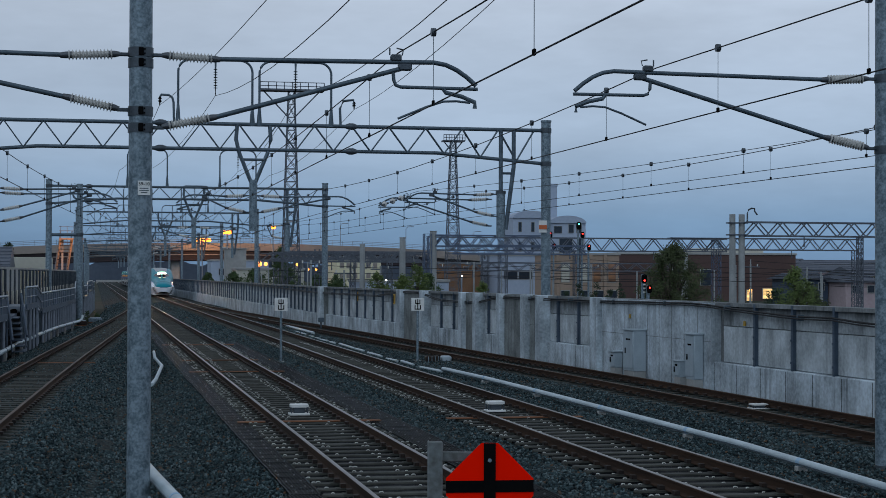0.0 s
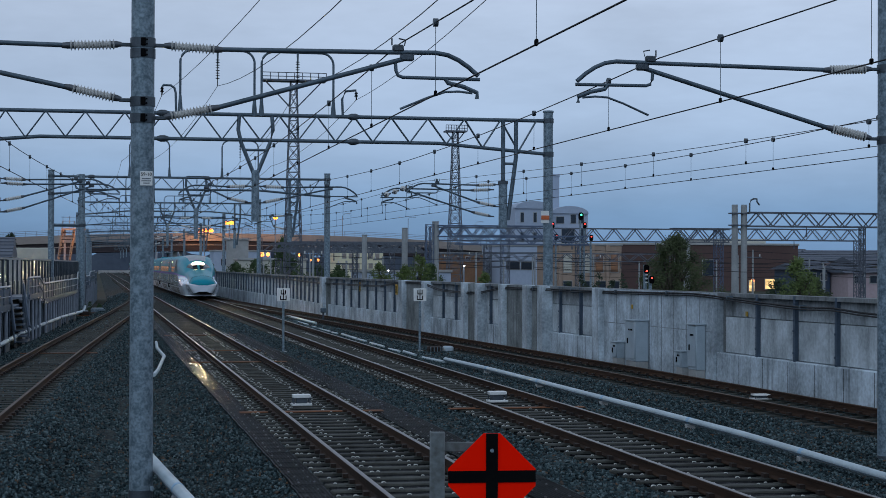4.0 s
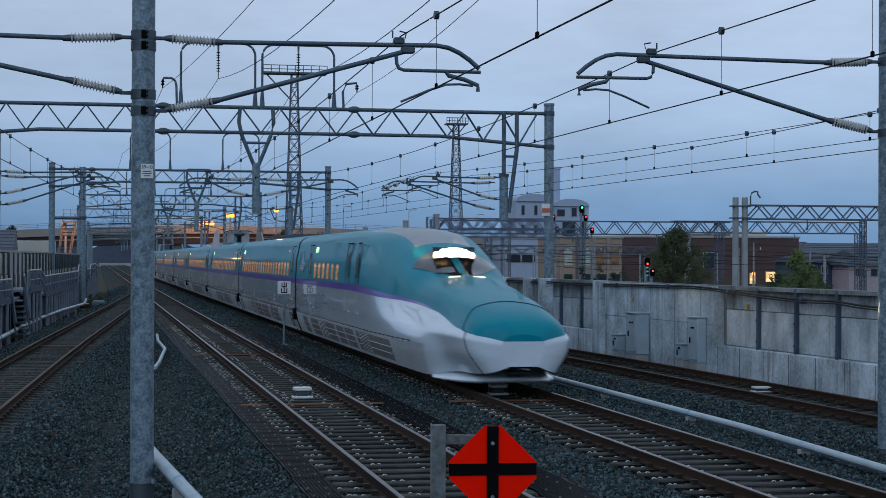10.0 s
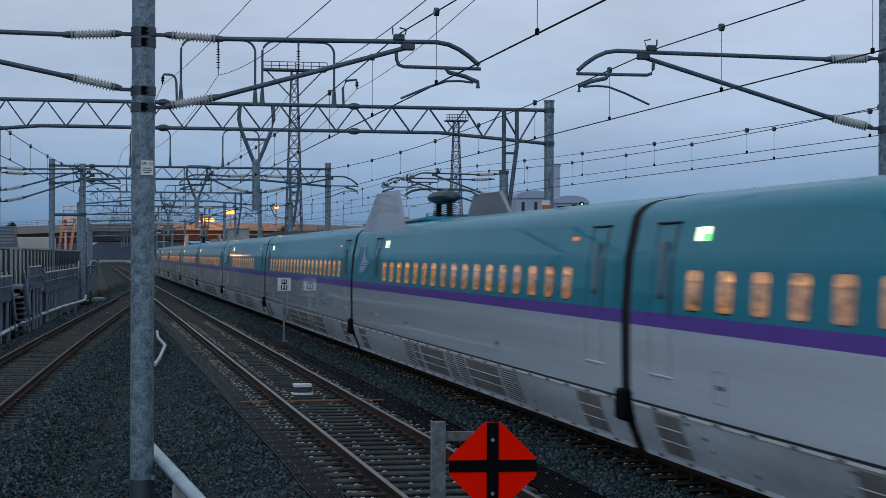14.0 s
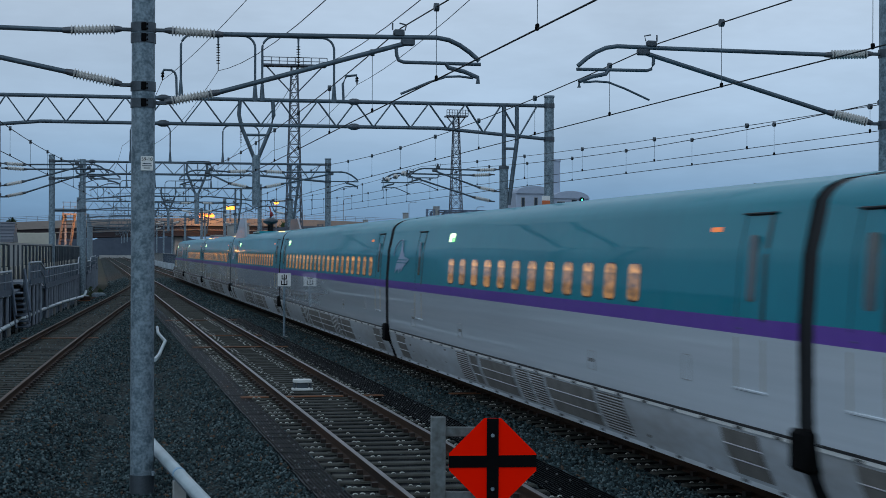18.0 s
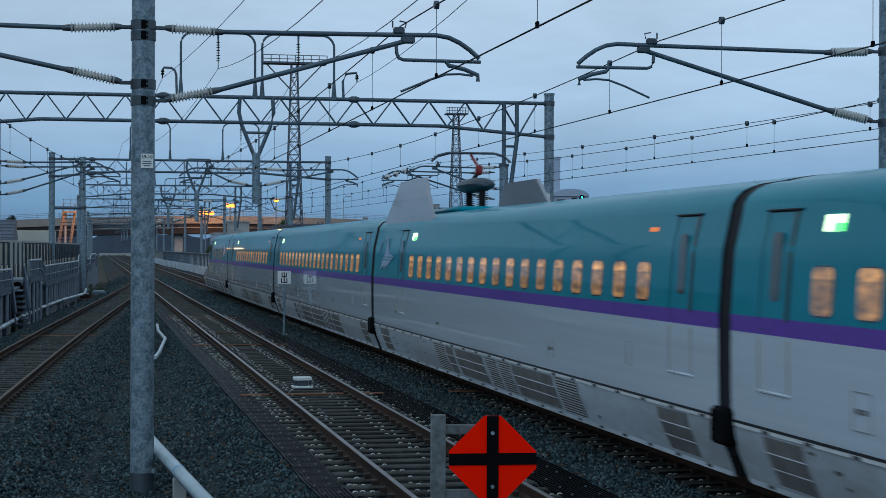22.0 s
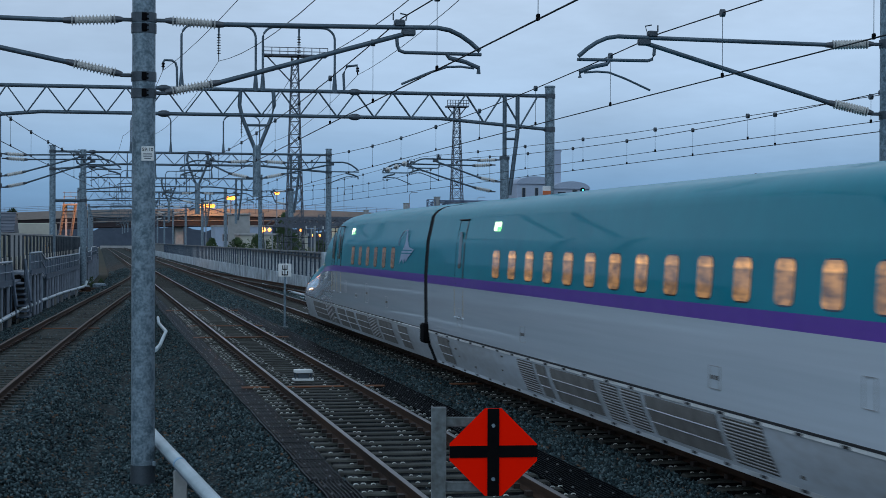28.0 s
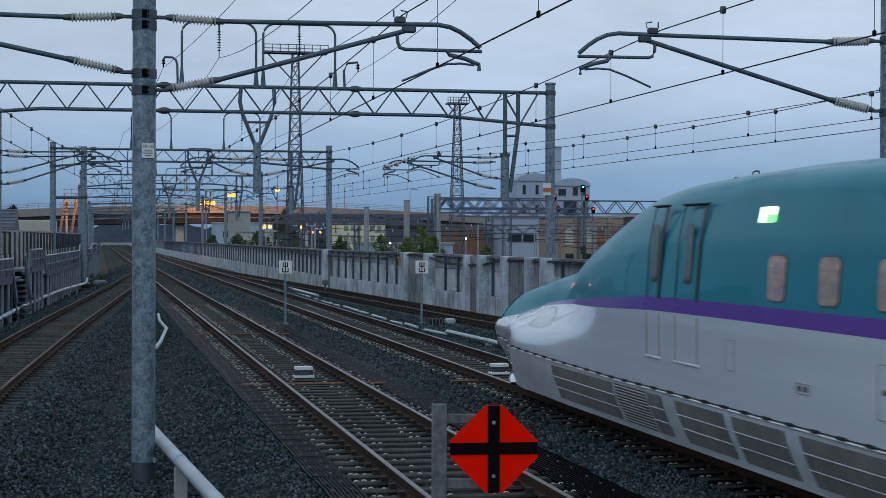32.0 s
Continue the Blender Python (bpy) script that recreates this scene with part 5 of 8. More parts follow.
def overpass():
    """A road bridge over the tracks: a long girder on piers with a parapet and railing."""
    t = thing("road_bridge", "long brown steel road bridge with pale parapet over the tracks", "bridge")
    xs = list(np.linspace(-150, 180, 34))
    top = lambda x: 12.4 - 0.00042 * (x - 38) ** 2
    y = lambda x: 520 + 0.05 * x
    for name, z0, z1, d0, d1, m in (("girder", -5.4, -2.3, 0, 9, M_BRIDGE), ("deck_edge", -2.3, -1.5, -0.7, 10, M_PARAPET), ("parapet", -1.5, 0.0, -0.7, -0.4, M_PARAPET)):
        s = Shape()
        for x in xs:
            s.v += [(x, y(x) + d0, top(x) + z0), (x, y(x) + d1, top(x) + z0), (x, y(x) + d1, top(x) + z1), (x, y(x) + d0, top(x) + z1)]
        for i in range(len(xs) - 1):
            a, b = 4 * i, 4 * i + 4
            s.f += [(a + j, a + (j + 1) % 4, b + (j + 1) % 4, b + j) for j in range(4)]
        part(name, s, m, t, fix=True)
    part("girder_flange", Shape().tube([(x, y(x) - 0.15, top(x) - 5.3) for x in xs], 0.28, 4), M_BRIDGE, t)
    part("mid_flange", Shape().tube([(x, y(x) - 0.15, top(x) - 3.6) for x in xs], 0.16, 4), M_PARAPET, t)
    for k in (0.5, 1.0, 1.5):
        part("railing_bar", Shape().tube([(x, y(x) - 0.5, top(x) + k) for x in xs], 0.05, 5), M_GREY, t)
    for x in np.arange(-120, 170, 3.2):
        part("railing_post", Shape().tube([(x, y(x) - 0.5, top(x) - 0.1), (x, y(x) - 0.5, top(x) + 1.5)], 0.06, 5), M_GREY, t)
    for x in (-60, -22, 24, 62, 100, 140):
        part("pier", Shape().box((x, y(x) + 4.5, (top(x) - 5.4) / 2 - 0.4), (2.6, 5.0, top(x) - 4.6), ch=0.2), M_CONC, t)
    for x in (-75, -50, 58, 75, 96, 118):
        l = thing("street_lamp", "thin grey street lamp post on the bridge", "street lamp", pose(x, y(x) + 3, top(x) - 1.6), group="bridge lamps")
        part("post", Shape().tube([(0, 0, 0), (0, 0, 8.0), (0.6, 0, 8.6), (1.8, 0, 8.7)], 0.1, 6), M_GREY, l)
        part("head", Shape().box((2.0, 0, 8.65), (1.0, 0.35, 0.2), ch=0.05), M_GREY, l)


def sodium_lamp(x, y, z, w, n, power, base):
    l = thing("floodlight", "orange sodium floodlight on a tall post", "floodlight", pose(x, y, 0), group="sodium lights")
    part("post", Shape().tube([(0, 0, base), (0, 0, z)], 0.16, 8), M_GREY, l)
    for i in range(n):
        q = (i - (n - 1) / 2) * w
        part("lamp_head", Shape().tube([(q - w * 0.5, -0.3, z), (q - w * 0.35, -0.35, z), (q + w * 0.35, -0.35, z), (q + w * 0.5, -0.3, z)], [0.3, 0.55, 0.55, 0.3], 10), M_SODIUM, l, "glowing orange lamp")
    b = new("sodium_light", bpy.data.lights.new("sodium_light", "POINT"))
    b.data.energy, b.data.color, b.data.shadow_soft_size = power, (1.0, 0.45, 0.12), 1.0
    b.location = (x, y + 4.0, z + 0.5)


def dot_lamp(x, y, z, mat, label, r):
    l = thing("yard_lamp", label, "lamp", pose(x, y, 0), group="yard lamps")
    part("post", Shape().tube([(0, 0.2, -0.7), (0, 0.2, z)], 0.08, 6), M_GREY, l)
    part("globe", Shape().tube([(0, 0, z - r), (0, 0, z - r * 0.6), (0, 0, z), (0, 0, z + r * 0.6), (0, 0, z + r)], [r * 0.2, r * 0.8, r, r * 0.8, r * 0.2], 10), mat, l, "glowing lamp")


def lattice_mast(x, y, z0, z1, w0, w1, mat, label, bays, platform=None, name="lattice_tower", category="tower"):
    t = thing(name, label, category)
    def corner(i, f):
        w = w0 + (w1 - w0) * f
        return Vector((x + (-1, 1, 1, -1)[i] * w / 2, y + (-1, -1, 1, 1)[i] * w / 2, z0 + (z1 - z0) * f))
    k = 0.055 if w0 > 1.5 else 0.03
    for i in range(4):
        part("leg", Shape().bar(corner(i, 0), corner(i, 1), k * 1.6), mat, t)
    s = Shape()
    for b in range(bays):
        f0, f1 = b / bays, (b + 1) / bays
        for i in range(4):
            j = (i + 1) % 4
            s.bar(corner(i, f0), corner(j, f1), k).bar(corner(j, f0), corner(i, f1), k).bar(corner(i, f1), corner(j, f1), k)
    tagged(part("bracing", s, mat, t, "thin crossed bracing"), kind="stuff")
    if platform:
        pw, pz = platform
        d = part("platform", Shape().box((x, y, pz), (pw, 1.6, 0.18)), mat, t)
        for z in (pz + 0.35, pz + 0.72):
            part("platform_rail", Shape().bar((x - pw / 2, y - 0.8, z), (x + pw / 2, y - 0.8, z), 0.07), mat, d)
        for i in range(9):
            q = x - pw / 2 + pw * i / 8
            part("platform_post", Shape().bar((q, y - 0.8, pz), (q, y - 0.8, pz + 0.72), 0.07), mat, d)
        for g in (-1, 1):
            part("platform_strut", Shape().bar((x + g * pw * 0.45, y, pz), (x + g * w1 * 0.5, y, pz - pw * 0.42), 0.12), mat, d)
    return t


def lattice_beam(x0, x1, y, z0, z1, pitch, mat, label, taper=0.0):
    t = thing("lattice_beam", label, "gantry beam")
    n = int(round((x1 - x0) / pitch))
    for dy in (-0.45, 0.45):
        for z in (z0, z1):
            part("chord", Shape().bar((x0, y + dy, z), (x1, y + dy, z), 0.11), mat, t)
    s = Shape()
    for i in range(n):
        a, b = x0 + (x1 - x0) * i / n, x0 + (x1 - x0) * (i + 1) / n
        m = (a + b) / 2
        for dy in (-0.45, 0.45):
            s.bar((a, y + dy, z0), (m, y + dy, z1), 0.075).bar((m, y + dy, z1), (b, y + dy, z0), 0.075)
        for z in (z0, z1):
            s.bar((a, y - 0.45, z), (m, y + 0.45, z), 0.05).bar((m, y + 0.45, z), (b, y - 0.45, z), 0.05)
            s.bar((m, y - 0.45, z), (m, y + 0.45, z), 0.05)
        if i % 4 == 2:
            s.tube([(m, y, z0), (m, y, z0 - 0.55)], 0.04, 6).tube([(m, y, z0 - 0.55), (m, y, z0 - 0.75)], 0.07, 6)
    tagged(part("bracing", s, mat, t, "zigzag bracing"), kind="stuff")
    return t


def building(name, label, x0, x1, y, depth, z1, mat, windows=(), roof=None, category="building", win_mat=None):
    """A block with window openings set into its front; windows are (x, z, width, height, material)."""
    t = thing(name, label, category)
    part("wall", Shape().box(((x0 + x1) / 2, y + depth / 2, (z1 - 0.8) / 2), (x1 - x0, depth, z1 + 0.8), ch=0.05), mat, t)
    for x, z, w, h, m in windows:
        f = part("window", Shape().box((x, y - 0.03, z), (w + 0.16, 0.10, h + 0.16)), M_CONC, t)
        part("pane", Shape().box((x, y - 0.09, z), (w, 0.04, h)), m, f)
    if roof == "flat":
        part("parapet", Shape().box(((x0 + x1) / 2, y + depth / 2, z1 + 0.12), (x1 - x0 + 0.3, depth + 0.3, 0.3), ch=0.04), M_CONC, t)
    elif roof == "gable":
        h = min(1.8, (x1 - x0) * 0.22)
        o = 0.5
        s = Shape()
        vs = [(x0 - o, y - o, z1), (x1 + o, y - o, z1), (x1 + o, y + depth + o, z1), (x0 - o, y + depth + o, z1), (x0 - o, y + depth / 2, z1 + h), (x1 + o, y + depth / 2, z1 + h)]
        s.add(vs, [(0, 1, 5, 4), (2, 3, 4, 5), (0, 4, 3), (1, 2, 5), (3, 2, 1, 0)])
        part("roof", s, M_ROOF, t, fix=True)
        for i in range(6):
            f = (i + 0.5) / 6
            part("tile_course", Shape().bar((x0 - o, y - o + (depth / 2 + o) * f, z1 + h * f + 0.03), (x1 + o, y - o + (depth / 2 + o) * f, z1 + h * f + 0.03), 0.06), M_ROOF, t)
    elif roof == "arch":
        n, s = 12, Shape()
        for i in range(n + 1):
            a = math.pi * i / n
            xx = (x0 + x1) / 2 - (x1 - x0) / 2 * 1.02 * math.cos(a)
            zz = z1 + (x1 - x0) * 0.20 * math.sin(a)
            s.v += [(xx, y - 0.3, zz), (xx, y + depth, zz)]
        s.f += [(2 * i, 2 * i + 2, 2 * i + 3, 2 * i + 1) for i in range(n)] + [tuple(range(0, 2 * n + 2, 2)), tuple(range(2 * n + 1, 0, -2))]
        part("roof", s, M_GREYWALL, t, fix=True)
    return t


def tree(x, y, z0, height, width, seed, mat, n, label, leaf=0.13, lean=0.0, name="tree", low=0.08):
    """A tapered trunk with limbs and a crown of many small leaves in uneven clumps, leafy from the height low upwards, with several tops."""
    rng = random.Random(seed)
    t = thing(name, label, name, pose(x, y, z0))
    part("trunk", Shape().tube([(0, 0, 0), (0.05 + lean * 0.3, 0, height * 0.35), (lean, 0.05, height * 0.8)], [0.03 * height, 0.022 * height, 0.006 * height], 8), M_BARK, t)
    clumps = []
    for i in range(max(24, int(width * height * 9.0))):
        f = rng.uniform(low, 1.0)
        reach = width / 2 * min(1.0, (1.04 - f) / 0.62) ** 0.85 * rng.uniform(0.8, 1.12)
        a = rng.uniform(0, 2 * math.pi)
        r = reach * math.sqrt(rng.random())
        clumps.append((lean * f + r * math.cos(a), r * math.sin(a), height * f, rng.uniform(0.09, 0.20) * (0.45 + 0.16 * width) * (1.2 - 0.65 * f)))
    limbs = Shape()
    for c in clumps[::4]:
        limbs.tube([(lean * 0.4, 0, c[2] * 0.45), (c[0] * 0.6, c[1] * 0.6, c[2] * 0.8), c[:3]], [0.010 * height, 0.006 * height, 0.002 * height], 5, caps=False)
    tagged(part("branching", limbs, M_BARK, t), kind="stuff")
    s = Shape()
    for i in range(n):
        c = clumps[rng.randrange(len(clumps))]
        p = Vector((c[0] + rng.gauss(0, c[3]), c[1] + rng.gauss(0, c[3]), max(0.05, c[2] + rng.gauss(0, c[3] * 1.1))))
        u = Vector((rng.gauss(0, 1), rng.gauss(0, 1), rng.gauss(0, 0.7))).normalized()
        v = u.orthogonal().normalized()
        k = leaf * rng.uniform(0.6, 1.3)
        s.add([p, p + u * k * 0.5 + v * k * 0.28, p + u * k, p + u * k * 0.5 - v * k * 0.28], [(0, 1, 2, 3)])
    part("crown", s, mat, t, "uneven leafy crown")


def signal(x, y, z, lenses, label, ladder=False, k=0.72):
    t = thing("railway_signal", label, "railway signal", group="railway signals")
    h = (0.36 * max(2, len(lenses)) + 0.2) * k
    b = part("housing", round_plate(0.55 * k, h, 0.25 * k, 0.25 * k), M_BLACK, t, "black signal housing", at=pose(x, y, z), fix=True)
    for i, m in enumerate(lenses):
        q = h / 2 - (0.28 + i * 0.36) * k
        if m is not None:
            part("lens", Shape().tube([(0, -0.13 * k, q), (0, -0.15 * k, q)], 0.10 * k, 14), m, b, "glowing signal lens")
        part("hood", Shape().tube([(0, -0.1 * k, q + 0.14 * k), (0, -0.42 * k, q + 0.12 * k)], [0.05 * k, 0.06 * k], 10), M_BLACK, b)
    part("signal_post", Shape().tube([(x, y + 0.2, -0.7), (x, y + 0.2, z + h / 2)], 0.075, 10), M_GALV, t)
    if ladder:
        for i in range(5):
            part("number_step", Shape().box((x, y - 0.02, z - h / 2 - (0.12 + i * 0.2) * k), (0.2 * k, 0.06, 0.1 * k)), M_WHITE if i % 2 == 0 else M_BLACK, t)


def round_plate(w, h, r, depth, n=4):
    out = []
    for cx, cz, a0 in ((w / 2 - r, h / 2 - r, 0), (-w / 2 + r, h / 2 - r, 90), (-w / 2 + r, -h / 2 + r, 180), (w / 2 - r, -h / 2 + r, 270)):
        for i in range(n + 1):
            a = radians(a0 + 90 * i / n)
            out.append((cx + r * math.cos(a), cz + r * math.sin(a)))
    return Shape().plate(out, -depth / 2, depth / 2)


def yard():
    """All that shows behind the concrete wall."""
    lattice_mast(18.65, 165, -0.7, 20.6, 1.9, 0.6, M_LATTICE, "tall grey lattice lighting tower with a railed platform", 17, (6.2, 20.7))
    lattice_mast(42.1, 200, -0.7, 18.9, 1.9, 0.6, M_LATTICE, "tall grey lattice lighting tower with a small cage", 16, (2.6, 18.9))
    for x0, r in ((44.62, 0.24), (45.32, 0.24)):
        p = thing("concrete_pole", "round pale concrete pole of a yard gantry", "pole", group="concrete poles")
        part("shaft", Shape().tube([(x0, 115, -0.7), (x0, 115, 7.22)], [r, r * 0.9], 14), M_CONCPOLE, p)
        for z in (6.6, 5.75):
            part("collar", Shape().box((x0, 115, z), (0.75, 0.6, 0.09)), M_LATTICE, p)
    lattice_beam(45.5, 62.0, 115, 5.68, 6.66, 1.75, M_LATTICE, "grey lattice beam of a yard gantry")
    lattice_mast(54.4, 115, -0.7, 5.7, 0.36, 0.36, M_LATTICE, "slim grey lattice mast", 9, name="lattice_mast", category="mast")
    h = thing("hook_arm", "dark bent tube arm on the yard gantry", "bracket")
    part("arm", Shape().tube([(45.75, 115, 6.7), (45.75, 115, 7.3), (45.85, 115, 7.55), (46.05, 115, 7.66), (46.3, 115, 7.64), (46.3, 115, 7.45), (46.5, 115, 7.2)], 0.06, 8), M_BAND, h)
    lattice_beam(29.5, 57.5, 150, 5.05, 6.22, 2.0, M_LATTICE, "long grey lattice beam over the yard")
    lattice_beam(52.0, 70.6, 150, 5.25, 6.3, 1.9, M_LATTICE, "grey lattice beam over the yard")
    lattice_beam(27.5, 36.5, 138, 5.2, 6.1, 1.5, M_LATTICEBLUE, "blue-grey lattice beam over the yard")
    lattice_beam(27.0, 37.5, 128, 4.45, 5.1, 1.5, M_LATTICEBLUE, "blue-grey lattice beam over the yard")
    lattice_beam(16.5, 29.6, 150, 3.95, 4.85, 1.7, M_LATTICE, "thin grey lattice beam over the yard")
    lattice_beam(34.0, 62.0, 175, 3.3, 4.1, 2.0, M_LATTICE, "far grey lattice beam over the yard")
    for x, y, z, w, m in ((29.6, 150, 6.3, 0.62, M_LATTICEBLUE), (26.9, 138, 6.2, 0.6, M_LATTICEBLUE), (35.0, 145, 6.0, 0.7, M_LATTICE), (33.4, 145, 4.6, 0.6, M_LATTICE), (40.9, 142, 4.9, 0.6, M_LATTICE), (56.6, 150, 6.2, 0.7, M_LATTICEBLUE), (70.6, 150, 5.2, 0.7, M_LATTICE), (31.3, 160, 4.8, 1.0, M_LATTICE)):
        lattice_mast(x, y, -0.7, z, w, w, m, "slim lattice mast carrying yard wires", 9, name="lattice_mast", category="mast")
    for x, y, z, r in ((19.45, 125, 5.03, 0.21), (22.48, 125, 5.56, 0.24), (27.4, 138, 6.4, 0.3), (53.6, 150, 4.9, 0.26)):
        p = thing("concrete_pole", "round pale concrete pole in the rail yard", "pole", group="concrete poles")
        part("shaft", Shape().tube([(x, y, -0.7), (x, y, z)], [r, r * 0.9], 14), M_CONCPOLE, p)
        part("cap", Shape().tube([(x, y, z), (x, y, z + 0.05)], r, 14), M_CONCPOLE, p)
    for x, y, z in ((17.5, 140, 4.0), (21.0, 145, 3.2), (25.0, 150, 3.6), (33.0, 165, 3.9), (38.0, 170, 4.2), (47.5, 160, 3.9), (62.0, 155, 4.0)):
        p = thing("yard_pole", "thin grey pole with a crossarm in the rail yard", "pole", group="yard poles")
        part("shaft", Shape().tube([(x, y, -0.7), (x, y, z)], 0.09, 8), M_CONCPOLE, p)
        part("crossarm", Shape().bar((x - 0.9, y, z - 0.3), (x + 0.9, y, z - 0.3), 0.1), M_LATTICE, p)
        for k in (-0.7, 0.0, 0.7):
            part("pin_insulator", Shape().tube([(x + k, y, z - 0.25), (x + k, y, z - 0.02)], 0.06, 8), M_PORCELAIN, p)
    for x0, y0, x1, y1, z in ((14, 140, 75, 148, 3.2), (14, 146, 75, 158, 2.7), (16, 130, 72, 140, 3.6), (24, 120, 72, 128, 3.0), (30, 116, 62, 118, 3.3), (30, 112, 62, 116, 2.7), (28, 150, 80, 160, 4.3), (36, 132, 70, 136, 2.2)):
        loose_wire([(x0, y0, z), ((x0 * 2 + x1) / 3, (y0 * 2 + y1) / 3, z), ((x0 + 2 * x1) / 3, (y0 + 2 * y1) / 3, z), (x1, y1, z)], 0.022, 0.3, "thin dark yard wire")
        for f in (0, 1 / 3, 2 / 3, 1):
            p = thing("wire_post", "thin grey post carrying a yard wire", "pole", group="wire posts")
            part("shaft", Shape().tube([(x0 + (x1 - x0) * f, y0 + (y1 - y0) * f, -0.7), (x0 + (x1 - x0) * f, y0 + (y1 - y0) * f, z + 0.15)], 0.06, 6), M_CONCPOLE, p)
    for i in range(10):
        x, y = 16.5 + i * 1.75, 158 + (i * 37) % 50
        lattice_mast(x, y, -0.7, 3.4 + (i * 29 % 10) * 0.28, 0.5, 0.5, M_LATTICE, "slim lattice mast in the rail yard", 8, name="lattice_mast", category="mast")
    for i in range(4):
        lattice_beam(15.5 + 2.2 * i, 31.0 + 2.5 * i, 162 + 14 * i, 4.1 + 0.25 * i, 4.8 + 0.25 * i, 1.6, M_LATTICE, "thin grey lattice beam in the rail yard")
    signal(37.95, 140, 6.28, [M_REDLENS, None], "black railway signal showing red", False, 0.58)
    signal(38.15, 139.5, 5.25, [M_REDLENS, None], "black railway signal showing red", False, 0.58)
    signal(40.45, 140, 7.05, [M_GREENLENS, None], "black railway signal showing green")
    signal(40.9, 140.4, 6.28, [M_REDLENS, None], "black railway signal showing red", False, 0.58)
    signal(41.25, 139.6, 5.2, [M_REDLENS, None], "black railway signal showing red", False, 0.58)
    signal(23.48, 71, 2.67, [None, M_REDLENS], "black railway signal on a banded post showing red", True, 0.42)
    signal(23.62, 70.7, 2.22, [M_REDLENS], "black railway signal showing red", False, 0.38)
    gw = []
    for r in range(3):
        for x in (75.6, 78.0, 80.2):
            gw.append((x, 11.6 - r * 3.6, 0.55, 1.7, M_DARKWIN))
    building("office_block", "pale grey office block with barrel-vaulted roofs", 74.3, 81.2, 300, 7, 13.2, M_GREYWALL, gw, "arch")
    building("office_block", "pale grey office block wing with an open top storey", 81.4, 88.3, 301, 7, 12.4, M_GREYWALL, [(83.0, 11.2, 1.4, 1.2, M_DARKWIN), (85.5, 11.4, 0.9, 1.5, M_DARKWIN), (87.0, 11.4, 0.9, 1.5, M_DARKWIN), (84.5, 8.3, 2.4, 2.6, M_DARKWIN), (87.3, 8.3, 1.0, 2.6, M_DARKWIN)], "arch")
    building("house", "low pale house with a bright side wall", 84.0, 87.5, 166, 6, 2.6, M_WHITEWALL, [(85.4, 1.6, 0.8, 0.8, M_DARKWIN)], "gable", "house")
    c = thing("chimney", "square pale grey chimney stack", "chimney")
    part("stack", Shape().box((83.4, 306, 9.5), (1.3, 1.3, 20.6), ch=0.06), M_GREYWALL, c)
    part("rim", Shape().box((83.4, 306, 19.6), (1.5, 1.5, 0.5), ch=0.06), M_GREYWALL, c)
    building("workshop", "low pale blue-grey workshop building", 64.5, 81.0, 270, 14, 6.0, M_GREYWALL, [(66.5, 2.8, 2.2, 1.2, M_DARKWIN), (69, 2.8, 2.2, 1.2, M_DARKWIN), (74, 2.8, 2.2, 1.2, M_DARKWIN)], "flat")
    cw = []
    for x, m in ((58.9, M_WHITEWALL), (61.3, M_WHITEWALL), (63.1, M_ROOMDIM), (65.1, M_ROOMDIM)):
        cw.append((x, 3.2, 1.0, 2.4, m))
    for x in (58.9, 61.3, 63.4, 65.2):
        cw.append((x, 0.2, 1.1, 1.3, M_DARKWIN))
    b = building("station_building", "cream rendered two-storey building with tall windows", 57.5, 66.1, 210, 10, 5.45, M_CREAMWALL, cw, "flat")
    for x in (57.9, 60.1, 62.3, 64.2):
        part("pilaster", Shape().box((x, 209.9, 2.4), (0.45, 0.3, 6.2), ch=0.03), M_CREAMWALL, b)
    building("warehouse", "long brown clad warehouse with lit ground-floor windows", 72.4, 98.9, 230, 20, 5.85, M_BROWNWALL,
             [(85.2, 2.6, 1.5, 2.2, M_DARKWIN), (91.8, -0.2, 0.8, 2.0, M_ROOMLIGHT), (94.6, 0.3, 1.5, 1.4, M_ROOMLIGHT), (96.6, 0.3, 1.6, 1.4, M_ROOMLIGHT), (76.0, 0.3, 1.2, 1.4, M_DARKWIN)], "flat")
    building("warehouse_upper", "pale upper storey set back on the warehouse roof", 84.6, 95.6, 234, 10, 6.8, M_WHITEWALL, [], None)
    building("house", "dark blue house with a grey tiled roof", 72.9, 75.9, 168, 8, 2.5, M_BLUEWALL, [(73.9, 1.75, 0.6, 0.7, M_DARKWIN), (75.1, 1.75, 0.6, 0.7, M_DARKWIN)], "gable", "house")
    building("house", "pale pink house with a grey tiled roof", 76.0, 79.6, 164, 8, 2.2, M_PINKWALL, [(77.2, 1.5, 0.9, 0.7, M_DARKWIN), (78.8, 1.5, 0.7, 0.7, M_DARKWIN)], "gable", "house")
    building("house", "pale house with a lean-to and grey roof", 81.4, 86.0, 172, 8, 2.9, M_WHITEWALL, [(82.6, 1.6, 1.0, 1.0, M_DARKWIN), (84.8, 0.5, 0.8, 0.8, M_ROOMDIM)], "gable", "house")
    for x0, x1, y, z in ((100, 112, 250, 3.4), (113, 126, 255, 3.7), (127, 140, 260, 3.8), (95, 110, 285, 3.9), (112, 132, 300, 4.4)):
        building("far_house", "distant house with a dark tiled roof", x0, x1, y, 10, z, M_PINKWALL, [(x0 + 3, z - 1.3, 1.5, 1.2, M_DARKWIN), (x1 - 3, z - 1.3, 1.5, 1.2, M_DARKWIN)], "gable", "house")
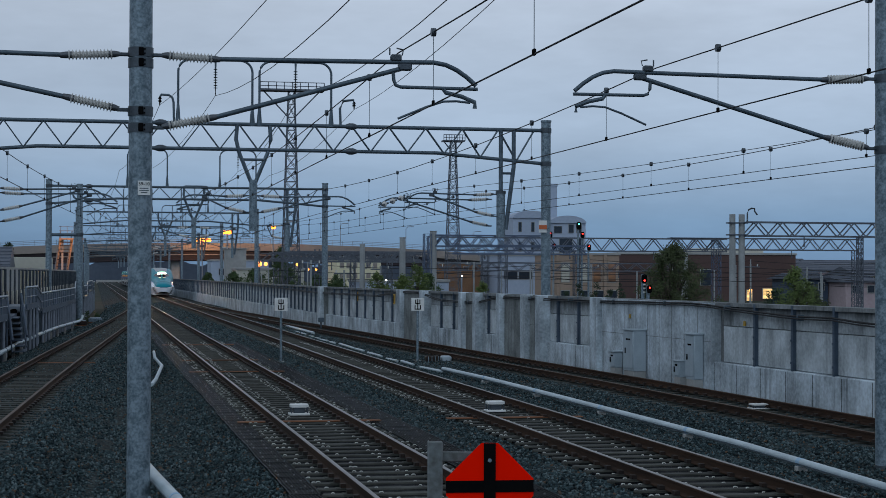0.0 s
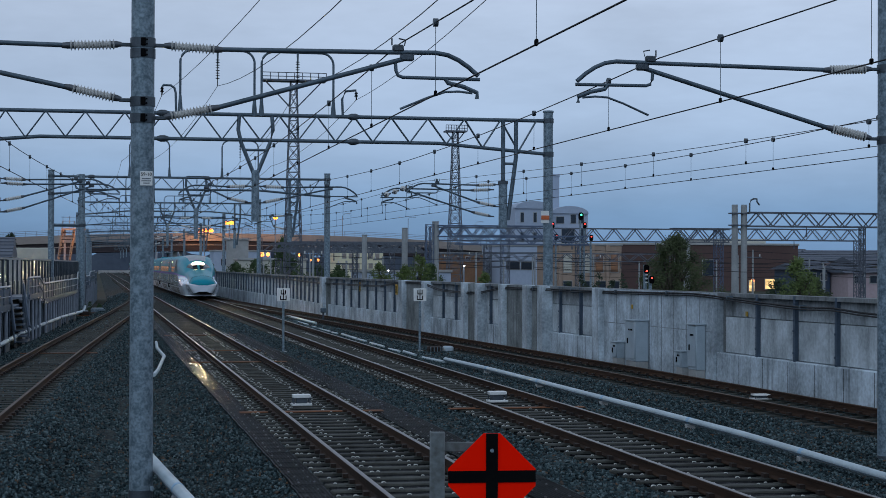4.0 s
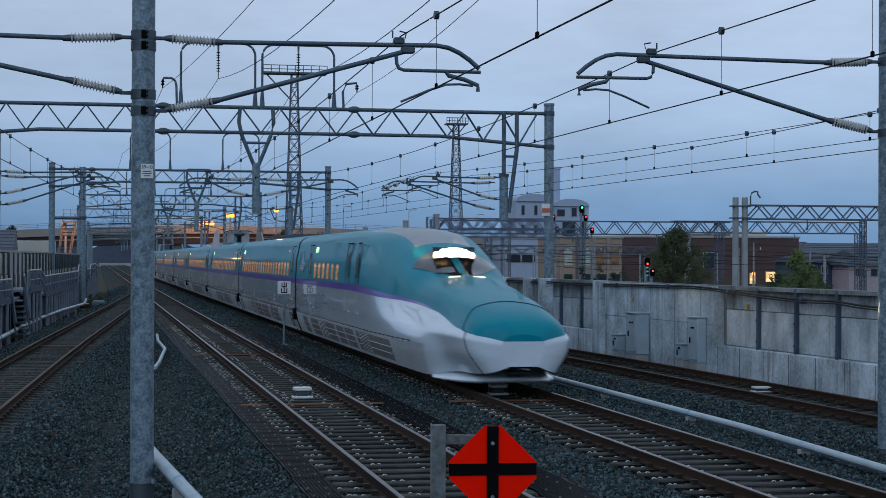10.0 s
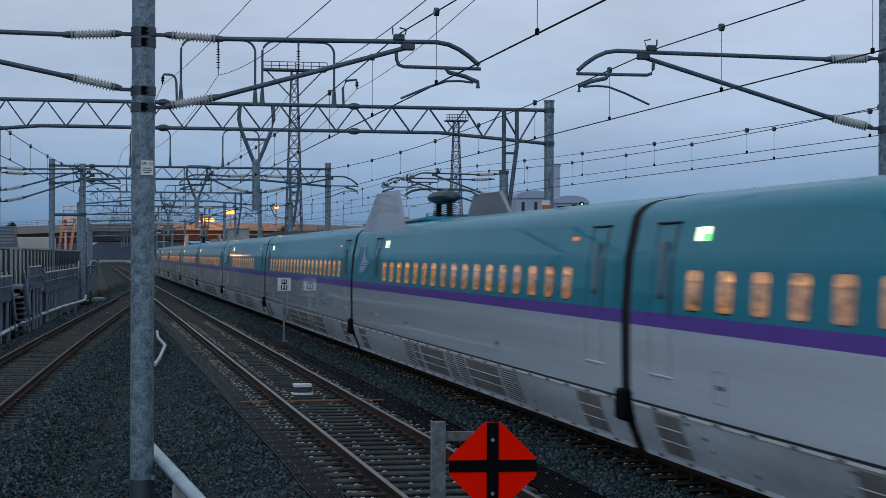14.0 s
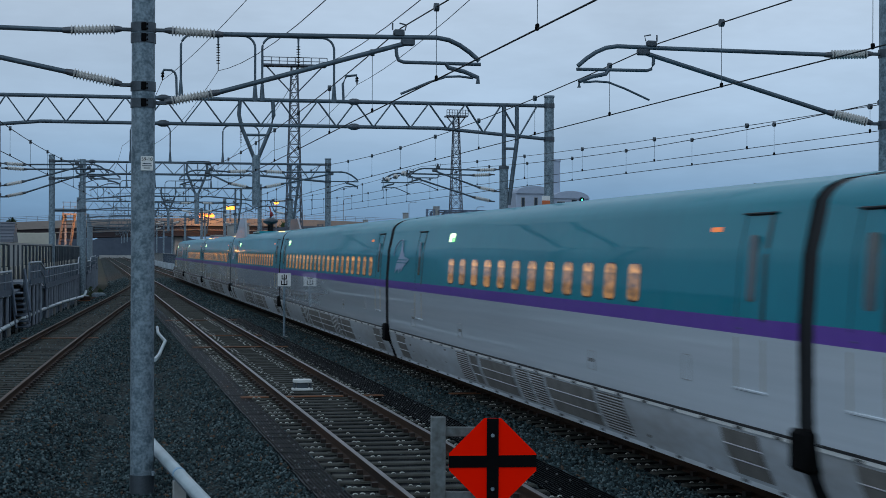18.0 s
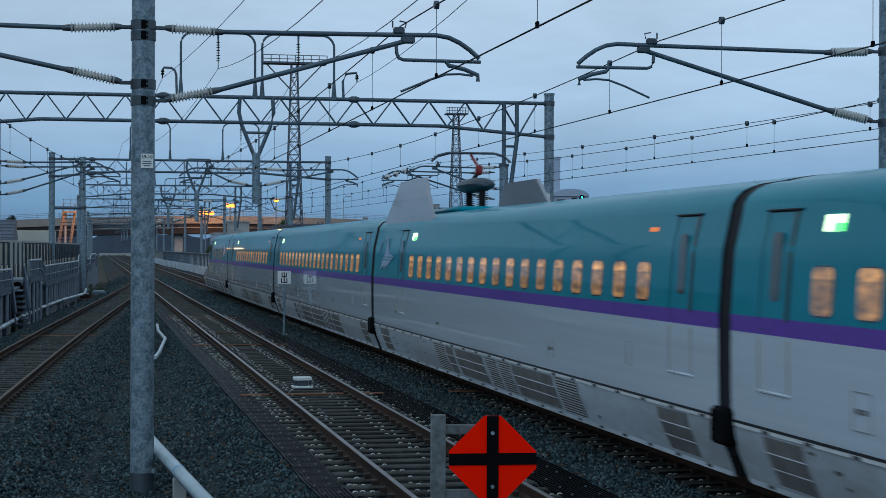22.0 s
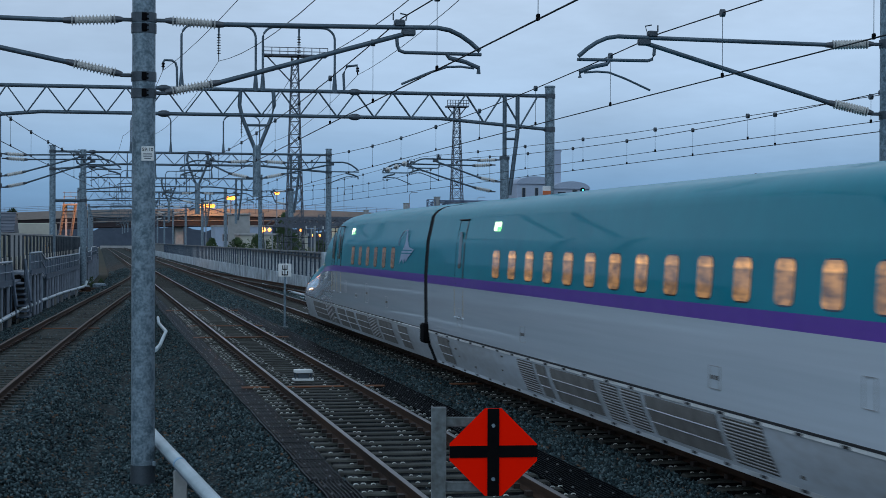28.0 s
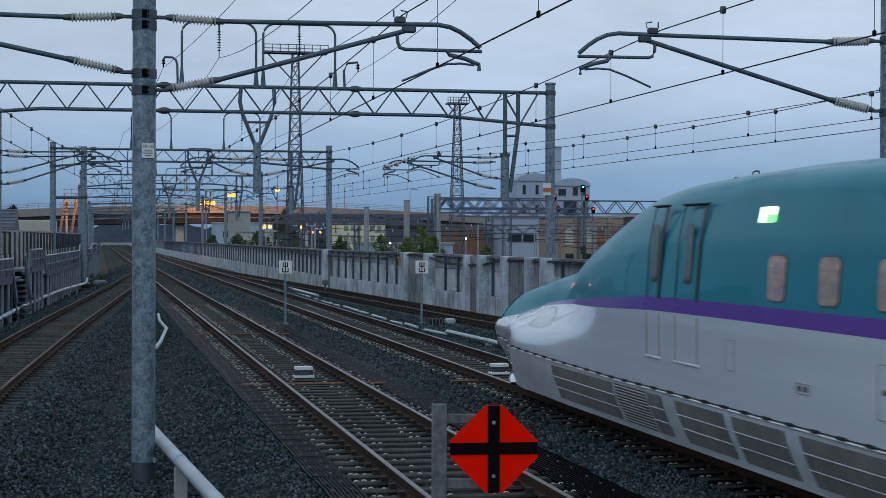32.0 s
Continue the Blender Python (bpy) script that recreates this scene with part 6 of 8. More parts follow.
    building("depot_shed", "low pale shed with a blue edge", 17.5, 26.0, 215, 8, 3.4, M_WHITEWALL, [(20.0, 1.5, 1.2, 1.0, M_DARKWIN)], "flat")
    building("far_office", "cream lit office block beyond the yard", 40.8, 48.4, 290, 12, 5.7, M_LITCREAM, [(41.6 + 1.15 * i, z, 0.6, 0.8, M_PARAPET) for i in range(6) for z in (2.7, 4.4)], "flat")
    building("far_office", "pale low block beyond the yard", 22.0, 33.0, 330, 12, 5.4, M_GREYWALL, [(24 + 2.0 * i, 3.3, 1.1, 1.2, M_DARKWIN) for i in range(4)], "flat")
    # block put here in place of the bridge's lamp-lit brown underside
    building("bridge_underside_block", "rust-brown block standing for the lit underside of the bridge", 55.6, 62.6, 275, 8, 4.7, M_LITUNDERSIDE, [(56.9 + 1.6 * i, 3.9, 0.8, 0.7, M_BROWNWALL) for i in range(4)], "flat")
    building("carport", "long low shed with a pale flat roof in the yard", 28.5, 38.5, 185, 8, 2.05, M_GREYWALL, [(31, 1.2, 1.0, 0.8, M_DARKWIN), (35, 1.2, 1.0, 0.8, M_DARKWIN)], "flat")
    building("substation", "pale concrete block beside the tracks", 19.5, 22.6, 260, 4, 6.6, M_CONC, [], "flat")
    tree(26.7, 77, -0.7, 4.9, 4.7, 3, M_LEAFWARM, 26000, "bushy green tree behind the concrete wall", 0.10, 0.25)
    tree(21.4, 200, -0.7, 6.6, 3.6, 15, M_LEAF, 5200, "tall dark bush beside the far tracks", 0.22)
    tree(34.0, 79, -0.7, 3.8, 3.3, 5, M_LEAFLIGHT, 7000, "slender young tree with light leaves", 0.12)
    tree(36.6, 83, -0.7, 3.0, 2.6, 6, M_LEAFWARM, 4200, "green shrub behind the wall", 0.12)
    tree(37.6, 90, -0.7, 2.7, 3.4, 7, M_LEAFDARK, 2600, "dark shrub behind the wall", 0.14)
    tree(41.6, 97, -0.7, 2.6, 4.2, 8, M_LEAFDARK, 2600, "dark hedge behind the wall", 0.14)
    for i, (x, y, h, w) in enumerate(((20.6, 125, 3.6, 2.6), (21.9, 122, 3.4, 2.2), (23.6, 125, 4.2, 2.3), (25.0, 128, 3.5, 2.4), (18.4, 130, 2.9, 2.2), (27.9, 122, 2.9, 1.6), (16.3, 205, 3.7, 3.0), (18.4, 200, 4.0, 3.6), (21.6, 195, 4.3, 3.8), (24.4, 190, 3.4, 3.0), (26.6, 190, 3.4, 2.6), (15.2, 235, 3.6, 2.4))):
        tree(x, y, -0.7, h, w * 1.4, 20 + i, M_LEAFLIGHT if i in (0, 1, 2, 5) else M_LEAF, 2200 if y > 150 else 3800, "leafy shrub behind the concrete wall", 0.16 if y < 150 else 0.26, name="shrub")
    for i in range(9):
        tree(28.4 + i * 1.15 + 0.3 * (i % 2), 101 + 2.2 * i, -0.7, 2.5 + 0.5 * (i % 3 == 1), 1.3, 50 + i, M_LEAFDARK, 500, "small dark conifer behind the wall", 0.13, name="shrub")
    for x, z, m, r in ((24.6, 4.34, M_WARMDOT, 0.34), (25.6, 4.34, M_WARMDOT, 0.34), (28.4, 4.66, M_WARMDOT, 0.45), (29.5, 4.66, M_WARMDOT, 0.34), (35.1, 4.59, M_WARMDOT, 0.28), (37.0, 3.7, M_WARMDOT, 0.22), (38.4, 3.7, M_WARMDOT, 0.22), (29.9, 2.3, M_WARMDOT, 0.34), (33.1, 2.7, M_REDLENS, 0.22)):
        dot_lamp(x, 300, z, m, "small glowing yard lamp", r)
    dot_lamp(34.6, 160, 2.75, M_COOLDOT, "white glowing yard lamp", 0.08)
    dot_lamp(27.2, 160, 2.3, M_COOLDOT, "white glowing yard lamp", 0.08)
    dot_lamp(55.1, 128, 3.05, M_COOLDOT, "white street lamp near the houses", 0.09)
    dot_lamp(82.0, 205, 1.0, M_WARMDOT, "small warm lamp near the houses", 0.2)


def west_side():
    building("workshop", "long low building with a pale cream end wall", -9.5, -3.95, 160, 8, 4.3, M_WHITEWALL, [], None)
    building("house", "low house with a dark roof", -16.5, -7.6, 150, 9, 3.4, M_PINKWALL, [], "gable", "house")
    tree(-9.2, 190, -0.7, 6.6, 4.5, 71, M_LEAFDARK, 1400, "dark bushy tree behind the low building", 0.3)
    t = thing("access_stair", "tall steel access stair lit orange", "stair")
    for g in (-0.7, 0.7):
        part("stringer", Shape().bar((-4.35 + g, 221, 1.5), (-3.5 + g, 219, 7.2), 0.22), M_PARAPET, t)
        part("stair_handrail", Shape().bar((-4.35 + g, 220.5, 2.5), (-3.5 + g, 218.5, 8.2), 0.1), M_GREY, t)
    for i in range(14):
        f = i / 13
        part("stair_tread", Shape().box((-4.35 + 0.85 * f, 221 - 2 * f, 1.6 + 5.6 * f), (1.4, 0.4, 0.08)), M_BRIDGE, t)
    for x in (-4.0, -1.9):
        part("leg", Shape().box((x, 219.6, 3.2), (0.25, 0.25, 7.9)), M_GREY, t)
    part("landing", Shape().box((-2.9, 219, 7.2), (3.0, 2.0, 0.2)), M_PARAPET, t)
    for k in (0.5, 1.0, 1.5):
        part("landing_rail", Shape().bar((-4.4, 218, 7.2 + k), (-1.4, 218, 7.2 + k), 0.06), M_GREY, t)
    for x in (-4.2, -3.4, -2.6, -1.8):
        part("landing_post", Shape().bar((x, 218, 7.2), (x, 218, 8.8), 0.06), M_GREY, t)
    b = new("stair_light", bpy.data.lights.new("stair_light", "POINT"))
    b.data.energy, b.data.color, b.data.shadow_soft_size = 700.0, (1.0, 0.36, 0.10), 0.3
    b.location = (-3.0, 215.5, 5.2)
    q = thing("marker_post", "small grey marker box beside the track", "marker")
    part("post", Shape().tube([(11.8, 90, -0.5), (11.8, 90, 0.35)], 0.05, 8), M_BAND, q)
    part("box", Shape().box((11.8, 90, 0.4), (0.3, 0.2, 0.25), ch=0.03), M_GALVDARK, q)
    pt = thing("platform", "plain concrete platform end under the camera", "platform", kind="structure")
    part("slab", Shape().box((-0.2, -28.0, 0.3), (4.4, 60.0, 1.9), ch=0.04), M_CONC, pt)
    m = thing("point_motor", "small grey switch machine beside the siding", "switch machine", pose(11.4, 59.0, -0.3))
    part("case", Shape().box((0.3, 0, 0.14), (0.5, 0.4, 0.22), ch=0.04), M_CLIP, m)
    for k in range(4):
        part("case_rib", Shape().box((0.12 + 0.12 * k, -0.21, 0.14), (0.02, 0.03, 0.2)), M_GALV, m)
    part("cover", Shape().box((0.8, 0.1, 0.14), (0.35, 0.4, 0.22), ch=0.05), M_CABINET, m)
    for k, (x, y, lb) in enumerate(((0.05, 113.0, "grey switch machine with a pale lid on the ballast"), (-0.75, 106.5, "small dark switch machine beside the pipe end"))):
        g = thing("switch_machine", lb, "switch machine", pose(x, y, -0.36, 0, 0, 8 * k), group="switch machines")
        part("case", Shape().box((0, 0, 0.16), (0.9 - 0.3 * k, 0.55, 0.26), ch=0.05), M_GALV if k == 0 else M_CLIP, g)
        part("lid", Shape().box((0, 0, 0.31), (0.7 - 0.3 * k, 0.45, 0.06), ch=0.02), M_CABINET, g, "pale lid")
        part("rod", Shape().tube([(0.4 - 0.1 * k, 0.1, 0.1), (2.2, 0.2, 0.12)], 0.03, 6), M_CLIP, g)
        part("base_plate", Shape().box((0.2, 0, 0.02), (1.3, 0.7, 0.04)), M_RUSTPLATE, g)
    for x, y, h, wd, sd in ((-0.45, 118.0, 0.8, 0.6, 81), (-0.9, 109.0, 0.45, 0.9, 82), (0.2, 124.0, 0.5, 0.7, 83)):
        tree(x, y, -0.55, h, wd, sd, M_LEAF, 260, "low tuft of weeds beside the ballast", 0.10, name="weed")
    w = thing("white_hose", "white flexible hose lying on the ballast", "hose")
    part("hose", Shape().tube([(1.58, 48.5, -0.3), (1.75, 50.0, -0.25), (2.17, 56.5, -0.2), (2.13, 62.0, -0.2), (2.3, 68.0, -0.25)], 0.055, 8), M_PIPE, w)
    duct_west = thing("cable_duct", "pale pipe along the foot of the walkway", "pipe")
    west_pipe = lerp_table([(44, -4.0), (56, -3.58), (62.2, -3.38), (72, -3.11), (82.6, -2.63), (94.9, -1.89), (106, -0.93)])
    part("pipe", Shape().tube([(west_pipe(q2), q2, -0.08) for q2 in np.arange(44, 107, 2.0)] + [(-0.80, 107.2, -0.05), (-0.72, 107.8, 0.2)], 0.085, 10), M_PIPE, duct_west)
    for q2 in np.arange(46, 106, 4.0):
        part("pipe_band", Shape().tube([(west_pipe(q2), q2 - 0.06, -0.08), (west_pipe(q2), q2 + 0.06, -0.08)], 0.098, 10), M_BAND, duct_west)
        part("pipe_foot", Shape().box((west_pipe(q2), q2, -0.36), (0.12, 0.12, 0.44), ch=0.01), M_CONC, duct_west)
    k = thing("cable_duct", "pale cable duct lying between the tracks", "pipe")
    part("pipe", Shape().tube([(10.9 - 0.02 * i, 86 + 4 * i, -0.15) for i in range(8)], 0.07, 8), M_PIPE, k)


def far_wall():
    t = thing("retaining_wall", "low pale retaining wall where the line bends away", "wall")
    part("wall", Shape().box((7.0, 646, -0.1), (13.0, 0.5, 1.4), ch=0.05), M_CONC, t)


def far_woods():
    """A distant belt of trees and roofs that closes the view under the bridge."""
    rng = random.Random(9)
    s = Shape()
    for k in range(2):
        x = -900.0
        while x < 1500:
            w, h = rng.uniform(12, 34), rng.uniform(7.5, 10.5) + 2.0 * k
            y = 820 + 120 * k + rng.uniform(-20, 20)
            n = 7
            vs = [(x + w * (i / n - 0.5) * 1.5, y + rng.uniform(-2, 2), -0.8 + h * math.sin(math.pi * (0.12 + 0.76 * i / n)) * rng.uniform(0.8, 1.1)) for i in range(n + 1)]
            vs += [(p[0], p[1] + 8, -0.8) for p in vs] + [(p[0], p[1] - 2, -0.8) for p in vs]
            m = n + 1
            s.add(vs, [(i, i + 1, m + i + 1, m + i) for i in range(n)] + [(2 * m + i, 2 * m + i + 1, i + 1, i) for i in range(n)])
            x += w * 0.8
    tagged(part("far_woods", s, M_HAZE), "distant dark belt of trees", "woods", kind="stuff")


far_woods()
far_wall()
west_walkway()
overpass()
sodium_lamp(38.2, 505, 15.2, 1.6, 2, 2000.0, -0.7)
sodium_lamp(31.4, 512, 13.0, 1.7, 3, 2000.0, -0.7)
sodium_lamp(51.8, 505, 16.9, 1.3, 1, 3000.0, -0.7)
yard()
west_side()


# ---- the train ----
M_TEAL = surface("teal_car_paint", (0.0, 0.238, 0.300), (0.0, 0.200, 0.262), rough=0.4, scale=0.4, fine=3.0, bump=0.0, coat=0.28, spec=0.04)
# the long smears in the white imitate streaked reflections along with dirt
M_CARWHITE = surface("white_paint_sheen_smears", (0.66, 0.72, 0.775), (0.58, 0.64, 0.69), rough=0.24, scale=1.3, fine=6.0, bump=0.003, coat=1.0, stretch=(1, 0.05, 2.4))
M_PURPLE = surface("purple_stripe_paint", (0.16, 0.06, 0.42), (0.14, 0.05, 0.38), rough=0.35, bump=0.0, coat=0.6)
M_CARROOF = surface("grey_roof_paint", (0.34, 0.36, 0.38), (0.26, 0.275, 0.29), rough=0.4, scale=0.5, fine=6.0, bump=0.01)
M_SKIRT = surface("dusty_skirt_paint", (0.53, 0.575, 0.615), (0.36, 0.365, 0.365), rough=0.4, scale=0.8, fine=9.0, bump=0.01, stretch=(1, 0.3, 1))
M_GRILLE = surface("dusty_dark_grille", (0.12, 0.105, 0.085), (0.07, 0.062, 0.052), rough=0.7)
M_GRILLEPALE = surface("dusty_grey_grille", (0.22, 0.21, 0.195), (0.14, 0.13, 0.118), rough=0.65)
M_SLAT = surface("grille_slat", (0.33, 0.33, 0.33), (0.25, 0.25, 0.25), rough=0.5)
M_GAITER = surface("black_rubber_gaiter", (0.012, 0.013, 0.015), (0.02, 0.02, 0.022), rough=0.55)
M_GLASS = surface("dark_windscreen", (0.012, 0.016, 0.02), None, rough=0.05, bump=0.0, coat=0.5)
M_SHIELD = surface("grey_shield_paint", (0.235, 0.255, 0.285), (0.18, 0.195, 0.22), rough=0.3, scale=0.6, fine=5.0, coat=0.4, stretch=(1, 0.2, 1))
M_EMBLEM = surface("pale_lilac_decal", (0.36, 0.43, 0.58), (0.22, 0.30, 0.44), rough=0.3, bump=0.0)
M_CARWIN = lit_window("lit_carriage_window", (1.0, 0.48, 0.135), 0.33, 5.5, (0.08, 0.08, 0.09), 0.75)
M_TAILWIN = lit_window("dim_carriage_window", (1.0, 0.56, 0.24), 0.085, 7.5, (0.12, 0.125, 0.14), 0.3)
M_DIMWIN = lit_window("dim_door_window", (0.70, 0.68, 0.22), 0.012, 3.0)
M_HEADLIGHT = glowing("headlight_glow", (1.0, 0.74, 0.36), 9000.0)
M_BOARD = glowing("white_green_display", (0.72, 1.0, 0.62), 2.0)
M_BOARDGREEN = glowing("green_display_text", (0.12, 0.9, 0.2), 1.6)
M_BOARDRED = glowing("orange_display_text", (1.0, 0.25, 0.06), 0.5)

# half section of a carriage, from the bottom edge to the crown: (height, half width)
SECTION = [(0.22, 1.45), (0.89, 1.66), (1.90, 1.675), (2.08, 1.675), (2.78, 1.628), (3.23, 1.53), (3.565, 1.0), (3.68, 0.0)]
# half sections of the nose, by distance from its tip
NOSE = [
    (0.0, [(0.58, 0.30), (0.90, 0.44), (1.10, 0.42), (1.115, 0.415), (1.17, 0.37), (1.21, 0.26), (1.235, 0.13), (1.242, 0)]),
    (0.08, [(0.48, 0.56), (0.92, 0.77), (1.17, 0.70), (1.185, 0.69), (1.32, 0.61), (1.37, 0.48), (1.40, 0.26), (1.41, 0)]),
    (0.25, [(0.435, 0.74), (0.935, 1.00), (1.215, 0.945), (1.23, 0.935), (1.385, 0.82), (1.48, 0.63), (1.53, 0.34), (1.55, 0)]),
    (0.8, [(0.40, 0.86), (0.945, 1.14), (1.275, 1.075), (1.29, 1.065), (1.475, 0.95), (1.62, 0.74), (1.70, 0.43), (1.73, 0)]),
    (1.6, [(0.39, 0.96), (0.94, 1.21), (1.345, 1.10), (1.36, 1.09), (1.595, 0.96), (1.775, 0.79), (1.85, 0.48), (1.88, 0)]),
    (2.3, [(0.34, 1.10), (0.93, 1.26), (1.42, 1.08), (1.435, 1.07), (1.685, 0.96), (1.855, 0.83), (1.94, 0.51), (1.97, 0)]),
    (2.9, [(0.25, 1.30), (0.92, 1.42), (1.50, 1.07), (1.515, 1.06), (1.75, 0.98), (1.91, 0.86), (2.01, 0.53), (2.045, 0)]),
    (3.5, [(0.22, 1.37), (0.915, 1.53), (1.575, 1.07), (1.595, 1.055), (1.81, 1.00), (1.965, 0.89), (2.08, 0.55), (2.115, 0)]),
    (4.2, [(0.22, 1.40), (0.91, 1.57), (1.64, 1.12), (1.67, 1.10), (1.885, 1.045), (2.04, 0.94), (2.17, 0.57), (2.21, 0)]),
    (5.8, [(0.22, 1.43), (0.90, 1.61), (1.735, 1.22), (1.80, 1.20), (1.985, 1.15), (2.17, 1.03), (2.36, 0.62), (2.42, 0)]),
    (6.8, [(0.22, 1.45), (0.895, 1.63), (1.775, 1.33), (1.85, 1.315), (2.12, 1.28), (2.42, 1.14), (2.66, 0.66), (2.74, 0)]),
    (8.3, [(0.22, 1.45), (0.89, 1.64), (1.80, 1.51), (1.92, 1.495), (2.38, 1.43), (2.79, 1.20), (3.09, 0.7), (3.19, 0)]),
    (10.0, [(0.22, 1.45), (0.88, 1.65), (1.845, 1.645), (2.0, 1.63), (2.62, 1.56), (3.05, 1.34), (3.4, 0.8), (3.5, 0)]),
    (12.0, [(0.22, 1.45), (0.89, 1.66), (1.89, 1.675), (2.07, 1.67), (2.75, 1.60), (3.16, 1.46), (3.515, 0.92), (3.63, 0)]),
    (14.5, [(0.22, 1.45), (0.89, 1.66), (1.90, 1.675), (2.08, 1.675), (2.78, 1.628), (3.23, 1.53), (3.565, 1.0), (3.68, 0)]),
]
# the edge of the fender, where the upright side turns into a sloping shelf: distance from the tip, height, half width
FENDER = [(0.0, 1.0, 0.455), (0.08, 1.06, 0.79), (0.25, 1.10, 1.015), (0.8, 1.13, 1.165), (1.6, 1.145, 1.24), (2.3, 1.155, 1.30), (2.9, 1.165, 1.41), (3.5, 1.175, 1.475), (4.2, 1.19, 1.505), (5.8, 1.22, 1.55), (6.8, 1.235, 1.58), (8.3, 1.25, 1.625), (10.0, 1.26, 1.655), (14.5, 1.29, 1.67)]
EDGE = 1.375


def monotone(xs, ys, q):
    """A smooth curve through (xs, ys) that never overshoots."""
    xs, ys = np.asarray(xs, float), np.asarray(ys, float)
    h, d = np.diff(xs), np.diff(ys) / np.diff(xs)
    m = np.zeros(len(xs))
    for i in range(1, len(xs) - 1):
        if d[i - 1] * d[i] > 0:
            a, b = 2 * h[i] + h[i - 1], h[i] + 2 * h[i - 1]
            m[i] = (a + b) / (a / d[i - 1] + b / d[i])
    m[0], m[-1] = d[0], d[-1]
    k = int(np.clip(np.searchsorted(xs, q) - 1, 0, len(xs) - 2))
    t = (q - xs[k]) / h[k]
    return ys[k] * (1 + 2 * t) * (1 - t) ** 2 + h[k] * m[k] * t * (1 - t) ** 2 + ys[k + 1] * t * t * (3 - 2 * t) + h[k] * m[k + 1] * t * t * (t - 1)


def section_at(d):
    ds = [a for a, b in NOSE]
    rim = [f[0] for f in FENDER]
    return [(monotone(ds, [b[i][0] for a, b in NOSE], d), monotone(ds, [b[i][1] for a, b in NOSE], d)) for i in range(8)] + [(monotone(rim, [f[1] for f in FENDER], d), monotone(rim, [f[2] for f in FENDER], d))]


def along_section(sec, v):
    """The (height, half width) at v, 0 at the bottom edge to 7 at the crown; a ninth pair is the fender's edge."""
    if len(sec) > 8 and 1 < v < 2:
        rim = (sec[0], sec[1], sec[8], sec[2], sec[3])
        return tuple(monotone((0, 1, EDGE, 2, 3), [p[q] for p in rim], v) for q in (0, 1))
    sec, ks = sec[:8], list(range(8))
    if v >= 6:
        t = v - 6
        z0, x0, z1 = sec[6][0], sec[6][1], sec[7][0]
        x = x0 * (1 - t)
        return z1 - (z1 - z0) * (x / x0) ** 2.2 if x0 > 1e-6 else z1, x
    z, x = monotone(ks, [p[0] for p in sec], v), monotone(ks, [p[1] for p in sec], v)
    full = min(1.0, max(0.0, (sec[5][0] - 3.0) / 0.2))
    if v > 3 and full > 0:
        # the full body: a straight flank up to a tight shoulder
        if v <= 5:
            k = int(min(v, 4.999))
            z2, x2 = (sec[k][q] + (sec[k + 1][q] - sec[k][q]) * (v - k) for q in (0, 1))
        else:
            a = (v - 5) * math.pi / 2
            z2, x2 = sec[5][0] + (sec[6][0] - sec[5][0]) * math.sin(a), sec[6][1] + (sec[5][1] - sec[6][1]) * math.cos(a)
        z, x = z + (z2 - z) * full, x + (x2 - x) * full
    return z, x


def hull(stations, sections, v0, v1, nv, flip=False):
    """Both flanks of the hull between section marks v0 and v1, through the given stations along y."""
    s = Shape()
    vs = [v0 + (v1 - v0) * i / nv for i in range(nv + 1)]
    for side in (-1, 1):
        k = len(s.v)
        for y, sec in zip(stations, sections):
            for v in vs:
                z, x = along_section(sec, v)
                s.v.append((side * x, y, z))
        w = nv + 1
        for i in range(len(stations) - 1):
            for j in range(nv):
                q = (k + i * w + j, k + i * w + j + 1, k + (i + 1) * w + j + 1, k + (i + 1) * w + j)
                s.f.append(q if (side < 0) != flip else q[::-1])
    return s


FLANK = [along_section(SECTION, v) for v in np.linspace(0, 6.99, 300)]


def flank_x(z):
    return float(np.interp(z, [a for a, b in FLANK], [b for a, b in FLANK]))


def on_flank(y, z, out=0.004, side=-1):
    """A pose on the side of a carriage: local x runs along it, local z up it, local y into it (for the -x side)."""
    dz = 0.05
    a = math.degrees(math.atan2(flank_x(z - dz) - flank_x(z + dz), 2 * dz))
    m = pose(side * (flank_x(z) + out), y, z, 0, 0, -90 if side < 0 else 90)
    return m @ pose(0, 0, 0, -a)


def shared(shape, name, mat):
    ob = part(name, shape, mat, fix=True)
    me = ob.data
    bpy.data.objects.remove(ob)
    return me


ME_PANE = shared(round_plate(0.48, 0.48, 0.09, 0.010), "window_pane", M_CARWIN)
ME_TAILPANE = shared(round_plate(0.45, 0.47, 0.09, 0.010), "window_pane", M_TAILWIN)
ME_FRAME = shared(round_plate(0.505, 0.515, 0.11, 0.006), "window_frame", M_GLASS)
ME_DOORWIN = shared(round_plate(0.26, 0.72, 0.06, 0.010), "door_window", M_DIMWIN)
ME_BOARD = shared(round_plate(0.44, 0.17, 0.02, 0.012, 2), "display_board", M_BOARD)
ME_BOARDTEXT = shared(Shape().box((0.12, -0.008, -0.045), (0.24, 0.006, 0.08)), "display_text", M_BOARDGREEN)
ME_REDTEXT = shared(Shape().box((-0.16, 0, 0), (0.08, 0.01, 0.09)).box((-0.05, 0, 0), (0.09, 0.01, 0.09)).box((0.06, 0, 0), (0.08, 0.01, 0.09)).box((0.16, 0, 0), (0.07, 0.01, 0.09)), "display_text", M_BOARDRED)


ME_LEDGE = shared(Shape().box((0, 0, 0), (0.02, 0.16, 0.03)), "ledge_bracket", M_GAITER)


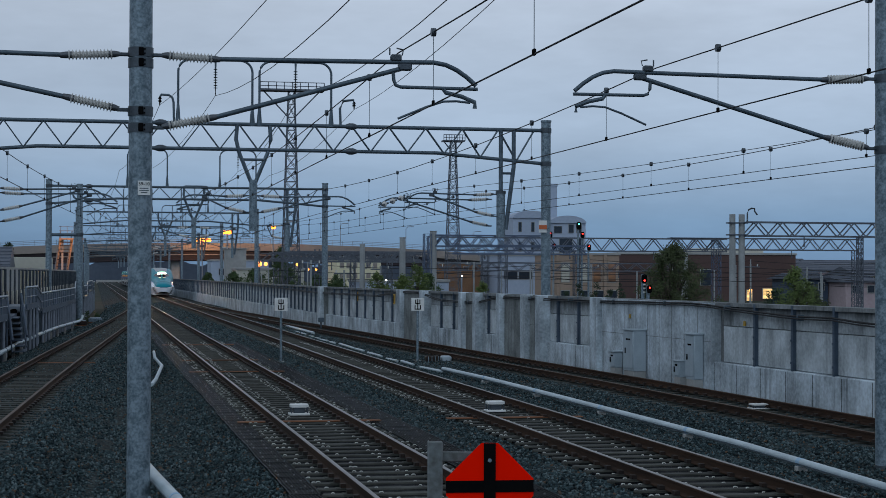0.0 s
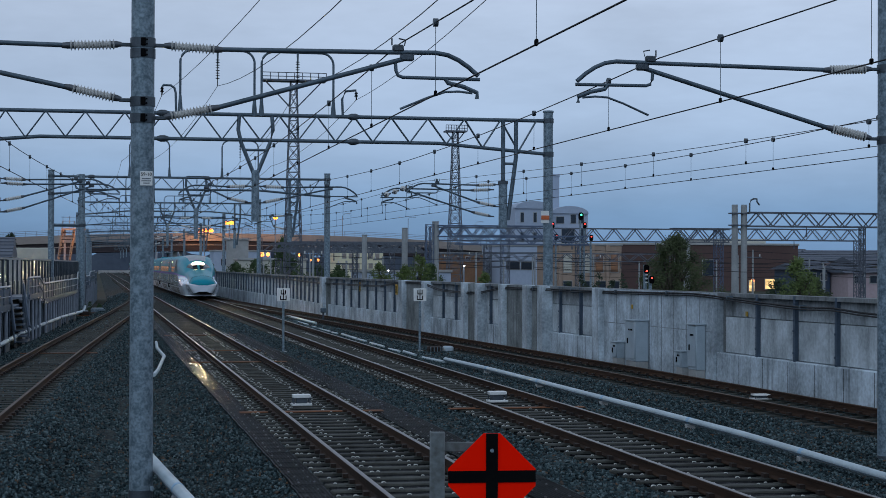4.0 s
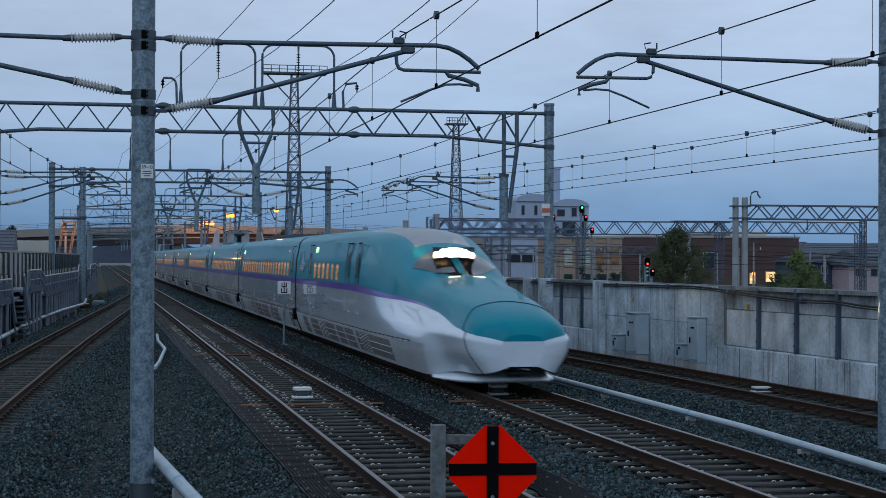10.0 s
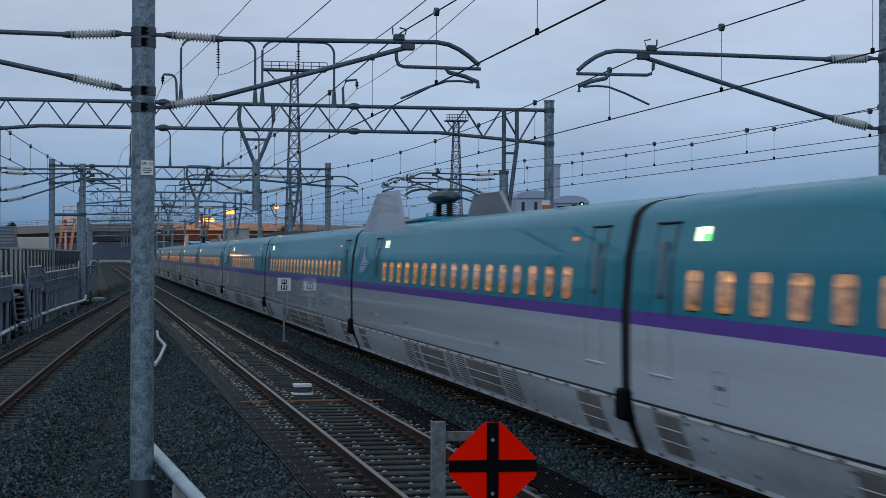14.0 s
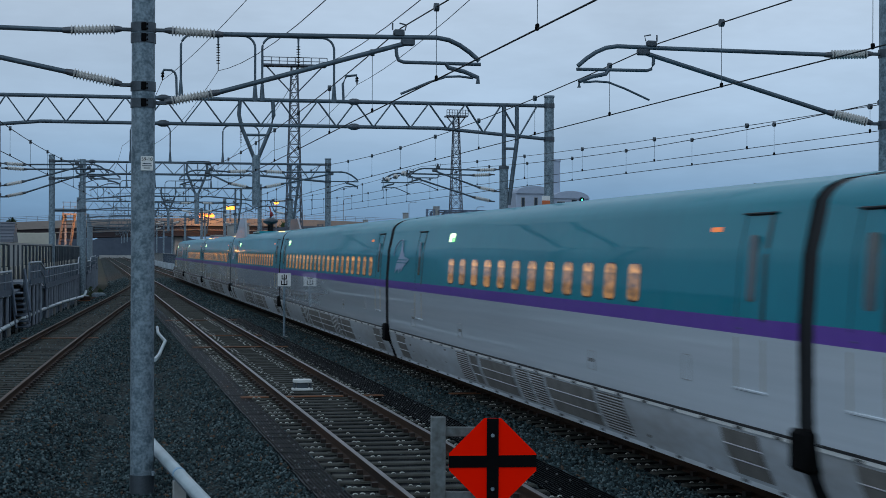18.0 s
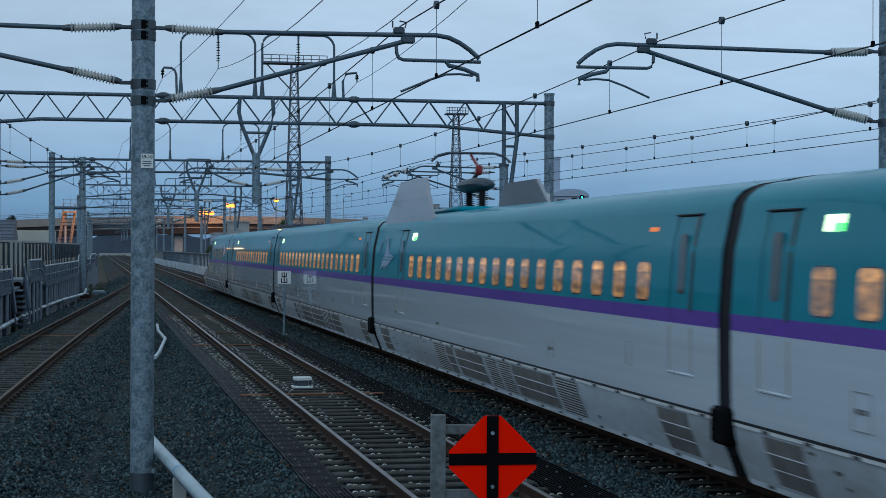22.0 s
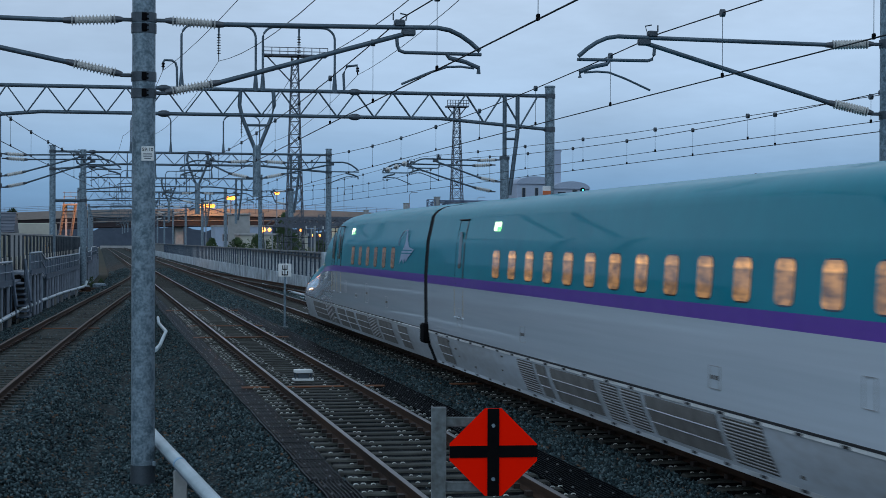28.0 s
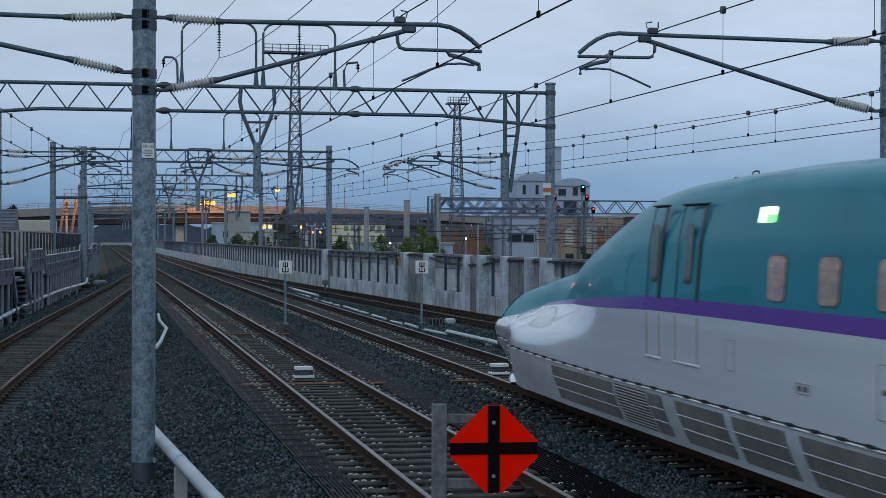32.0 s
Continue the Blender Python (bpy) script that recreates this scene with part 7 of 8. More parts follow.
def add_window(car, y, far=True, pane=None):
    pane = pane or ME_PANE
    f = part("window", ME_FRAME, None, car, "dark window surround", at=on_flank(y, 2.39, 0.001))
    part("window_pane", pane, None, f, "warmly lit glass", at=pose(0, -0.006, 0))
    if far:
        part("window", pane, None, car, "warmly lit glass", at=on_flank(y, 2.39, 0.004, 1))


def add_door(car, y, width=0.78):
    """A plug door shown by its dark joints, with a narrow window and a pale sill."""
    s = Shape()
    for e in (-width / 2, width / 2):
        pts = [(-flank_x(z) - 0.001, y + e, z) for z in (2.05, 2.4, 2.75, 3.0, 3.2)]
        s.tube(pts, 0.007, 6)
    s.tube([(-flank_x(3.2) - 0.001, y - width / 2, 3.2), (-flank_x(3.2) - 0.001, y + width / 2, 3.2)], 0.010, 6)
    d = part("door", s, M_GAITER, car, "dark door joint")
    # flat strip: the recess's shade and green reflection are put into its colour
    strip = Shape()
    zs = [2.06, 2.4, 2.75, 3.0, 3.12, 3.2]
    for z in zs:
        strip.v += [(-flank_x(z) - 0.003, y - width / 2 - 0.02, z), (-flank_x(z) - 0.003, y - width / 2 + 0.10, z)]
    strip.f += [(2 * i, 2 * i + 1, 2 * i + 3, 2 * i + 2) for i in range(len(zs) - 1)]
    part("door_recess", strip, M_RECESS, d, "flat dark green strip painted as a shaded recess", fix=True)
    part("door_header", Shape().box((-flank_x(3.21) - 0.012, y, 3.215), (0.03, width + 0.14, 0.022), ch=0.005), M_GAITER, d, "black drip rail")
    for e in (-width / 2, width / 2):
        part("door_edge", Shape().tube([(-flank_x(z) - 0.001, y + e, z) for z in (1.32, 1.6, 1.86)], 0.011, 6), M_RIM, d, "beige door edge")
    part("door_sill", Shape().box((-flank_x(1.29) - 0.006, y, 1.295), (0.02, width + 0.1, 0.03), ch=0.006), M_CARWHITE, d, "pale sill")
    part("door_window", ME_DOORWIN, None, d, at=on_flank(y, 2.62, 0.003))
    part("door_handle", Shape().box((-flank_x(1.95) - 0.004, y + 0.3, 1.96), (0.012, 0.07, 0.02), ch=0.004), M_GALVDARK, d)


M_RECESS = surface("shaded_door_recess", (0.002, 0.05, 0.055), None, rough=0.35, bump=0.0)
M_RIM = surface("beige_trim", (0.36, 0.31, 0.23), None, rough=0.4)


def add_board(car, y):
    b = part("display_board", ME_BOARD, None, car, "glowing destination display", at=on_flank(y, 3.06, 0.004))
    part("display_text", ME_BOARDTEXT, None, b, "green lit words")


def add_grille(car, y0, length, slats, width=None):
    """A dark grille panel in the skirt, following its slope; width gives the half width at (y, z) where the skirt narrows."""
    z0, z1, lean = 0.31, 0.82, 0.10
    wd = width or (lambda y, z: flank_x(z))
    rows = [z0 + (z1 - z0) * i / 4 for i in range(5)]
    off = lambda z: lean * (z - z0) / (z1 - z0)
    n = max(2, int(length / 0.5) + 1)
    cols = [length * i / (n - 1) for i in range(n)]
    p = Shape()
    for d in (0.012, -0.04):
        p.v += [(-wd(y0 + off(z) + u, z) - d, y0 + off(z) + u, z) for z in rows for u in cols]
    p.f += [(k * n + i, k * n + i + 1, (k + 1) * n + i + 1, (k + 1) * n + i) for k in range(4) for i in range(n - 1)]
    m = 5 * n
    p.f += [(i + 1, i, m + i, m + i + 1) for i in range(n - 1)] + [(4 * n + i, 4 * n + i + 1, m + 4 * n + i + 1, m + 4 * n + i) for i in range(n - 1)]
    g = part("skirt_grille", p, M_GRILLE if slats else M_GRILLEPALE, car, "dusty dark grille", fix=True)
    q = 12 if slats else 2
    for i in range(q):
        z = z0 + (z1 - z0) * (i + (0.7 if slats else 1.0)) / (q + (0.4 if slats else 1.0))
        pts = [(-wd(y0 + off(z) + u, z) - 0.014, y0 + off(z) + u, z) for u in cols]
        part("grille_slat", Shape().tube(pts, 0.011 if slats else 0.008, 4), M_SLAT if slats else M_SKIRT, g)


def add_bogie(car, y):
    b = part("bogie", Shape().box((0, y, 0.42), (2.0, 3.2, 0.22), ch=0.04), M_GAITER, car, "dark bogie frame")
    for dy in (-1.25, 1.25):
        for sx in (-0.72, 0.72):
            part("wheel", Shape().tube([(sx - 0.06, y + dy, 0.43), (sx + 0.06, y + dy, 0.43)], 0.43, 24), M_GALVDARK, b)


def add_emblem(car, y, k=1.0):
    """A pale star-like bird emblem drawn as plain shapes."""
    out = [(0, 0.62), (0.08, 0.28), (0.22, 0.08), (0.62, 0.0), (0.40, -0.14), (0.18, -0.24), (0.0, -0.40), (-0.10, -0.28), (-0.2, -0.46), (-0.32, -0.30), (-0.55, -0.46), (-0.42, -0.1), (-0.2, 0.08), (-0.08, 0.28)]
    out = [(x * 1.5, z * 0.74) for x, z in out]
    e = part("emblem", Shape().plate(out, -0.003, 0.003), M_EMBLEM, car, "pale lilac bird emblem", at=on_flank(y, 2.60, 0.012) @ pose(0, 0, 0, 0, 0, 0), fix=True)
    for z in (-0.02, -0.09):
        part("emblem_line", Shape().box((0.02, -0.006, z), (1.4, 0.004, 0.022)), M_TEAL, e)
    pts = [(-1.05 + 1.05 * (1 - math.cos(a)), -0.004, 0.02 + 0.42 * math.sin(a)) for a in np.linspace(0.15, 1.7, 12)]
    part("emblem_arc", Shape().tube(pts, 0.011, 5), M_EMBLEM, e)


def common_body(car, y0, y1, seed):
    ys = list(np.linspace(y0, y1, 6))
    secs = [SECTION] * 6
    part("skirt", hull(ys, secs, 0, 1, 4), M_SKIRT, car, "dusty white skirt", fix=False)
    part("lower_body", hull(ys, secs, 1.012, 2, 4), M_CARWHITE, car, "glossy white lower side")
    part("stripe", hull(ys, secs, 2, 3, 1), M_PURPLE, car, "purple band")
    part("upper_body", hull(ys, secs, 3, 6.0, 18), M_TEAL, car, "glossy teal upper side")
    part("roof", hull(ys, secs, 6.0, 7, 6), M_TEAL, car, "teal roof")


def belt_line(car, y0, y1):
    for side in (-1, 1):
        part("belt_groove", Shape().bar((side * 1.660, y0, 0.905), (side * 1.660, y1, 0.905), 0.016, 0.03), M_GAITER, car, "dark panel joint")
        part("belt_ledge", Shape().bar((side * 1.662, y0, 0.868), (side * 1.662, y1, 0.868), 0.02, 0.035), M_WHITE, car, "bright ledge")
        part("lower_edge", Shape().bar((side * 1.455, y0, 0.235), (side * 1.455, y1, 0.235), 0.03, 0.05), M_SKIRT, car)
    y = y0 + 0.4
    while y < y1 - 0.4:
        part("ledge_bracket", ME_LEDGE, None, car, at=pose(-1.672, y, 0.868))
        part("edge_bracket", ME_LEDGE, None, car, at=pose(-1.468, y + 0.3, 0.245))
        y += 1.1


def underside(car, y0, y1):
    part("underframe", Shape().box((0, (y0 + y1) / 2, 0.42), (2.7, y1 - y0, 0.36)), M_GAITER, car, "dark underframe")


def carriage(doors, first, count, pitch, boards, emblem, grilles, length=25.0, panto=None):
    car = thing("railway_carriage", "teal and white high-speed carriage with purple band and lit windows", "railway carriage", group="train carriages")
    common_body(car, 0.19, length - 0.19, 1)
    belt_line(car, 0.3, length - 0.3)
    underside(car, 0.3, length - 0.3)
    for y, sec in ((0.195, 0), (length - 0.195, 1)):
        out = [(x, z) for z, x in (along_section(SECTION, v) for v in np.linspace(0, 7, 24))]
        out = out + [(-x, z) for x, z in reversed(out[:-1])]
        part("end_wall", Shape().plate(out, y - 0.005, y + 0.005), M_GAITER, car, fix=True)
    gaiter(car, length)
    for y in (3.7, length - 3.7):
        add_bogie(car, y)
    for y in doors:
        add_door(car, y)
    for i in range(count):
        add_window(car, first + i * pitch)
    for y in boards:
        add_board(car, y)
    if emblem is not None:
        add_emblem(car, emblem)
    for y, w, k in grilles:
        add_grille(car, y, w, k)
    add_marks(car, length)
    if panto:
        pantograph(car, length, panto == "up")
    return car


def add_hatch(car, y, z, w, h, slots=0):
    """A flush service hatch shown by its dark joint, with small slots."""
    x = -flank_x(z) - 0.002
    f = Shape()
    for a, b in (((-w / 2, -h / 2), (w / 2, -h / 2)), ((w / 2, -h / 2), (w / 2, h / 2)), ((w / 2, h / 2), (-w / 2, h / 2)), ((-w / 2, h / 2), (-w / 2, -h / 2))):
        f.bar((x, y + a[0], z + a[1]), (x, y + b[0], z + b[1]), 0.010, 0.010)
    g = part("service_hatch", f, M_SLAT, car, "thin dark hatch joint")
    for k in range(slots):
        part("hatch_slot", Shape().box((x - 0.003, y + (k - (slots - 1) / 2) * 0.15, z), (0.006, 0.09, 0.05)), M_GRILLE, g, "dark slot")


def add_marks(car, length):
    """Small hatches, scuffs on the skirt and the seat-reservation lamp on the side."""
    for f, z, w, h, n in ((0.30, 1.25, 0.34, 0.26, 2), (0.66, 1.25, 0.34, 0.26, 2), (0.14, 1.42, 0.26, 0.30, 0), (0.86, 1.30, 0.40, 0.36, 2)):
        add_hatch(car, length * f, z, w, h, n)
    rng = random.Random(int(length * 10))
    for k in range(14):
        y, z = rng.uniform(0.8, length - 0.8), rng.choice((0.40, 0.52, 0.66, 0.78))
        part("skirt_latch", Shape().box((-flank_x(z) - 0.003, y, z), (0.008, rng.uniform(0.05, 0.16), rng.uniform(0.02, 0.05)), ch=0.002), M_GRILLE, car, "small dark latch")
    part("side_lamp", ME_REDTEXT, None, car, "orange lit seat display", at=on_flank(2.75, 3.05, 0.004) @ Matrix.Diagonal((0.8, 1, 0.6, 1)))


def gaiter(car, length):
    """The black bellows between this carriage and the next, with a coupling box at floor height."""
    ys = list(np.linspace(length - 0.20, length + 0.20, 7))
    secs = [[(z, x * (0.985 if i % 2 else 0.95)) for z, x in SECTION] for i in range(7)]
    g = part("gaiter", hull(ys, secs, 0.4, 7, 20), M_GAITER, car, "black rubber bellows")
    part("coupling_box", Shape().box((-1.60, length, 0.82), (0.32, 0.50, 0.42), ch=0.04), M_BLACK, g, "black coupling box")
    part("coupling_bolt", Shape().tube([(-1.725, length, 0.80), (-1.75, length, 0.80)], 0.09, 12), M_BAND, g)


def pantograph(car, length, up):
    """Side shields, and the current collector between them, at the rear end of the roof."""
    for sx in (-1, 1):
        out = [(length - 7.1, 3.20), (length - 5.3, 4.40), (length - 2.3, 4.40), (length - 0.15, 3.20)]
        m = Shape()
        for x in (sx * 1.47, sx * 1.38):
            m.v += [(x - sx * 0.10 * (z - 3.2), y, z) for y, z in out]
        m.f += [(0, 1, 2, 3), (7, 6, 5, 4)] + [(i, 4 + i, 4 + (i + 1) % 4, (i + 1) % 4) for i in range(4)]
        part("side_shield", m, M_SHIELD, car, "grey trapezoid side shield", fix=True)
    y = length - 4.6
    slab = Shape().tube([(0, y + 1.05 * math.sin(a), 4.26) for a in np.linspace(-1.5, 1.5, 13)], [0.02 + 0.15 * math.cos(a) ** 0.6 for a in np.linspace(-1.5, 1.5, 13)], 14)
    slab.v = [(px * 2.1, py, pz) for px, py, pz in slab.v]
    p = part("collector_base", slab, M_BAND, car, "dark streamlined collector base")
    part("collector_plinth", Shape().box((0, y, 3.66), (1.5, 3.6, 0.14), ch=0.06), M_TEAL, p, "teal roof fairing")
    for dy in (-0.68, 0.68):
        s = Shape().tube([(0, y + dy, 3.70), (0, y + dy, 4.16)], 0.075, 12)
        for k in range(8):
            s.tube([(0, y + dy, 3.75 + k * 0.05), (0, y + dy, 3.765 + k * 0.05)], 0.14, 12)
        part("insulator", s, M_GAITER, p, "black ribbed insulator")
    if up:
        part("lower_arm", Shape().tube([(0, y + 0.4, 4.36), (0, y - 0.35, 4.58)], 0.05, 8), M_BAND, p)
        part("knee", Shape().box((0, y - 0.35, 4.60), (0.16, 0.2, 0.24), ch=0.05), M_REDPART, p, "red knee joint")
        part("upper_arm", Shape().tube([(0, y - 0.35, 4.64), (0, y + 0.5, 4.98)], 0.035, 8), M_REDPART, p)
        head = [(-0.95, y + 0.5, 4.83), (-0.78, y + 0.5, 4.97), (-0.55, y + 0.5, 5.03), (0.55, y + 0.5, 5.03), (0.78, y + 0.5, 4.97), (0.95, y + 0.5, 4.83)]
    else:
        part("lower_arm", Shape().tube([(0, y + 0.4, 4.36), (0, y - 0.8, 4.42)], 0.05, 8), M_BAND, p)
        head = [(-0.95, y + 0.3, 4.32), (-0.78, y + 0.3, 4.42), (-0.55, y + 0.3, 4.47), (0.55, y + 0.3, 4.47), (0.78, y + 0.3, 4.42), (0.95, y + 0.3, 4.32)]
        part("upper_arm", Shape().tube([(0, y - 0.8, 4.42), (0, y + 0.3, 4.46)], 0.035, 8), M_BAND, p)
    part("contact_strip", Shape().tube(head, 0.03, 8), M_BAND, p)


M_REDPART = surface("dark_red_paint", (0.25, 0.03, 0.03), None, rough=0.5)


def nose_point(y_of, d, v, side=-1, out=0.0):
    z, x = along_section(section_at(d), v)
    return Vector((side * (x + out * (0 if v >= 7 else 1)), y_of(d), z + out * (0.8 if v > 4.5 else 0)))


def end_car(lead, doors, first, count, pitch, boards, emblem, grilles):
    """A driving carriage with a long nose; local y runs from its gangway end for the tail car, to it for the lead car."""
    length = 26.5
    car = thing("driving_carriage", "teal and white driving carriage with long duck-bill nose" + (", headlights on" if lead else ""),
                "railway carriage", group="train carriages")
    y_of = (lambda d: d) if lead else (lambda d: length - d)
    e = 0.19
    ds = [0.0, 0.03, 0.08, 0.15, 0.25, 0.4, 0.6, 0.8, 1.1, 1.4, 1.7, 2.0, 2.3, 2.6, 2.9, 3.2, 3.5, 3.8, 4.2, 4.6, 5.0, 5.4, 5.8, 6.1, 6.4, 6.8, 7.2, 7.6, 8.0, 8.3, 8.7, 9.2, 9.6, 10.0, 10.5, 11.0, 11.5, 12.0, 12.6, 13.2, 13.8, 14.5, 18.0, 22.0, length - e]
    secs = [section_at(d) if d < 14.5 else SECTION for d in ds]
    ys = [y_of(d) for d in ds]
    fl = not lead
    k = ds.index(3.2)
    part("bumper_skin", hull(ys[:k + 1], secs[:k + 1], 0, 1, 6, fl), M_CARWHITE, car, "glossy white chin of the nose")
    part("skirt", hull(ys[k:], secs[k:], 0, 1, 5, fl), M_SKIRT, car, "dusty white skirt")
    part("lower_body", hull(ys, secs, 1.0, 2, 16, fl), M_CARWHITE, car, "glossy white lower side")
    k = ds.index(4.2)
    part("stripe", hull(ys[k:], secs[k:], 2, 3, 1, fl), M_PURPLE, car, "purple band")
    part("stripe_tip", hull(ys[:k + 1], secs[:k + 1], 2, 3, 1, fl), M_TEAL, car)
    part("upper_body", hull(ys, secs, 3, 6.0, 18, fl), M_TEAL, car, "glossy teal upper side and nose")
    k, k2 = ds.index(8.3), ds.index(13.8)
    part("nose_crown", hull(ys[:k + 1], secs[:k + 1], 6.0, 7, 6, fl), M_TEAL, car)
    part("cab_roof", hull(ys[k:k2 + 1], secs[k:k2 + 1], 6.0, 7, 6, fl), M_CARROOF, car, "grey roof patch behind the cab")
    part("roof", hull(ys[k2:], secs[k2:], 6.0, 7, 6, fl), M_TEAL, car, "teal roof")
    for nm, va, vb, mt in (("nose_tip", 0, 2, M_CARWHITE), ("nose_tip_cap", 2, 7, M_TEAL)):
        tip = [(x, z) for z, x in (along_section(secs[0], v) for v in np.linspace(va, vb, 16))]
        tip = tip + [(-x, z) for x, z in reversed(tip if vb < 7 else tip[:-1])]
        part(nm, Shape().plate(tip, y_of(0.001), y_of(0.02)), mt, car, fix=True)
    # windscreen, wrapped over the hump: its lower edge comes forward in the middle
    w = Shape()
    cols = list(np.linspace(5.35, 7, 14))
    nr = 9
    for i in range(nr):
        half = []
        for v in cols:
            u = (v - 5.35) / 1.65
            low, high = 5.62 + 1.30 * (1 - u) ** 1.7, 7.62 - 0.62 * (1 - u) ** 3.0
            half.append(nose_point(y_of, low + (high - low) * i / (nr - 1), v, -1, 0.012))
        w.v += [tuple(p) for p in half] + [(-p.x, p.y, p.z) for p in reversed(half[:-1])]
    n = 2 * len(cols) - 1
    w.f += [(i * n + j, i * n + j + 1, (i + 1) * n + j + 1, (i + 1) * n + j) for i in range(nr - 1) for j in range(n - 1)]
    ws = part("windscreen", w, M_GLASS, car, "dark wrap-around windscreen", fix=True)
    part("wiper", Shape().tube([tuple(nose_point(y_of, 5.75 + 0.05 * i, 6.95 - 0.16 * i, -1, 0.03)) for i in range(7)], 0.014, 6), M_GAITER, ws, "black wiper arm")
    if lead:
        # six lamps in a row behind the top of the windscreen
        zc, yl = nose_point(y_of, 7.18, 7.0).z + 0.085, y_of(7.18)
        for k in range(6):
            x = (k - 2.5) * 0.165
            dz = -0.10 * (abs(x) / 0.41) ** 2
            part("headlight", Shape().box((x, yl - 0.006, zc + dz), (0.155, 0.006, 0.19), ch=0.001), M_HEADLIGHT, ws, "glowing white headlight")
            part("lamp_housing", Shape().box((x, yl + 0.22, zc + dz), (0.17, 0.42, 0.19), ch=0.02), M_GLASS, ws, "dark housing behind the lamp")
        # vanes and hoods added to shape the beam; the train has no such part
        vane = Shape()
        for k in range(14):
            vane.box((0, yl - 0.13, zc - 0.215 + 0.026 * k), (1.02, 0.22, 0.002), Matrix.Rotation(radians(3), 4, "X"))
        for k in range(6):
            x = (k - 2.5) * 0.165
            vane.box((x, yl - 0.11, zc - 0.10 * (abs(x) / 0.41) ** 2 + 0.100), (0.165, 0.26, 0.006))
        for k in range(13):
            vane.box((-0.495 + 0.0825 * k, yl - 0.13, zc - 0.05), (0.003, 0.22, 0.34))
        part("lamp_vanes", vane, M_BLACK, ws, "thin black vanes added to narrow the lamp beam")
        # two glowing strips stand for the headlights' reflection on the bonnet
        s = Shape()
        c = [nose_point(y_of, 5.5, u, -1, 0.012) for u in (6.3, 6.5, 6.75)]
        for sx in (-1, 1):
            s.tube([(sx * abs(p.x), p.y, p.z) for p in c], 0.014, 6)
        part("marker_light", s, M_LAMPREFLECT, car, "small glowing strip drawn as the headlights' reflection")
    # hatch joint on the bill, and bumper recess below
    ring = [nose_point(y_of, 0.34 + 0.17 * v if v < 2.2 else 0.714 + 0.9 * ((v - 2.2) / 4.8) ** 0.8, v, -1, 0.003) for v in np.linspace(0.0, 7, 34)]
    ring = ring + [Vector((-p.x, p.y, p.z)) for p in reversed(ring[:-1])]
    part("hatch_joint", Shape().tube(ring, 0.012, 6), M_GAITER, car, "dark round hatch joint")
    # snow plough: a lip that sweeps out from under the bulb to the flanks
    lip = Shape()
    prof = [(0.02, 0.17), (-0.05, 0.22), (-0.02, 0.28), (0.08, 0.32), (0.22, 0.345), (0.42, 0.40), (0.60, 0.42), (0.60, 0.17)]
    m = len(prof)
    for i in range(25):
        x = -1.40 + 2.80 * i / 24
        f = abs(x) / 1.40
        for dd, z in prof:
            lip.v.append((x * (0.96 - 0.10 * dd), y_of(0.72 + 0.10 * f + 2.0 * f ** 4 + dd), 0.17 + (z - 0.17) * (1 - 0.55 * f ** 3) + 0.03 * (1 - f)))
    lip.f += [(m * i + j, m * i + (j + 1) % m, m * i + m + (j + 1) % m, m * i + m + j) for i in range(24) for j in range(m)]
    part("obstacle_guard", lip, M_CARWHITE, car, "white flared plough lip under the nose", fix=True)
    part("coupler_recess", Shape().box((0, y_of(0.42), 0.42), (0.50, 0.12, 0.10), ch=0.03), M_GAITER, car, "dark coupler recess")
    belt = [nose_point(y_of, d, 1.0, -1, 0.006) for d in ds if d > (4.3 if lead else 1.0)]
    for sx in (-1, 1):
        part("belt_groove", Shape().tube([(sx * abs(p.x), p.y, p.z + 0.018) for p in belt], 0.009, 5), M_GAITER, car)
        part("belt_ledge", Shape().tube([(sx * abs(p.x), p.y, p.z - 0.008) for p in belt], 0.013, 5), M_WHITE, car, "bright ledge")
    clips = Shape()
    for d in np.arange(1.2 if not lead else 4.5, 24.0, 0.62):
        p = nose_point(y_of, d, 1.0, -1, 0.010)
        clips.box((p.x, p.y, p.z + 0.016), (0.022, 0.20, 0.036))
    tagged(part("belt_clips", clips, M_GAITER, car, "row of black clips along the belt groove"), kind="stuff")
    y0, y1 = (4.5, length - 0.3) if lead else (0.3, length - 4.5)
    underside(car, y0, y1)
    if lead:
        gaiter(car, length)
    out = [(x, z) for z, x in (along_section(SECTION, v) for v in np.linspace(0, 7, 24))]
    out = out + [(-x, z) for x, z in reversed(out[:-1])]
    ye = y_of(length - 0.195)
    part("end_wall", Shape().plate(out, ye - 0.005, ye + 0.005), M_GAITER, car, fix=True)
    for d in (8.2, length - 3.7):
        add_bogie(car, y_of(d))
    for d in doors:
        add_door(car, y_of(d), 0.5 if d < 12.6 else 0.78)
    for i in range(count):
        add_window(car, y_of(first + i * pitch), True, ME_PANE if lead else ME_TAILPANE)
    for d in boards:
        add_board(car, y_of(d))
    add_emblem(car, y_of(emblem))
    for d, z, w3, h3, n3 in ((14.4, 1.50, 0.26, 0.34, 0), (16.4, 1.30, 0.36, 0.10, 2), (18.3, 1.42, 0.42, 0.50, 2), (21.4, 1.30, 0.36, 0.26, 2)):
        add_hatch(car, y_of(d), z, w3, h3, n3)
    def skirt_width(y, z):
        d = y if lead else length - y
        sec = section_at(d) if d < 14.5 else SECTION
        side = [along_section(sec, v / 8) for v in range(9)]
        return float(np.interp(z, [a for a, b in side], [b for a, b in side]))

    for d, w2, k2 in grilles:
        add_grille(car, y_of(d) if lead else y_of(d) - w2, w2, k2, skirt_width if d < 14 else None)
    return car


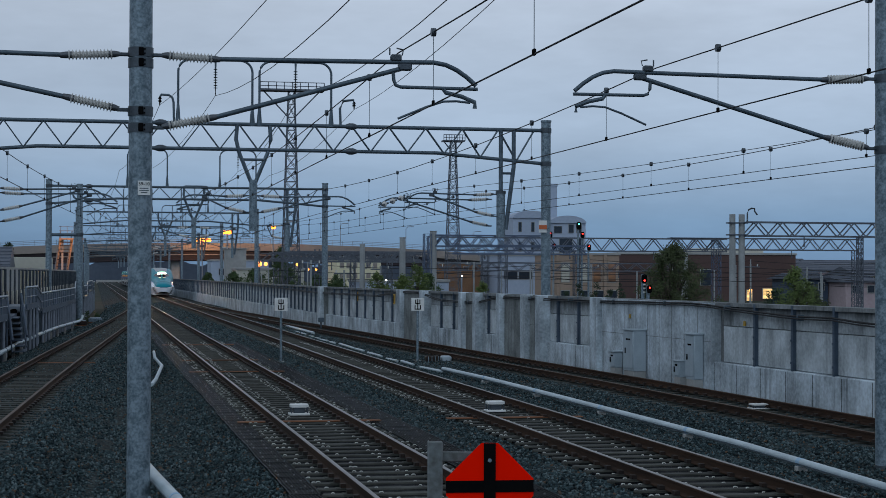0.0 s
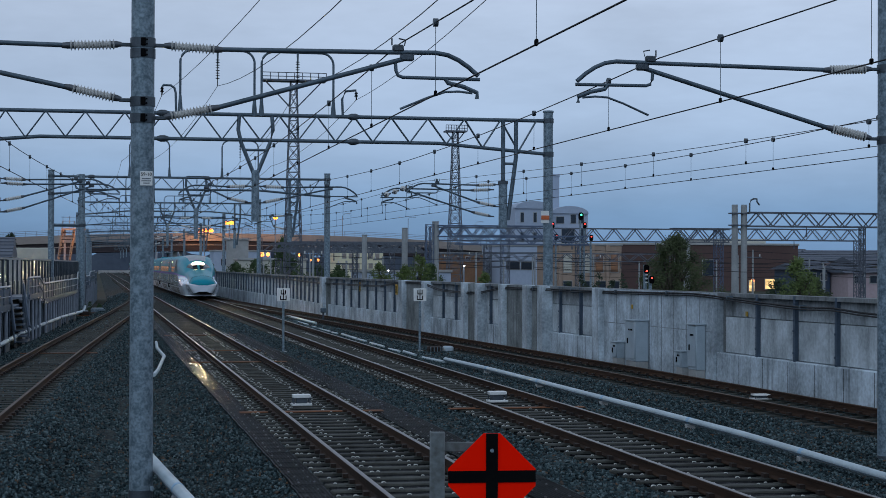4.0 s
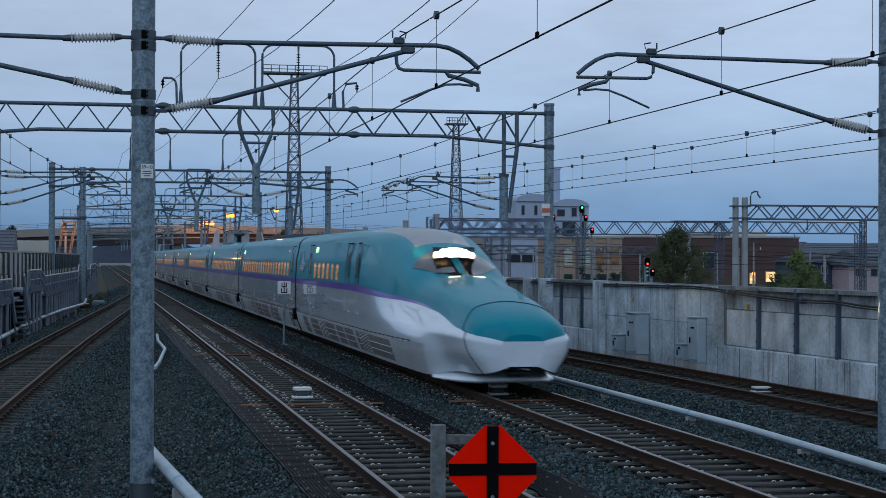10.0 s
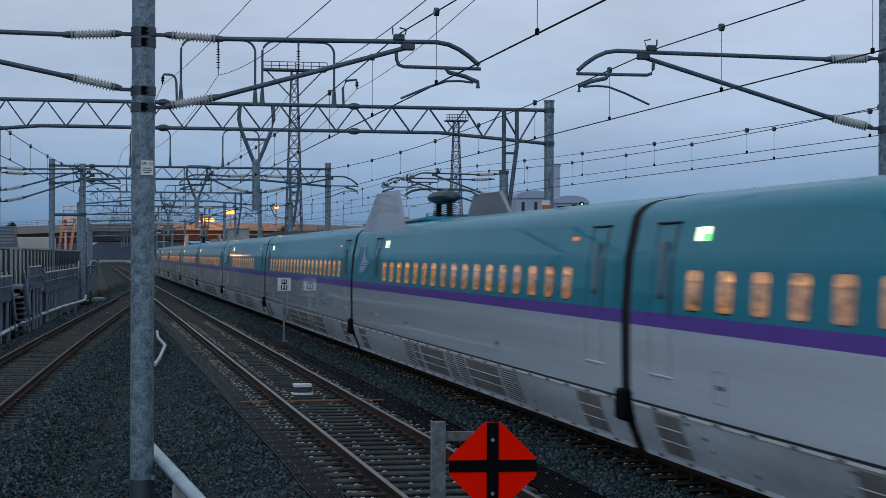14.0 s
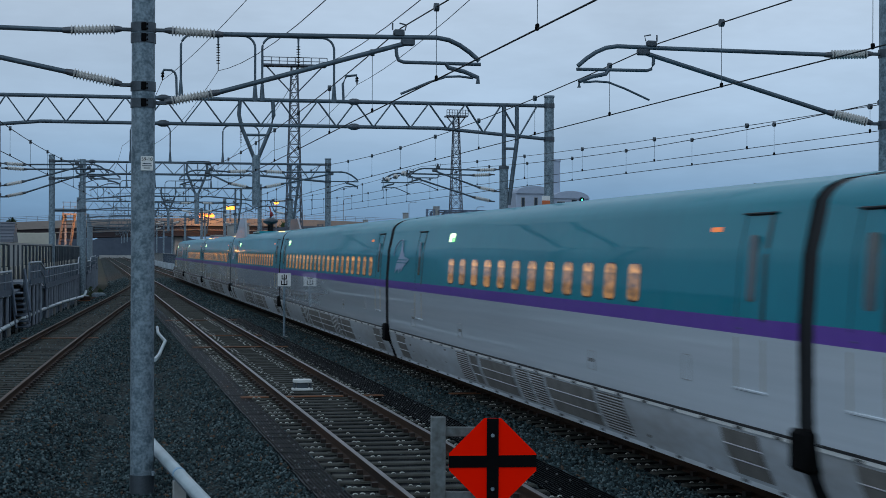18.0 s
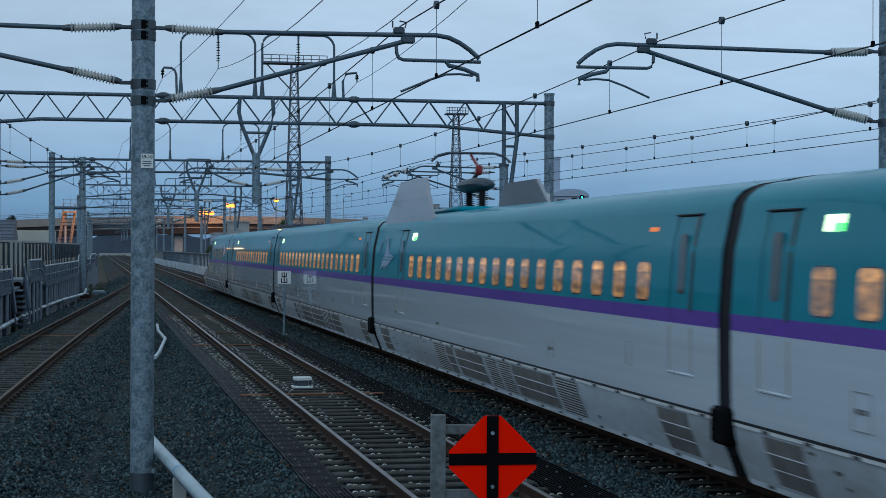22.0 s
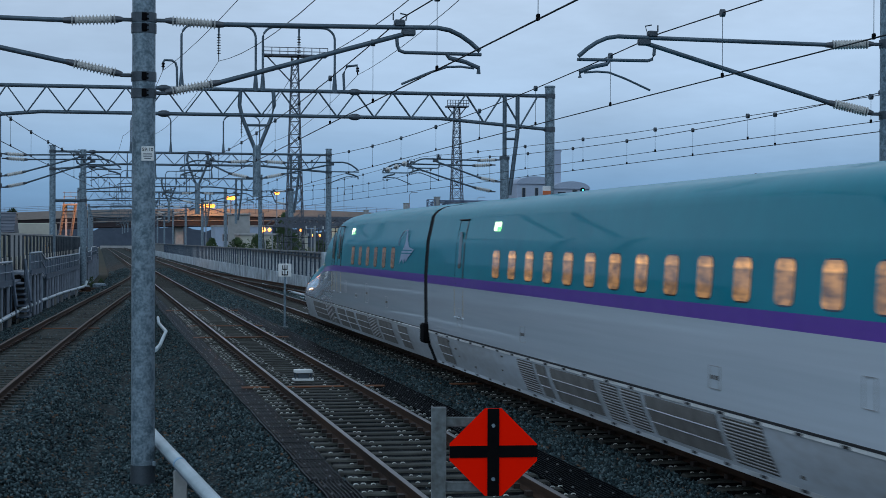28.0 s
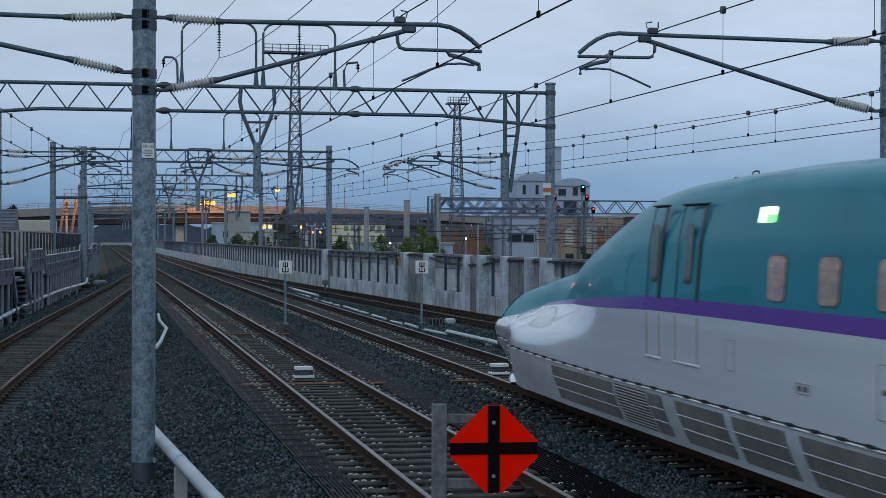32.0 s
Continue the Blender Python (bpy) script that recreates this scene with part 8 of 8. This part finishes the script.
# glow for the painted headlight reflection on the nose, not a lamp
M_LAMPREFLECT = glowing("lamp_reflection_glow", (1.0, 0.85, 0.5), 2.0)
GR_A = [(1.1, 1.0, False), (6.2, 1.7, False), (8.1, 0.55, False), (8.9, 1.1, True), (10.2, 2.6, False), (13.1, 2.6, False), (16.0, 0.9, True), (17.2, 0.7, False), (22.8, 1.0, False)]
GR_B = [(1.2, 1.1, False), (6.0, 1.2, True), (7.4, 2.6, False), (10.2, 0.8, True), (11.2, 0.8, True), (12.3, 2.4, False), (15.0, 0.6, False), (15.8, 1.0, True), (22.6, 1.1, False)]
GR_E = [(6.7, 3.25, False), (10.1, 1.35, True), (11.52, 0.55, False), (12.6, 1.65, False), (14.5, 1.5, False), (16.4, 1.95, False), (18.5, 1.3, True), (20.2, 1.9, False), (23.0, 1.2, False)]
LENGTH = 25.0


def train():
    cars = [(end_car(True, (12.0, 13.8, 22.5), 15.9, 6, 1.04, (21.1,), 24.5, GR_E), -26.5)]
    plans = {
        2: dict(doors=(1.4, 23.6), first=2.65, count=20, pitch=1.04, boards=(22.3,), emblem=None, grilles=GR_A),
        3: dict(doors=(1.5, 20.9), first=2.95, count=17, pitch=1.04, boards=(19.6,), emblem=22.9, grilles=GR_B, panto="down"),
        4: dict(doors=(1.4, 23.6), first=2.65, count=20, pitch=1.04, boards=(22.3,), emblem=None, grilles=GR_A),
        5: dict(doors=(1.5, 20.9), first=5.6, count=12, pitch=1.076, boards=(17.7,), emblem=23.1, grilles=GR_B),
        6: dict(doors=(1.4, 23.6), first=2.65, count=20, pitch=1.04, boards=(22.3,), emblem=None, grilles=GR_A),
        7: dict(doors=(1.5, 20.9), first=2.95, count=17, pitch=1.04, boards=(19.6,), emblem=22.9, grilles=GR_B, panto="up"),
        8: dict(doors=(1.4, 23.6), first=2.65, count=20, pitch=1.04, boards=(22.3,), emblem=None, grilles=GR_A),
        9: dict(doors=(1.5, 21.6), first=3.15, count=14, pitch=1.18, boards=(18.7,), emblem=None, grilles=GR_B),
    }
    for k in range(2, 10):
        cars.append((carriage(**plans[k]), 25.0 * (k - 2)))
    cars.append((end_car(False, (11.7, 12.95), 15.7, 6, 1.30, (15.25,), 24.0, GR_E), 200.0))
    return cars


def joint_y(t):
    """Where the first gangway is at t seconds: the train brakes from 19 m/s to 7 m/s."""
    return 245.03 - 19.5439 * t + 0.0402846 * t ** 2 + 0.00785743 * t ** 3 - 0.00010727 * t ** 4


TRAIN = train()


def motions():
    """The whole train runs towards the station along its track."""
    for car, off in TRAIN:
        walk(car, [(float(t), pose(8.57, joint_y(t) + off, 0)) for t in range(33)])

motions()
